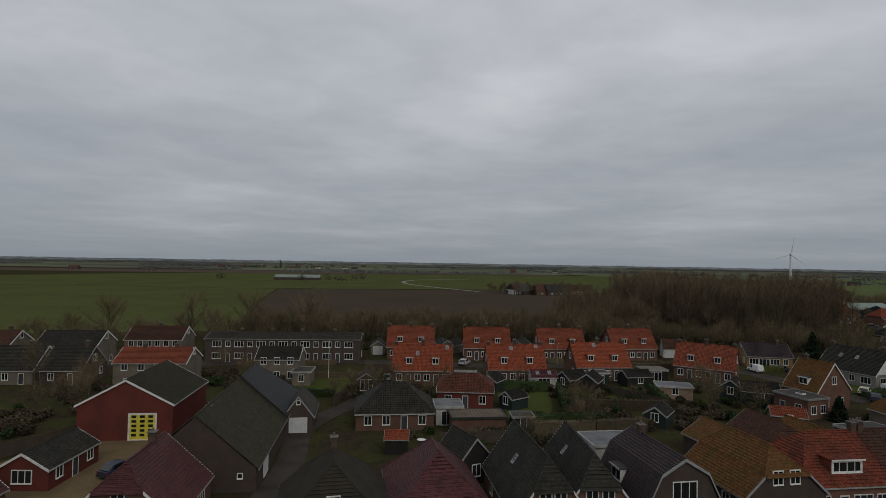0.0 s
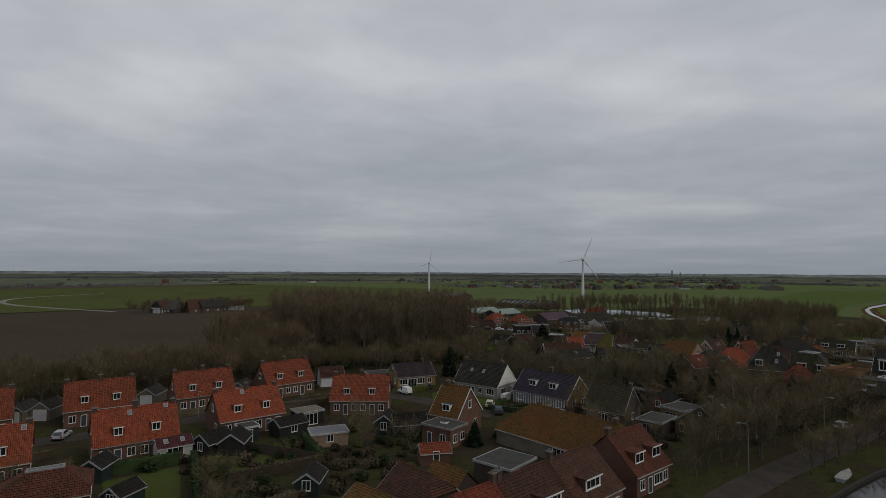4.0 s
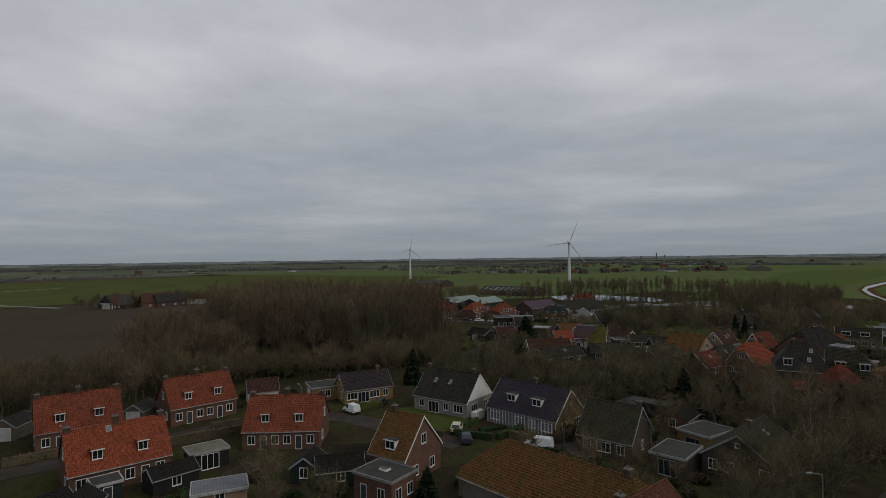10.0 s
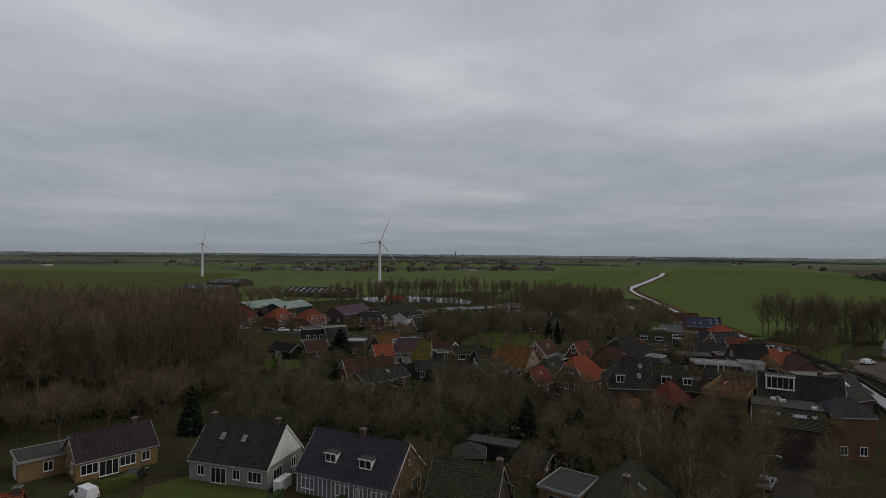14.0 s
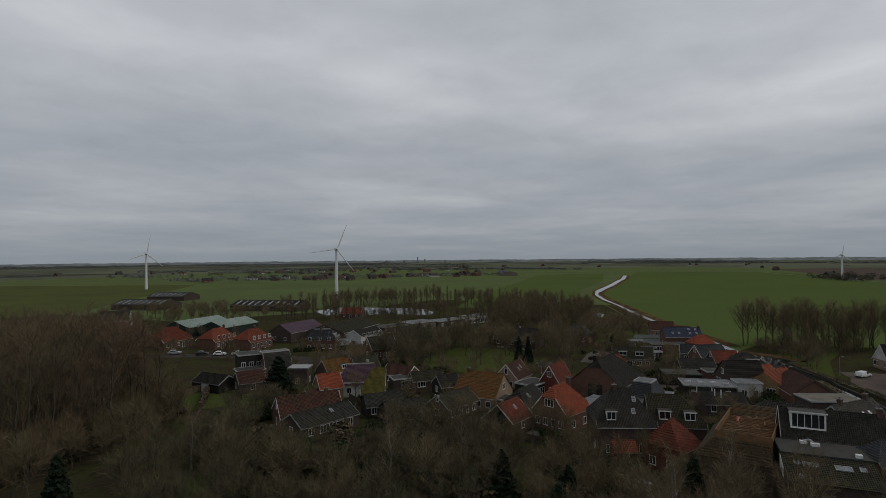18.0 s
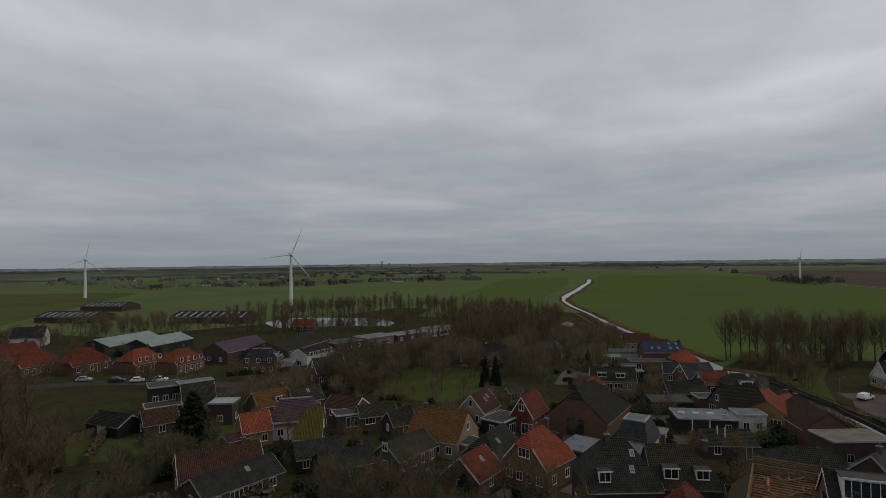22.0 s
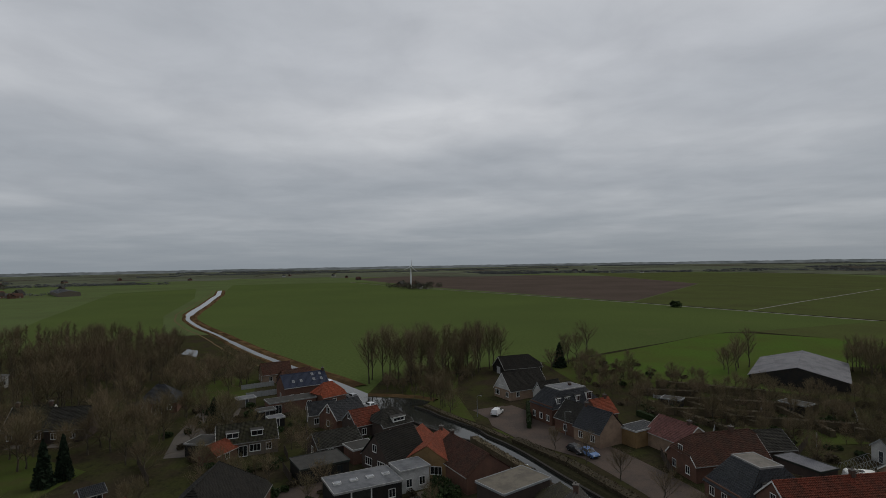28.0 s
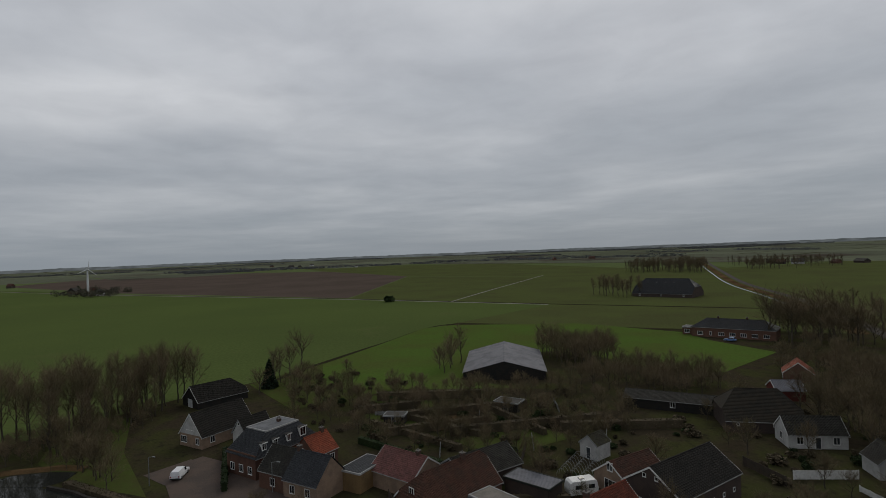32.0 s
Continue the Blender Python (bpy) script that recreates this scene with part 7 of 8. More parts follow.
# ---- single trees ----
for tx, ty, th, tk in ((-92, 148, 15, "broad_a"), (-73, 156, 15, "broad_b"), (-57, 160, 16, "broad_c"), (-40, 162, 15.5, "broad_d"), (-98, 118, 13, "broad_b"), (-21, 160, 11, "broad_a"), (-4, 163, 10, "broad_b"), (22, 170, 10, "broad_c"), (-74, 98, 9, "broad_b"), (-60, 92, 8, "broad_c"), (-56, 84, 7, "broad_a"),
                       (-18, 92, 5, "broad_a"), (-12, 95, 6, "broad_c"), (40, 100, 6, "broad_d"), (47, 97, 7, "broad_a"), (50, 106, 6, "broad_b"), (24, 90, 5, "broad_c"), (17, 86, 5, "broad_a"),
                       (96, 92, 8, "broad_b"), (101, 80, 9, "broad_c"), (110, 74, 9, "broad_a"), (116, 66, 10, "broad_d"), (122, 73, 10, "broad_b"), (95, 61, 8, "broad_a"), (128, 64, 10, "broad_c"), (138, 86, 9, "broad_a"), (146, 92, 9, "broad_b"), (134, 96, 9, "broad_c"), (120, 100, 9, "broad_d"), (140, 112, 8, "broad_b"),
                       (112, 118, 9, "broad_b"), (108, 106, 8, "broad_d"), (148, 110, 8, "broad_c"),
                       (207, 137, 9, "broad_a"), (212, 141, 10, "broad_b"), (218, 148, 9, "broad_c"), (206, 150, 9, "broad_d"), (226, 136, 8, "broad_b"), (232, 128, 9, "broad_a"), (240, 122, 9, "broad_c"), (224, 118, 8, "broad_d"), (216, 112, 8, "broad_a"), (254, 120, 8, "broad_b"), (196, 156, 9, "broad_c"), (186, 166, 8, "broad_a"), (192, 180, 8, "broad_b"), (186, 196, 7, "broad_c"), (176, 214, 8, "broad_d"), (204, 206, 7, "broad_a"),
                       (262, 52, 8, "broad_d"), (272, 52, 8, "broad_a"), (206, 33, 6, "broad_b"), (197, 31, 6, "broad_c"), (187, 29, 6, "broad_d"), (214, 36, 5, "broad_a"), (178, 29, 6, "broad_b"),
                       (305.5, -8.6, 11, "broad_a"), (319, -19, 12, "broad_d"), (292, 2, 11, "tall_a"), (297, -2, 10, "tall_b"), (288, 8, 8, "broad_c"), (274, 4, 6, "broad_d"), (262, 2, 6, "broad_a"), (268, -44, 9, "broad_b"), (276, -58, 12, "tall_c"), (228, -80, 8, "broad_b"), (204, -84, 9, "broad_a"), (188, -66, 8, "broad_b"), (176, -78, 10, "broad_a"), (166, -66, 10, "broad_c"), (160, -52, 9, "broad_d"), (152, -42, 8, "broad_b"), (168, -98, 11, "broad_b"), (182, -120, 11, "broad_a"), (196, -140, 10, "broad_c"), (172, -136, 11, "broad_d"), (206, -176, 12, "broad_a"), (190, -168, 11, "broad_b")):
    if free(tx, ty, 0.4):
        bare_tree(tx, ty, th, tk)
rg = random.Random(77)
wood("alders", "bare alders between the canal and the field, brown twigs", scatter(14, 34, [(280, 72), (292, 68), (302, 48), (304, 24), (292, 22), (284, 46)], 10, 14, 3.6), 16, ALDER, TWIG)
for i in range(8):
    u = i / 7
    bare_tree(268 + u * 24 + rg.uniform(-3, 3), 58 - u * 24 + rg.uniform(-3.5, 3.5), rg.uniform(9, 13), rg.choice(("broad_a", "tall_b", "tall_c", "broad_c")), "tall leafless alder beside the canal", "alders beside the canal")
for i in range(8):
    u = i / 7
    bare_tree(259 - 14 * u + rg.uniform(-1.5, 1.5), 53.4 - 3.4 * u + rg.uniform(-1.5, 1.5), rg.uniform(6, 8), rg.choice(("broad_a", "broad_b", "broad_c", "broad_d")), "young bare tree on the grass verge beside the canal", "verge trees")
for i in range(12):
    bare_tree(84 + i * 5.2 + rg.uniform(-1, 1), 59.6 - 1.5 * i / 11 + rg.uniform(-0.6, 0.6), rg.uniform(7, 9.5), rg.choice(("broad_a", "broad_b", "broad_c", "broad_d")), "bare street tree beside the asphalt road", "street trees")
for i in range(14):
    bare_tree(96 + i * 4.2, 49.8 + 0.6 * i / 13 + rg.uniform(-0.4, 0.4), rg.uniform(6, 8), rg.choice(("broad_a", "broad_b", "broad_c")), "pollarded bare street tree on the grass verge", "street trees")
for i in range(16):
    bare_tree(352 + (i % 8) * 5.5 + rg.uniform(-1, 1), -296 + (i // 8) * 14 - (i % 8) * 2 + rg.uniform(-2, 2), rg.uniform(11, 15), rg.choice(("tall_a", "tall_b")), "tall bare tree beside the far farm", "trees by the far barn")
for i in range(26):
    bare_tree(300 + i * 5.0 + rg.uniform(-1.5, 1.5), 322 - i * 1.6 + rg.uniform(-2, 2), rg.uniform(8, 12), rg.choice(("tall_a", "tall_b", "tall_c")), "bare tree in a row across the pasture", "trees across the pasture")
for cx, cy, cr, ch in ((151.3, 162.9, 4.2, 9.4), (215.7, 128.0, 1.8, 8.2), (218.6, 126.2, 1.6, 8.0), (293, 3, 2.6, 8.6), (93.5, 139.5, 2.3, 8.0), (119.8, 82.4, 2.6, 6.5), (125.7, 92.2, 2.4, 7), (128.5, 84, 2.2, 5.5), (118, 128, 2.0, 5), (136, 70, 2.2, 7), (99.5, 96, 1.5, 5), (142, 100, 2.4, 7), (250, 108, 2, 6), (63, 87, 1.6, 4)):
    conifer(cx, cy, cr, ch)
tagged(part("shrub", SHRUBS["green"][0], None, m=pose(493.5, -172.3, 0) @ Matrix.Diagonal((4.5, 4.5, 4.2, 1))), "lone dark round bush in the open field", "shrub")

PALE = mat("pale_birch_bark", (0.22, 0.20, 0.17), 0.9, alt=(0.14, 0.125, 0.10), scale=2.0, fine=14, bump=0.3)
BIRCH = {}
for key, args in {"a": (61, 11, 3.6, 11, 4, True, 0.022, 1.3), "b": (62, 11, 4.2, 11, 4, True, 0.022, 1.3)}.items():
    g, V, F = tree_meshes(*args)
    BIRCH[key] = (g.data("trunk", PALE), arr_mesh("crown", V, F, TWIG))
for i, (bx, by, bh) in enumerate(((107, 63, 10), (112.5, 70, 11), (118, 65, 10), (112, 139, 9), (109, 144, 8), (114, 134, 8), (127, 71, 10), (122, 108, 9), (134, 103, 8), (142, 66, 9))):
    t = thing("birch", "slender leafless tree with pale bark", "tree", pose(bx, by, 0, 0, 0, i * 71) @ Matrix.Diagonal((bh / 11, bh / 11, bh / 11, 1)))
    part("trunk", BIRCH["ab"[i % 2]][0], None, t)
    part("crown", BIRCH["ab"[i % 2]][1], None, t)

# ---- garden planting ----
PLANTS = (([(-60, 60), (-50, 92), (-46, 100), (-20, 100), (0, 66), (24, 78), (60, 84), (64, 104), (40, 106), (22, 108), (-8, 106), (-20, 116), (-60, 116), (-70, 90)], 300, 1.0, 2.6, 21),
          ([(60, 70), (92, 66), (104, 60), (112, 90), (104, 112), (96, 96), (84, 92), (70, 92)], 70, 0.9, 2.4, 22),
          ([(106, 98), (124, 92), (146, 96), (150, 112), (142, 122), (146, 146), (138, 162), (116, 146), (104, 122)], 150, 1.4, 4.2, 28),
          ([(58, 172), (92, 156), (112, 158), (130, 168), (134, 184), (124, 176), (92, 164), (62, 180)], 70, 1.4, 3.4, 31),
          ([(112, 62), (134, 62), (144, 70), (146, 88), (128, 90), (112, 84)], 80, 1.4, 4.2, 29),
          ([(144, 58), (150, 108), (146, 128), (160, 172), (176, 190), (200, 190), (196, 130), (210, 100), (232, 116), (262, 118), (262, 96), (226, 70), (200, 60), (182, 66)], 330, 0.8, 2.4, 23),
          ([(190, 10), (200, -4), (232, 6), (250, 14), (268, 8), (296, -6), (290, -26), (240, -30), (226, -52), (194, -34), (180, -4)], 170, 0.8, 2.2, 24),
          ([(150, -12), (168, -28), (196, -44), (176, -74), (150, -60), (140, -30)], 70, 0.9, 2.4, 25),
          ([(-2, 40), (16, 66), (50, 80), (64, 66), (60, 52), (30, 44)], 36, 0.7, 1.8, 26),
          ([(-70, 134), (-60, 150), (62, 158), (70, 150), (64, 138), (40, 148), (0, 148), (-40, 140)], 90, 0.9, 2.6, 27))
for poly, n, lo, hi, sd in PLANTS:
    rg = random.Random(sd)
    spots = [(x, y, h) for x, y, h in scatter(sd, n, poly, lo, hi, 1.6) if free(x, y, h * 0.3)]
    if sd in (23, 24, 25, 27, 28, 29, 31):
        shrub_mass("shrubbery", "mass of brown twiggy winter shrubs", spots[::2], "brown")
        shrub_mass("evergreen_shrubbery", "mass of dark evergreen garden shrubs", spots[1::2] if sd in (23, 28) else spots[1::4], "green")
        continue
    for x, y, h in spots:
        shrub(x, y, h * rg.uniform(0.5, 0.85), h, rg.choice(("green", "brown", "brown", "brown", "green", "yellow" if rg.random() < 0.25 else "brown")))
VILLAGE = (([(146, 62), (152, 110), (148, 130), (158, 176), (176, 196), (206, 200), (214, 176), (198, 130), (212, 104), (236, 118), (264, 122), (264, 98), (230, 72), (204, 60), (182, 66)], 230, 3.0, 7, 51),
           ([(178, 196), (210, 184), (236, 176), (262, 196), (262, 240), (200, 300), (168, 280), (150, 240)], 80, 3, 6, 52),
           ([(-60, 60), (-50, 92), (-20, 100), (0, 66), (24, 78), (60, 84), (64, 104), (22, 108), (-20, 116), (-60, 116), (-70, 90)], 60, 3, 6, 53),
           ([(60, 72), (92, 70), (104, 64), (112, 92), (106, 116), (98, 94), (84, 92), (70, 92)], 26, 3.5, 7, 54),
           ([(190, 10), (200, -4), (232, 6), (250, 14), (268, 8), (296, -6), (290, -26), (240, -30), (226, -52), (150, -60), (150, -12)], 60, 3, 7, 55),
           ([(236, 100), (262, 112), (300, 104), (330, 122), (300, 134), (262, 150), (240, 166), (216, 160)], 70, 6, 10, 56),
           ([(-110, 124), (-70, 134), (-60, 150), (62, 158), (70, 150), (100, 146), (118, 152), (100, 162), (40, 172), (-60, 170), (-110, 150)], 80, 5, 10, 57))
for poly, n, lo, hi, sd in VILLAGE:
    rg = random.Random(sd)
    if sd not in (53, 54):
        wood("garden_trees", "small leafless trees in the village gardens, brown twigs", [q for q in scatter(sd, n, poly, lo, hi, 2.4) if free(q[0], q[1], 0.6)], sd, SCRUB, TWIG)
        continue
    for x, y, h in scatter(sd, n, poly, lo, hi, 2.4):
        if free(x, y, 0.6) and sd in (53, 54):
            bare_tree(x, y, h, rg.choice(("broad_a", "broad_b", "broad_c", "broad_d")), "small leafless garden tree with tangled twigs")
for hx0, hy0, hx1, hy1, hw, hh, hk in ((-31, 95.5, -19, 96.5, 1.0, 1.4, "green"), (-31.5, 96, -31.5, 111, 1.0, 1.5, "brown"), (-18, 112.5, -31, 111.8, 0.9, 1.2, "brown"), (8, 104.5, 20, 104, 1.0, 1.8, "green"), (-44, 122, -25, 126, 1.0, 1.2, "brown"), (12.3, 80.4, 23.7, 83.2, 1.3, 1.8, "green"), (23.7, 83.2, 26, 78.6, 1.3, 1.8, "green"), (13, 77, 22, 78, 1.2, 2.0, "brown"), (22, 78, 30, 80, 1.2, 2.0, "brown"),
                                       (20, 88, 22, 104, 1.0, 1.8, "green"), (38, 92, 39, 104, 1.1, 2.0, "green"), (24, 91, 38, 91.5, 1.0, 1.8, "brown"), (48, 131.5, 60, 131, 1.0, 1.4, "brown"), (40, 127.5, 54, 127, 1.0, 1.5, "brown"), (20, 132, 36, 134, 0.9, 1.3, "brown"), (86, 98, 88, 92, 0.9, 1.3, "brown"), (83, 91, 87, 87, 0.8, 1.2, "green"),
                                       (138, 182, 160, 186, 1.2, 1.6, "brown"), (134, 168, 146, 182, 1.2, 1.6, "brown"), (196, 205, 216, 186, 1.2, 1.5, "green"), (228, 36.5, 246, 30.6, 1.0, 1.6, "green"), (217, -12, 240, -8, 1.2, 1.4, "brown"), (214, -4, 240, 0, 1.2, 1.3, "brown"), (210, 4, 232, 8, 1.2, 1.4, "green"), (196, 9, 186, -2, 0.9, 1.2, "brown"), (208, -22, 236, -28, 1.2, 1.5, "brown"),
                                       (265, 24, 272, 18, 1.0, 1.8, "green"), (219, 42.6, 204, 36.8, 2.0, 1.3, "brown"), (204, 36.8, 184, 32.6, 2.0, 1.3, "brown"), (184, 32.6, 166, 31.0, 2.0, 1.2, "brown"), (219, 51.4, 200, 46.2, 1.6, 2.3, "brown"), (200, 46.2, 178, 42.6, 1.6, 2.3, "brown"), (251, 56.6, 238, 51.2, 1.6, 0.9, "brown"), (238, 51.2, 221, 43.6, 1.4, 0.9, "brown"), (222, -8, 205, -38, 1.6, 2.0, "brown"), (208, -27, 191, -46, 1.6, 1.8, "brown"), (239, -5, 224, -34, 1.8, 2.2, "brown"), (239, -33, 257, -12, 1.8, 2.2, "brown"), (250, -2, 243, -16, 1.6, 2.0, "brown"), (232, 2, 222, -20, 1.4, 1.8, "brown"), (79.6, 104.4, 83.2, 98.9, 1.0, 1.1, "green"), (83.9, 98.6, 90.2, 99.6, 1.0, 1.1, "green"), (80.6, 105.8, 86.8, 107.4, 0.9, 1.0, "green"), (84.0, 103.2, 88.6, 102.4, 1.4, 0.6, "green"), (74, 111, 78, 105, 0.8, 1.0, "brown"), (73, 128, 78, 126, 1.0, 1.4, "yellow"), (-12, 116, 4, 118, 0.9, 1.2, "brown")):
    hedge(hx0, hy0, hx1, hy1, hw, hh, hk)

for bx, by, br, bh in ((193.6, 63.8, 2.5, 3.6), (198.0, 61.6, 2.6, 4.4), (195.8, 60.4, 2.0, 3.0), (150.6, 140.6, 2.4, 2.6), (146.4, 116.4, 2.2, 2.6), (158.2, 126.0, 1.8, 2.2), (205.2, 92.0, 1.8, 2.4), (216.0, 92.6, 1.6, 2.0), (236.6, 88.4, 1.5, 2.0), (254.0, 100.6, 1.8, 2.2)):
    shrub(bx, by, br, bh, "green")
# ---- wind turbines ----
STEEL = mat("turbine_white_steel", (0.55, 0.56, 0.57), 0.45, alt=(0.5, 0.51, 0.52), scale=0.1, bump=0.0)


def turbine(x, y, hub, blade, yaw, turn, label):
    t = thing("wind_turbine", label, "wind turbine", pose(x, y, 0, 0, 0, yaw), "wind turbines")
    part("tower", Mesh().tube((0, 0, 0), (0, 0, hub - 1.0), 1.5, 0.85, 20), STEEL, t, smooth=False)
    part("nacelle", Mesh().box(-1.1, -1.6, hub - 1.1, 1.1, 3.6, hub + 1.1).box(-0.8, 3.6, hub - 0.8, 0.8, 4.4, hub + 0.8), STEEL, t)
    part("hub", Mesh().tube((0, -1.6, hub), (0, -2.6, hub), 1.0, 0.9, 14).tube((0, -2.6, hub), (0, -3.3, hub), 0.9, 0.2, 14), STEEL, t)
    for i in range(3):
        g = Mesh()
        secs = ((0.8, 0.45, 0.45), (blade * 0.2, 1.15, 0.28), (blade * 0.55, 0.75, 0.16), (blade * 0.85, 0.45, 0.09), (blade, 0.15, 0.04))
        for z, c, th in secs:
            g.v += [(-c * 0.35, 0, z), (0, -th, z), (c * 0.65, 0, z), (0, th, z)]
        for k in range(len(secs) - 1):
            for j in range(4):
                g.f.append((k * 4 + j, k * 4 + (j + 1) % 4, k * 4 + 4 + (j + 1) % 4, k * 4 + 4 + j))
        part("blade", g, STEEL, t, m=pose(0, -2.1, hub, 0, turn + 120 * i, 0))


turbine(403, 371, 40.6, 23.0, -35, 22, "white three-bladed wind turbine standing in green pasture")
turbine(414, 664, 40.0, 22.0, -20, 10, "white three-bladed wind turbine standing in green pasture")
turbine(944, -20, 32.0, 13.0, -80, 8, "small white wind turbine beside a tree-ringed farm")

# ---- vehicles, lamps, small things ----
TYRE = mat("tyre_rubber", (0.012, 0.012, 0.012), 0.9, bump=0.1)
RIM = mat("wheel_rim", (0.2, 0.2, 0.21), 0.4, metal=0.6, bump=0.0)
REDL = mat("tail_lamp_red", (0.2, 0.01, 0.01), 0.3, bump=0.0)
PAINTS = {}


def car(x, y, yaw, paint, label, L=4.2, W=1.75, H=1.48, van=False):
    """A parked car: lofted body, glass band, wheels, lamps. Its nose points along its own +x."""
    pm = PAINTS.setdefault(paint, mat("car_paint_%d_%d_%d" % tuple(int(c * 1000) for c in paint), paint, 0.3, alt=tuple(c * 0.92 for c in paint), scale=1.0, bump=0.0, spec=0.5))
    t = thing("parked_car" if not van else "parked_van", label, "van" if van else "car", pose(x, y, 0.05, 0, 0, yaw))
    hl, hw = L / 2, W / 2
    if van:
        low = [(-hl, 0.35), (-hl, 0.95), (hl * 0.55, 0.95), (hl * 0.93, 0.85), (hl, 0.55), (hl, 0.35)]
        top = [(-hl * 0.98, 0.95), (-hl * 0.94, H), (hl * 0.22, H), (hl * 0.55, 0.95)]
    else:
        low = [(-hl, 0.4), (-hl * 0.97, 0.85), (-hl * 0.7, 0.93), (hl * 0.42, 0.93), (hl * 0.92, 0.78), (hl, 0.55), (hl, 0.32)]
        top = [(-hl * 0.88, 0.92), (-hl * 0.6, H - 0.04), (-hl * 0.1, H), (hl * 0.12, H - 0.05), (hl * 0.46, 0.92)]
    g = Mesh()

    def loft(prof, w0, w1):
        n = len(prof)
        k = len(g.v)
        zmin, zmax = min(z for _, z in prof), max(z for _, z in prof)
        for s in (-1, 1):
            for px, pz in prof:
                f = (pz - zmin) / (zmax - zmin)
                g.v.append((px, s * (w0 + (w1 - w0) * f), pz))
        g.f.append(tuple(k + i for i in range(n)))
        g.f.append(tuple(k + 2 * n - 1 - i for i in range(n)))
        for i in range(n):
            j = (i + 1) % n
            g.f.append((k + i, k + n + i, k + n + j, k + j))

    loft(low, hw, hw * 0.97)
    loft(top, hw * 0.95, hw * 0.76)
    b = part("body", g, pm, t)
    zt, zb = H - 0.1, 0.98
    xa, xb = (hl * 0.05, hl * 0.42) if van else (-hl * 0.62, hl * 0.28)
    for s in (-1, 1):
        part("side_window", Mesh().poly([(xa, s * hw * 0.955, zb), (xb, s * hw * 0.955, zb), (xb - 0.25, s * hw * 0.80, zt), (xa + 0.12, s * hw * 0.80, zt)][::s]), PANE, t)
    fx0, fx1 = (hl * 0.24, hl * 0.54) if van else (hl * 0.14, hl * 0.45)
    part("windscreen", Mesh().poly([(fx1 + 0.02, -hw * 0.85, 0.96), (fx1 + 0.02, hw * 0.85, 0.96), (fx0 + 0.03, hw * 0.7, H - 0.08), (fx0 + 0.03, -hw * 0.7, H - 0.08)]), PANE, t)
    if not van:
        part("rear_window", Mesh().poly([(-hl * 0.89, hw * 0.8, 0.98), (-hl * 0.89, -hw * 0.8, 0.98), (-hl * 0.63, -hw * 0.68, H - 0.1), (-hl * 0.63, hw * 0.68, H - 0.1)]), PANE, t)
    for sx in (-0.62, 0.62):
        for s in (-1, 1):
            w = part("wheel", Mesh().tube((hl * sx, s * (hw - 0.2), 0.31), (hl * sx, s * (hw + 0.01), 0.31), 0.31, 0.31, 14), TYRE, t)
            part("rim", Mesh().tube((hl * sx, s * (hw - 0.02), 0.31), (hl * sx, s * (hw + 0.025), 0.31), 0.19, 0.17, 10), RIM, w)
    for s in (-1, 1):
        part("headlight", Mesh().box(hl - 0.12, s * hw * 0.7 - 0.16, 0.6, hl + 0.01, s * hw * 0.7 + 0.16, 0.74), TRIM, t)
        part("tail_lamp", Mesh().box(-hl - 0.01, s * hw * 0.8 - 0.1, 0.62, -hl + 0.08, s * hw * 0.8 + 0.1, 0.86), REDL, t)
    for bx in (hl - 0.01, -hl):
        part("bumper", Mesh().box(bx - 0.07, -hw * 0.95, 0.3, bx + 0.07, hw * 0.95, 0.5), TRIMD, t)


WHITEP, CREAM, BLACKP, BLUEP, SILVER, REDP, DARKB = (0.62, 0.63, 0.64), (0.50, 0.48, 0.36), (0.02, 0.021, 0.024), (0.09, 0.17, 0.34), (0.32, 0.33, 0.35), (0.18, 0.02, 0.02), (0.02, 0.028, 0.05)
car(240.6, 40.4, -35, WHITEP, "white estate car parked on the clinker square", 4.5, 1.8, 1.6, True)
car(282.9, 82.3, 30, WHITEP, "white panel van parked beside the water", 4.6, 1.9, 2.0, True)
car(275.8, 79.6, 32, DARKB, "dark blue car parked beside the water")
car(265.5, 75.2, 32, SILVER, "silver car parked beside the water")
car(254.6, 70.8, 30, WHITEP, "white car parked beside the water")
car(211.6, 32.6, 196, BLACKP, "black hatchback parked on the street edge")
car(209.2, 31.0, 196, BLUEP, "pale blue hatchback parked on the street edge")
car(181.4, 99.6, 40, DARKB, "dark blue hatchback parked in the barn yard")
car(181.6, 78.0, 80, SILVER, "silver car parked between the houses")
car(81.4, 106.0, 45, CREAM, "cream-coloured saloon parked in a drive", 4.4)
car(71.9, 126.6, 95, WHITEP, "white small van with a dark front", 3.9, 1.65, 1.75, True)
car(78.6, 127.6, 40, BLACKP, "dark estate car parked on the street")
car(86.0, 91.6, 120, WHITEP, "white panel van behind the barn", 4.4, 1.8, 1.85, True)
car(-11.4, 110.4, 95, SILVER, "grey car parked in a narrow lane")
car(16.6, 130.5, 60, DARKB, "dark blue car in a drive")
car(4.8, 128.6, 70, SILVER, "silver car in a drive")
car(62.6, 141.6, 20, BLACKP, "black car before a white garage")
car(126.8, 57.2, -6, SILVER, "silver car parked beside the road")
car(79.4, 101.0, 60, DARKB, "dark car under a hedge")
car(138.5, 77.2, 60, SILVER, "silver car parked under bare trees")
car(136.4, 72.4, 20, WHITEP, "white car parked under bare trees")
car(133.5, 68.0, 60, WHITEP, "white small van parked beside the workshop", 3.8, 1.65, 1.7, True)
car(-35.6, 60.4, 70, DARKB, "dark car on the gravel yard")
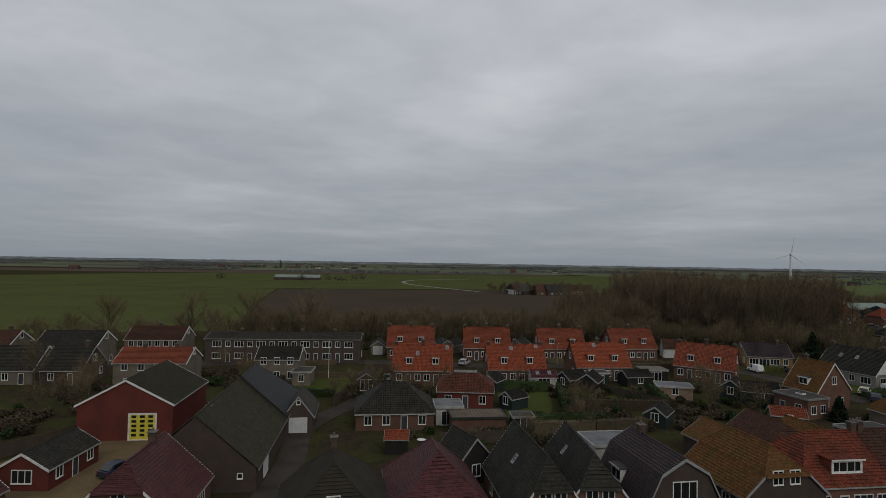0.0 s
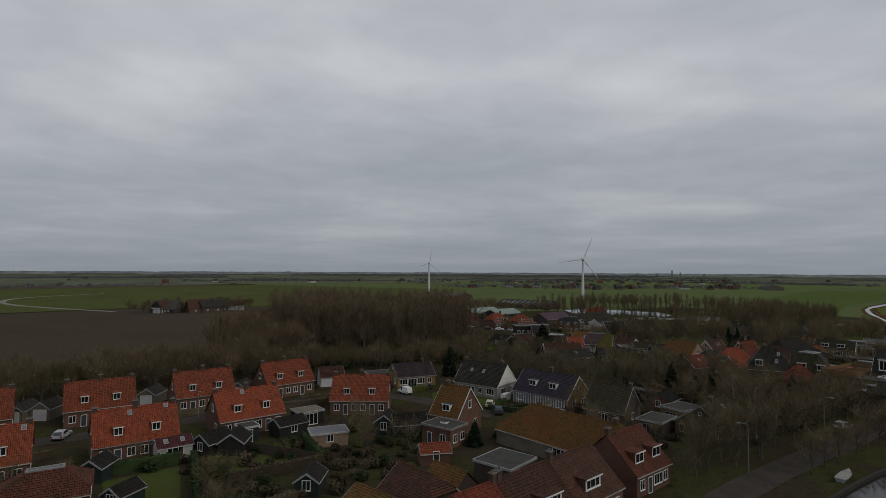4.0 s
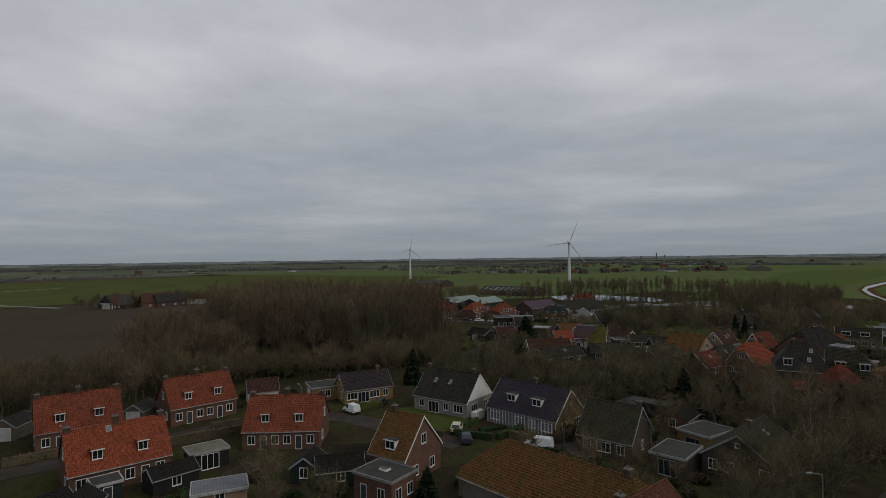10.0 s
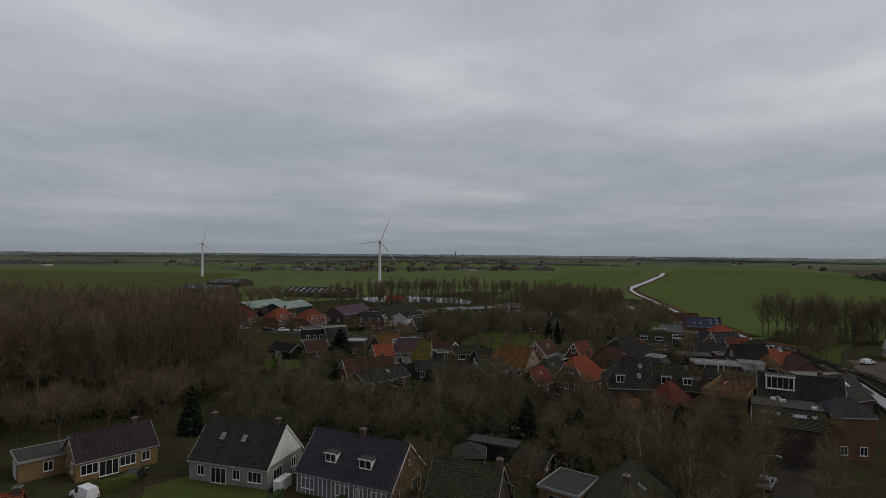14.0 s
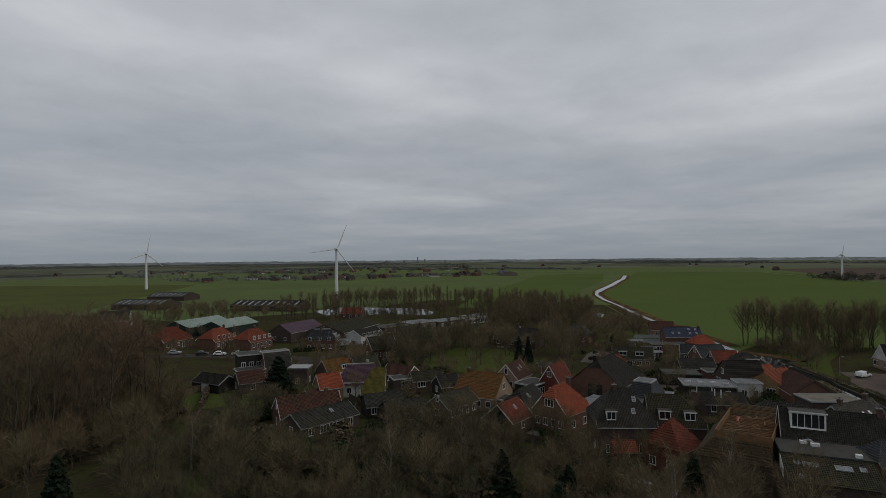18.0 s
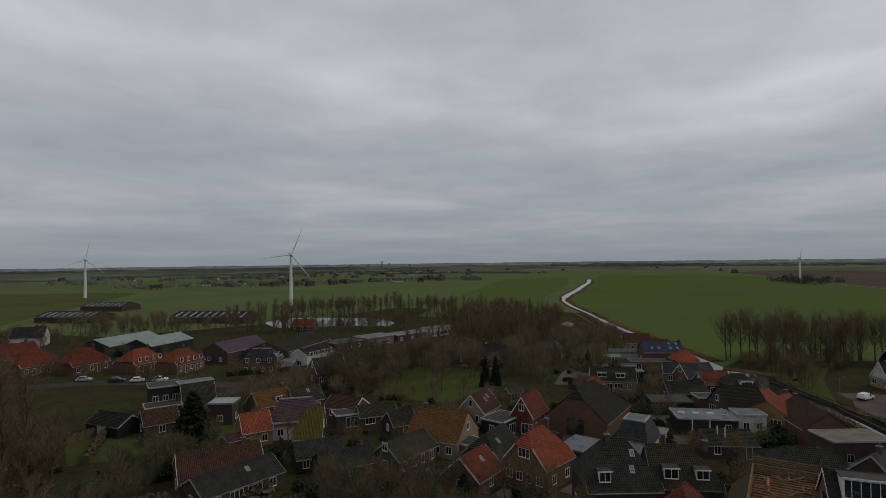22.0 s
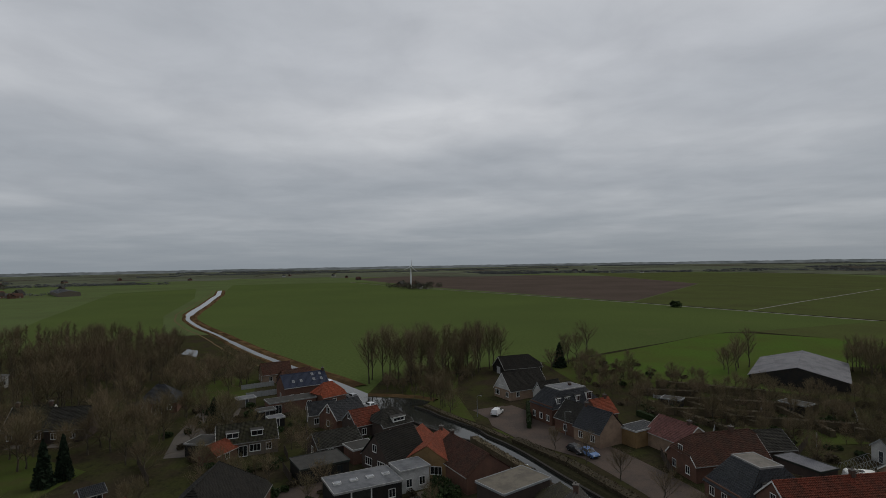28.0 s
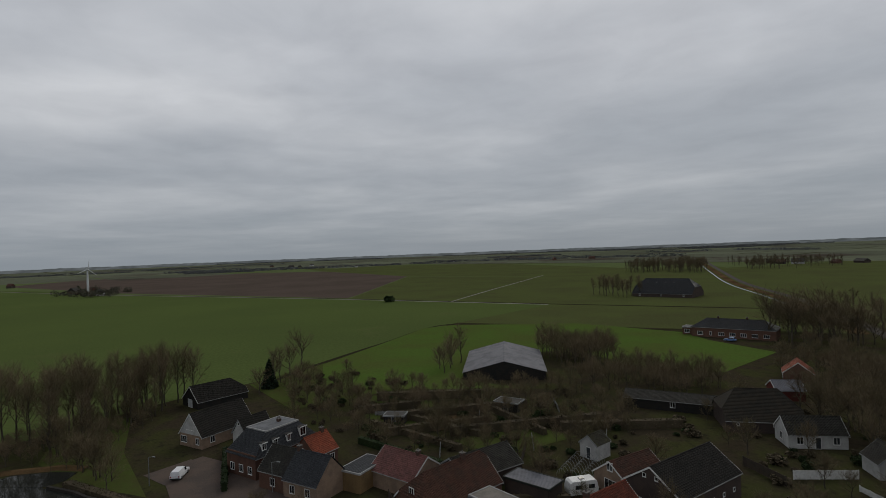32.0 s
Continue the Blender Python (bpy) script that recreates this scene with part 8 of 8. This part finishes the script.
for cx, cy, cp, cl in ((179.6, 222.5, WHITEP, "white car parked on the village street"), (177.0, 228.5, BLACKP, "black car parked on the village street"), (173.5, 238.5, SILVER, "silver car parked on the village street"), (183.0, 217.5, WHITEP, "white van parked on the village street")):
    car(cx, cy, -50, cp, cl)
car(226.5, -152.0, 10, BLUEP, "blue car before the school")

# builder's skip and garden beds before the boarded house
SKIP = mat("rusty_red_steel", (0.085, 0.026, 0.020), 0.7, alt=(0.055, 0.022, 0.018), scale=1.2, fine=8, bump=0.3, spots=(0.58, 0.72, 2.0, (0.05, 0.03, 0.02)))
sk = thing("skip_container", "dark red steel skip standing on the paved drive", "skip", pose(93.2, 92.4, 0.06, 0, 0, 8))
for x0, y0, x1, y1 in ((-2.4, -1.1, 2.4, -1.0), (-2.4, 1.0, 2.4, 1.1), (-2.4, -1.0, -2.3, 1.0), (2.3, -1.0, 2.4, 1.0)):
    part("side", Mesh().box(x0, y0, 0.1, x1, y1, 1.5), SKIP, sk)
part("floor", Mesh().box(-2.3, -1.0, 0.1, 2.3, 1.0, 0.2), SKIP, sk)
for i in range(5):
    for yy in (-1.16, 1.1):
        part("rib", Mesh().box(-2.2 + i * 1.1 - 0.05, yy, 0.1, -2.2 + i * 1.1 + 0.05, yy + 0.06, 1.45), SKIP, sk)
part("rubble", Mesh().box(-2.2, -0.9, 0.2, 2.2, 0.9, 0.9), BITUMEN, sk)
cr = thing("crate_stack", "white stacked crates beside the rendered house", "crates", pose(88.4, 109.2, 0, 0, 0, 20))
for i in range(3):
    for j in range(2):
        part("crate", Mesh().box(-1.5 + i, -0.5, j * 0.75 + 0.02, -0.56 + i, 0.5, j * 0.75 + 0.74), TRIM, cr)
# caravan
cv = thing("caravan", "white touring caravan parked between sheds", "caravan", pose(186.4, -5.2, 0, 0, 0, 62))
g = Mesh()
prof = [(-2.3, 0.5), (-2.45, 1.3), (-2.2, 2.4), (-1.9, 2.55), (1.8, 2.55), (2.15, 2.3), (2.4, 1.3), (2.3, 0.5)]
for s in (-1, 1):
    g.v += [(a, s * 1.08, b) for a, b in prof]
g.f += [tuple(range(8)), tuple(range(15, 7, -1))] + [(i, 8 + i, 8 + (i + 1) % 8, (i + 1) % 8) for i in range(8)]
part("body", g, mat("caravan_white_panel", (0.62, 0.62, 0.60), 0.45, alt=(0.54, 0.54, 0.52), scale=0.6, bump=0.05), cv)
for s in (-1, 1):
    for a in (-1.3, 0.9):
        part("window", Mesh().box(a - 0.5, s * 1.08 - 0.03, 1.35, a + 0.5, s * 1.08 + 0.03, 1.95), PANE, cv)
    part("wheel", Mesh().tube((0, s * 0.9, 0.33), (0, s * 1.1, 0.33), 0.33, 0.33, 14), TYRE, cv)
part("roof_hatch", Mesh().box(-0.4, -0.35, 2.55, 0.4, 0.35, 2.68), PANE, cv)
part("drawbar", Mesh().tube((2.3, 0.5, 0.45), (3.4, 0, 0.45), 0.05, 0.05, 6).tube((2.3, -0.5, 0.45), (3.4, 0, 0.45), 0.05, 0.05, 6), TRIMD, cv)
part("jockey_leg", Mesh().tube((3.2, 0, 0.5), (3.2, 0, 0.0), 0.04, 0.06, 6), TRIMD, cv)

# hoop tunnels of a stripped greenhouse
ht = thing("hoop_frames", "rows of bare bent hoops over vegetable beds", "greenhouse", pose(192.2, -13.0, 0, 0, 0, -72))
for r in range(3):
    for c in range(9):
        g = Mesh()
        last = None
        for k in range(9):
            a = math.pi * k / 8
            p = (c * 1.1 - 4.4, (r - 1) * 2.0 + 0.85 * math.cos(a), 1.5 * math.sin(a))
            if last:
                g.tube(last, p, 0.03, 0.03, 4, False)
            last = p
        part("hoop", g, TRIMG, ht)

# boats
def boat(x, y, yaw, L, W, hull, label, cabin=True):
    t = thing("moored_boat", label, "boat", pose(x, y, 0.05, 0, 0, yaw))
    g = Mesh()
    rows = ((-L / 2, W * 0.42, 0.55), (-L / 4, W / 2, 0.5), (L / 6, W * 0.45, 0.55), (L / 2, 0.06, 0.8))
    for a, w, z in rows:
        g.v += [(a, -w, z), (a, -w * 0.6, 0.0), (a, w * 0.6, 0.0), (a, w, z)]
    for k in range(3):
        for j in range(3):
            g.f.append((k * 4 + j, k * 4 + 4 + j, k * 4 + 5 + j, k * 4 + 1 + j))
        g.f.append((k * 4 + 3, k * 4 + 7, k * 4 + 4, k * 4))
    g.f.append((0, 1, 2, 3))
    part("hull", g, mat("boat_hull_%s" % label.split()[0], hull, 0.4, bump=0.0), t)
    if cabin:
        c = part("cabin", Mesh().box(-L * 0.2, -W * 0.3, 0.5, L * 0.15, W * 0.3, 1.3), TRIM, t)
        part("pane", Mesh().box(-L * 0.15, -W * 0.31, 0.85, L * 0.1, W * 0.31, 1.15), PANE, c)


boat(203.5, 45.6, 170, 4.8, 1.9, (0.05, 0.14, 0.36), "blue tarpaulin-covered motor boat moored at the quay")
boat(98.6, 46.6, 8, 5.0, 1.6, (0.25, 0.26, 0.24), "grey open boat lying at the bank", False)

LAMPM = mat("galvanised_pole", (0.22, 0.23, 0.23), 0.5, metal=0.5, bump=0.05)


def street_lamp(x, y, h, yaw, arm=1.4):
    t = thing("street_lamp", "grey galvanised street lamp with a short arm", "street lamp", pose(x, y, 0, 0, 0, yaw), "street lamps")
    part("pole", Mesh().tube((0, 0, 0), (0, 0, h), 0.08, 0.05, 8), LAMPM, t)
    part("arm", Mesh().tube((0, 0, h), (arm, 0, h + 0.35), 0.045, 0.035, 6), LAMPM, t)
    part("lamp_head", Mesh().box(arm - 0.1, -0.12, h + 0.28, arm + 0.55, 0.12, h + 0.42), LAMPM, t)


for lx, ly, lh, lyaw in ((89.2, 55.2, 7.0, 160), (118, 56.8, 7.0, 250), (-11.0, 118, 5.0, 0), (64, 131.5, 5.0, 90), (96.5, 79.5, 5.0, 90), (205.5, 197.0, 6.0, 30), (186, 214, 6.0, 30), (222, 30.5, 5.0, 200), (240, 45.5, 5.0, 200), (27, 130.5, 5.0, 270)):
    street_lamp(lx, ly, lh, lyaw)
fp = thing("flagpole", "thin white flagpole on a lawn", "flagpole", pose(-23.5, 111.5, 0))
part("pole", Mesh().tube((0, 0, 0), (0, 0, 7.5), 0.07, 0.04, 8), TRIM, fp)
part("knob", Mesh().tube((0, 0, 7.5), (0, 0, 7.65), 0.09, 0.09, 8), TRIM, fp)
sd = thing("satellite_dish", "white round satellite dish on a pole", "satellite dish", pose(-2.2, 66.5, 0))
g = Mesh()
for i in range(12):
    a, b = 2 * math.pi * i / 12, 2 * math.pi * (i + 1) / 12
    g.poly([(0, 0, 2.35), (0.55 * math.cos(a), 0.55 * math.sin(a), 2.5), (0.55 * math.cos(b), 0.55 * math.sin(b), 2.5)])
part("dish", g, TRIM, sd)
part("pole", Mesh().tube((0, 0, 0), (0, 0, 2.35), 0.04, 0.04, 6), LAMPM, sd)

# garden fences
FENCE = mat("weathered_fence_boards", (0.060, 0.048, 0.036), 0.9, alt=(0.048, 0.040, 0.032), scale=1.0, wave=("X", 0.15, 1.0), bump=0.4)


def fence(x0, y0, x1, y1, h=1.7, material=None, label="weathered timber board fence between gardens"):
    ln, yaw = math.hypot(x1 - x0, y1 - y0), math.degrees(math.atan2(y1 - y0, x1 - x0))
    t = thing("fence", label, "fence", pose(x0, y0, 0, 0, 0, yaw))
    n = max(1, round(ln / 1.9))
    for i in range(n + 1):
        part("post", Mesh().box(ln * i / n - 0.06, -0.06, 0, ln * i / n + 0.06, 0.06, h + 0.08), material or FENCE, t)
        if i < n:
            part("panel", Mesh().box(ln * i / n + 0.06, -0.025, 0.08, ln * (i + 1) / n - 0.06, 0.025, h), material or FENCE, t)


for f in ((30, 104, 38, 92), (-18, 90, -17, 98), (20, 104, 22, 110), (88, 92, 95, 90), (44, 106, 50, 110), (-2, 88, -2, 99), (0, 72, 12, 74), (60, 108, 66, 104), (-48, 74, -52, 64), (208, 86, 214, 88), (184, 78, 190, 88), (172, 98, 182, 100), (156, 108, 164, 110), (212, 110, 224, 116), (140, 84, 146, 82), (196, 22, 206, 18), (200, -6, 206, -14), (166, -30, 174, -34)):
    fence(*f)
fence(158, -36, 146, -28, 0.9, TRIM, "low white picket fence along a drive")
fence(166.2, -33.7, 159.3, -40.8, 1.5, TRIM, "low white garden wall of boards")
fence(272.6, 104.6, 276.4, 95.4, 1.6, TRIMG, "pale grey board fence between canal gardens")
fence(284.0, 108.0, 288.0, 99.0, 1.5, TRIMG, "pale grey board fence between canal gardens")
fence(256.0, 99.0, 262.0, 86.4, 1.6)
for f in ((216, -36.5, 223, -43), (240.5, -9, 246, -4.5), (228, -22, 233, -27), (204, -14, 209, -19), (196, -26, 200, -32), (213, 2, 219, -3)):
    fence(*f, 1.0, TRIMG, "low grey board fence between garden plots")
# fences and paved terraces behind the village houses
for ob in [o for o in scene.objects if o.parent is None and o.get("category") == "house"]:
    hx, hy = ob.matrix_basis.translation.x, ob.matrix_basis.translation.y
    if not (145 < hx < 262 and 62 < hy < 200):
        continue
    walls = [c.matrix_basis @ Vector(v.co) for c in ob.children if c.name.startswith("wall") for v in c.data.vertices]
    if not walls:
        continue
    bx, by = max(v.x for v in walls), max(v.y for v in walls)
    for sx, sy in ((-1, -1), (1, -1), (1, 1)):
        p0, p1 = ob.matrix_basis @ Vector((sx * (bx + 1.0), sy * (by + 1.2), 0)), ob.matrix_basis @ Vector((sx * (bx + 1.0), sy * (by + 6.4), 0))
        if all(free(p0.x + (p1.x - p0.x) * u, p0.y + (p1.y - p0.y) * u) for u in (0, 0.33, 0.66, 1)):
            fence(p0.x, p0.y, p1.x, p1.y, 1.6)
            break
    c = [ob.matrix_basis @ Vector((u, -by - w, 0)) for u, w in ((-1.9, 0.8), (1.9, 0.8), (1.9, 3.4), (-1.9, 3.4))]
    if all(free(q.x, q.y) for q in c):
        sheet("terrace_paving", "small pale paved garden terrace", [(q.x, q.y) for q in c[::-1]], 0.062, CONCRETE, "terrace")
fence(96, 40.8, 130, 39.2, 0.8, TRIMG, "low grey railing along the water")

TEAL = mat("teal_canoe_plastic", (0.03, 0.14, 0.12), 0.45, alt=(0.025, 0.11, 0.095), scale=1.5, bump=0.1)
for cx, cy, ca in ((195.6, 87.4, 62), (197.0, 87.0, 66), (198.6, 86.8, 58)):
    g = Mesh()
    rings = [[(-2.4 + 0.8 * i, w * math.cos(a), 0.34 + w * 0.9 * math.sin(a)) for a in (math.pi, math.pi * 1.25, math.pi * 1.5, math.pi * 1.75, math.pi * 2)] for i, w in enumerate((0.05, 0.24, 0.36, 0.38, 0.36, 0.24, 0.05))]
    for r0, r1 in zip(rings, rings[1:]):
        for i in range(4):
            g.poly((r0[i], r1[i], r1[i + 1], r0[i + 1]))
            g.poly([(x, y * 0.9, z + 0.03) for x, y, z in (r0[i + 1], r1[i + 1], r1[i], r0[i])])
    canoe = thing("canoe", "teal plastic canoe lying in the yard", "canoe", pose(cx, cy, 0, 0, 0, ca), "canoes in the yard")
    part("hull", g, TEAL, canoe)
    part("seat", Mesh().box(-0.2, -0.3, 0.2, 0.2, 0.3, 0.24), TRIMD, canoe)

# ---- distance: farms, villages, tree lines, a town on the horizon ----
def far_house(x, y, yaw, L, W, he, hr, rk, wk, name="far_farmhouse", label="distant farmhouse under a tiled roof"):
    t = thing(name, label, "house", pose(x, y, 0, 0, 0, yaw))
    part("wall", Mesh().box(-L / 2, -W / 2, -0.2, L / 2, W / 2, he), WALLS[wk][0], t)
    o = 0.4
    g = Mesh().poly([(-L / 2 - o, -W / 2 - o, he - 0.3), (L / 2 + o, -W / 2 - o, he - 0.3), (L / 2 + o, 0, hr), (-L / 2 - o, 0, hr)])
    g.poly([(L / 2 + o, W / 2 + o, he - 0.3), (-L / 2 - o, W / 2 + o, he - 0.3), (-L / 2 - o, 0, hr), (L / 2 + o, 0, hr)])
    for s in (-1, 1):
        g.poly([(s * L / 2, -s * W / 2, he), (s * L / 2, s * W / 2, he), (s * L / 2, 0, hr - 0.05)])
    part("roof", g, ROOFS[rk][0], t)
    for u in (-L / 4, L / 4):
        part("window", Mesh().box(u - 0.7, -W / 2 - 0.05, 0.8, u + 0.7, -W / 2, 2.2), TRIMG, t)


rg = random.Random(91)
for bx, by, n, sp in ((72, 428, 14, 20), (1020, 1040, 9, 150), (660, 720, 12, 70), (800, 610, 12, 70), (410, -835, 6, 30), (940, 540, 8, 60), (1300, 820, 4, 120), (960, -26, 3, 30), (-463, 1504, 8, 110), (-900, 1000, 4, 160), (700, 1300, 8, 220), (1400, 700, 10, 260), (1700, 200, 5, 220), (1800, -700, 5, 260), (1200, -1200, 4, 240), (-200, 1900, 6, 260)):
    for i in range(n):
        px, py = bx + rg.gauss(0, sp), by + rg.gauss(0, sp * 0.35)
        if free(px, py, 6):
            far_house(px, py, rg.uniform(-40, 40), rg.uniform(9, 18), rg.uniform(7, 11), rg.uniform(2.6, 4), rg.uniform(6, 8.5), rg.choice(("brown", "brown", "dark", "dark", "grey")), rg.choice(("brick", "white", "brick", "darkbrick")))
house(-178, 645, 8, 52, 16, 3.4, 6.2, "greensheet", "darkbrick", win="", chim=(), name="farm_shed", about="long pale green-roofed cattle shed in the fields", cat="shed", barge=False)
for fx, fy, fl, fa in ((304, 338, 46, -71), (272, 422, 38, -71), (330, 482, 34, -71)):
    fs = house(fx, fy, fa, fl, 20, 3.5, 6.3, "grey", "darkbrick", win="", chim=(), name="farm_shed", about="long grey-roofed farm shed beside the pasture", cat="shed", barge=False)
    for i in range(int(fl / 4.5)):
        u = -fl / 2 + 3 + i * 4.5
        part("roof_light", Mesh().slab([(u, -9.2, 3.85), (u + 0.9, -9.2, 3.85), (u + 0.9, -1.5, 6.0), (u, -1.5, 6.0)][::-1], 0.05), SKYPANE, fs)
house(985, 480, 30, 120, 26, 5, 8, "slate", "greybrick", win="", chim=(), name="farm_shed", about="wide dark-roofed sheds far off", cat="shed", barge=False)
ct = thing("church_tower", "slim distant village church spire", "church", pose(-470, 1520, 0))
part("tower", Mesh().box(-2.6, -2.6, 0, 2.6, 2.6, 13), WALLS["darkbrick"][0], ct)
part("spire", Mesh().tube((0, 0, 13), (0, 0, 24), 3.0, 0.1, 8), ROOFS["slate"][0], ct)
for tx, ty, th, tw in ((3300, 2215, 36, 8), (3340, 2180, 22, 9), (3240, 2290, 15, 14), (3420, 2060, 13, 18), (3180, 2400, 14, 18)):
    far = thing("tower_block", "tower block on the horizon, coloured pale for haze", "tower block", pose(tx, ty, 0, 0, 0, 30))
    # light grey walls and roof stand in for the haze over the town
    part("wall", Mesh().box(-tw / 2, -tw / 2, 0, tw / 2, tw / 2, th), WALLS["greyrender"][0], far)
    part("roof", Mesh().box(-tw / 2 - 0.5, -tw / 2 - 0.5, th, tw / 2 + 0.5, tw / 2 + 0.5, th + 1.5), LEADROOF, far)

# tree lines out to the horizon, in clumps of coarse twigs
rg = np.random.RandomState(12)
# distance haze mixed into the twig colour: paler and bluer than near trees
FARTREE_HAZED = mat("far_tree_lines", (0.112, 0.115, 0.117), 0.95, alt=(0.095, 0.098, 0.098), scale=0.004, fine=0.05, bump=0.0, island=0.08)
V, F = [], []


def far_row(cx, cy, r, h, n, s):
    """Soft layered twigs of a tree row far off: long low leaves of mesh, as wide as a crown."""
    for _ in range(n):
        a, q = rg.rand() * 6.283, rg.rand() ** 0.5 * r
        z = h * (0.05 + 0.9 * rg.rand() ** 1.3)
        b = rg.rand() * 6.283
        dx, dy, dz = s * 2.2 * math.cos(b), s * 2.2 * math.sin(b), s * 0.30
        x, y = cx + q * math.cos(a), cy + q * math.sin(a)
        k = len(V)
        V.extend([(x - dx, y - dy, z), (x, y, z - dz), (x + dx, y + dy, z), (x, y, z + dz)])
        F.append((k, k + 1, k + 2, k + 3))


def clump(cx, cy, r, h, n, s):
    for _ in range(n):
        a, q = rg.rand() * 6.283, rg.rand() ** 0.5 * r
        z = h * (0.1 + 0.85 * rg.rand() * (1 - 0.4 * q / r))
        p = np.array((cx + q * math.cos(a), cy + q * math.sin(a), z))
        u = rg.randn(3)
        u /= np.linalg.norm(u)
        w = np.cross(u, rg.randn(3))
        w /= np.linalg.norm(w)
        k = len(V)
        V.extend([tuple(p - u * s), tuple(p + w * s * 0.8), tuple(p + u * s), tuple(p - w * s * 0.8)])
        F.append((k, k + 1, k + 2, k + 3))


for i in range(95):
    d = 1300 + 2700 * rg.rand() ** 0.8
    az = math.radians(-62 + 226 * rg.rand())
    cx, cy = 80 + d * math.sin(az), 60 + d * math.cos(az)
    ln = 150 + 650 * rg.rand() ** 1.5
    n = int(ln / 5)
    ta = az + math.pi / 2 + rg.randn() * 0.25
    ph, hh = rg.rand() * 6, 4 + 3 * rg.rand()
    for k in range(n):
        o = (k / n - 0.5) * ln
        h = hh + 1.6 * math.sin(o * 0.021 + ph) + 1.2 * math.sin(o * 0.067 + 2 * ph) + rg.rand()
        far_row(cx + o * math.sin(ta) + rg.randn() * 2, cy + o * math.cos(ta) + rg.randn() * 2, 5, max(2.0, h), 8, 2.4)
for ax, ay, bx, by, h in ((619, 1092, 637, 1012, 12), (558, 840, 577, 761, 11), (600, 790, 655, 688, 11), (655, 690, 753, 651, 11), (740, 660, 878, 572, 9), (878, 580, 1010, 500, 8), (1388, 702, 1402, 459, 9), (1103, 1518, 1154, 1028, 11), (900, 1180, 930, 900, 10), (968, -1950, 650, -1688, 12), (1500, -1100, 1150, -1180, 9), (-300, 1000, 120, 1130, 9)):
    ln = math.hypot(bx - ax, by - ay)
    for k in range(int(ln / 2.2)):
        u = rg.rand()
        wob = 0.6 + 0.4 * math.sin(u * ln * 0.06 + ax) * math.sin(u * ln * 0.017 + ay)
        clump(ax + (bx - ax) * u + rg.randn() * 16, ay + (by - ay) * u + rg.randn() * 16, 4.5, h * (0.45 + 0.55 * wob), 12, 1.1)
tagged(part("far_tree_lines", arr_mesh("far_tree_lines", V, F, FARTREE_HAZED), None), "bare distant tree lines along the flat horizon, coloured pale for haze", "trees", kind="stuff")
V, F = [], []
for (bx, by, sp, n) in ((955, -24, 50, 40), (-185, 660, 40, 14), (1020, 1040, 200, 50), (1300, 820, 160, 24), (-463, 1504, 150, 30)):
    for _ in range(n):
        clump(bx + rg.randn() * sp, by + rg.randn() * sp * 0.4, 4 + 3 * rg.rand(), 5 + 6 * rg.rand(), 60, 0.9)
tagged(part("farm_trees", arr_mesh("farm_trees", V, F, mat("farm_tree_twigs", (0.066, 0.060, 0.044), 0.95, alt=(0.052, 0.054, 0.034), scale=0.02, fine=0.3, bump=0.0, island=0.3)), None), "dark bare trees round the distant farms", "trees", kind="stuff")

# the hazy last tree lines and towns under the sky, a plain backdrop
# emission only: these strips glow by themselves to imitate haze
HAZE = bpy.data.materials.new("hazy_distance_glow")
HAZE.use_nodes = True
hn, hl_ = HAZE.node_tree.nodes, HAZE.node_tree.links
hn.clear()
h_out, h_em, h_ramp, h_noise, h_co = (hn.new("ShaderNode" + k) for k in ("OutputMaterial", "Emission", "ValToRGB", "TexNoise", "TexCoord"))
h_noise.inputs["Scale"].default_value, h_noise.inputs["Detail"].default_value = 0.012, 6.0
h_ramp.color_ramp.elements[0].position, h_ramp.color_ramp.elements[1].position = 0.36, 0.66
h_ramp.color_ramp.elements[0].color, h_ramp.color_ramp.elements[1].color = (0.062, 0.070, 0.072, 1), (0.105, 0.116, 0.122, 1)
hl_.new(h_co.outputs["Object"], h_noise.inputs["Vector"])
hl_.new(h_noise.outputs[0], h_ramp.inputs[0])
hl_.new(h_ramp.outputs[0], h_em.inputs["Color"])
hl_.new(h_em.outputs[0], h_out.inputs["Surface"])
rg = np.random.RandomState(4)
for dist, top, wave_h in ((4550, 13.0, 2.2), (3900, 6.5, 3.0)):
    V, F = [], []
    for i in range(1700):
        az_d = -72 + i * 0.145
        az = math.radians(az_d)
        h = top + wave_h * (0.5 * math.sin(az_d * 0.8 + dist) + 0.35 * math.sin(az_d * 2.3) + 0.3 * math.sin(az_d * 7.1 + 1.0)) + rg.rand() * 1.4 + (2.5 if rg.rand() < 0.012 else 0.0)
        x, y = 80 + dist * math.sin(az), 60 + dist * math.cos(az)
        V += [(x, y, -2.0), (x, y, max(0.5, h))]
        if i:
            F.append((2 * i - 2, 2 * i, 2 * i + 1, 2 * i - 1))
    tagged(part("backdrop", arr_mesh("backdrop", V, F, HAZE), None), "self-lit hazy grey tree lines and towns on the horizon", "backdrop", kind="structure")
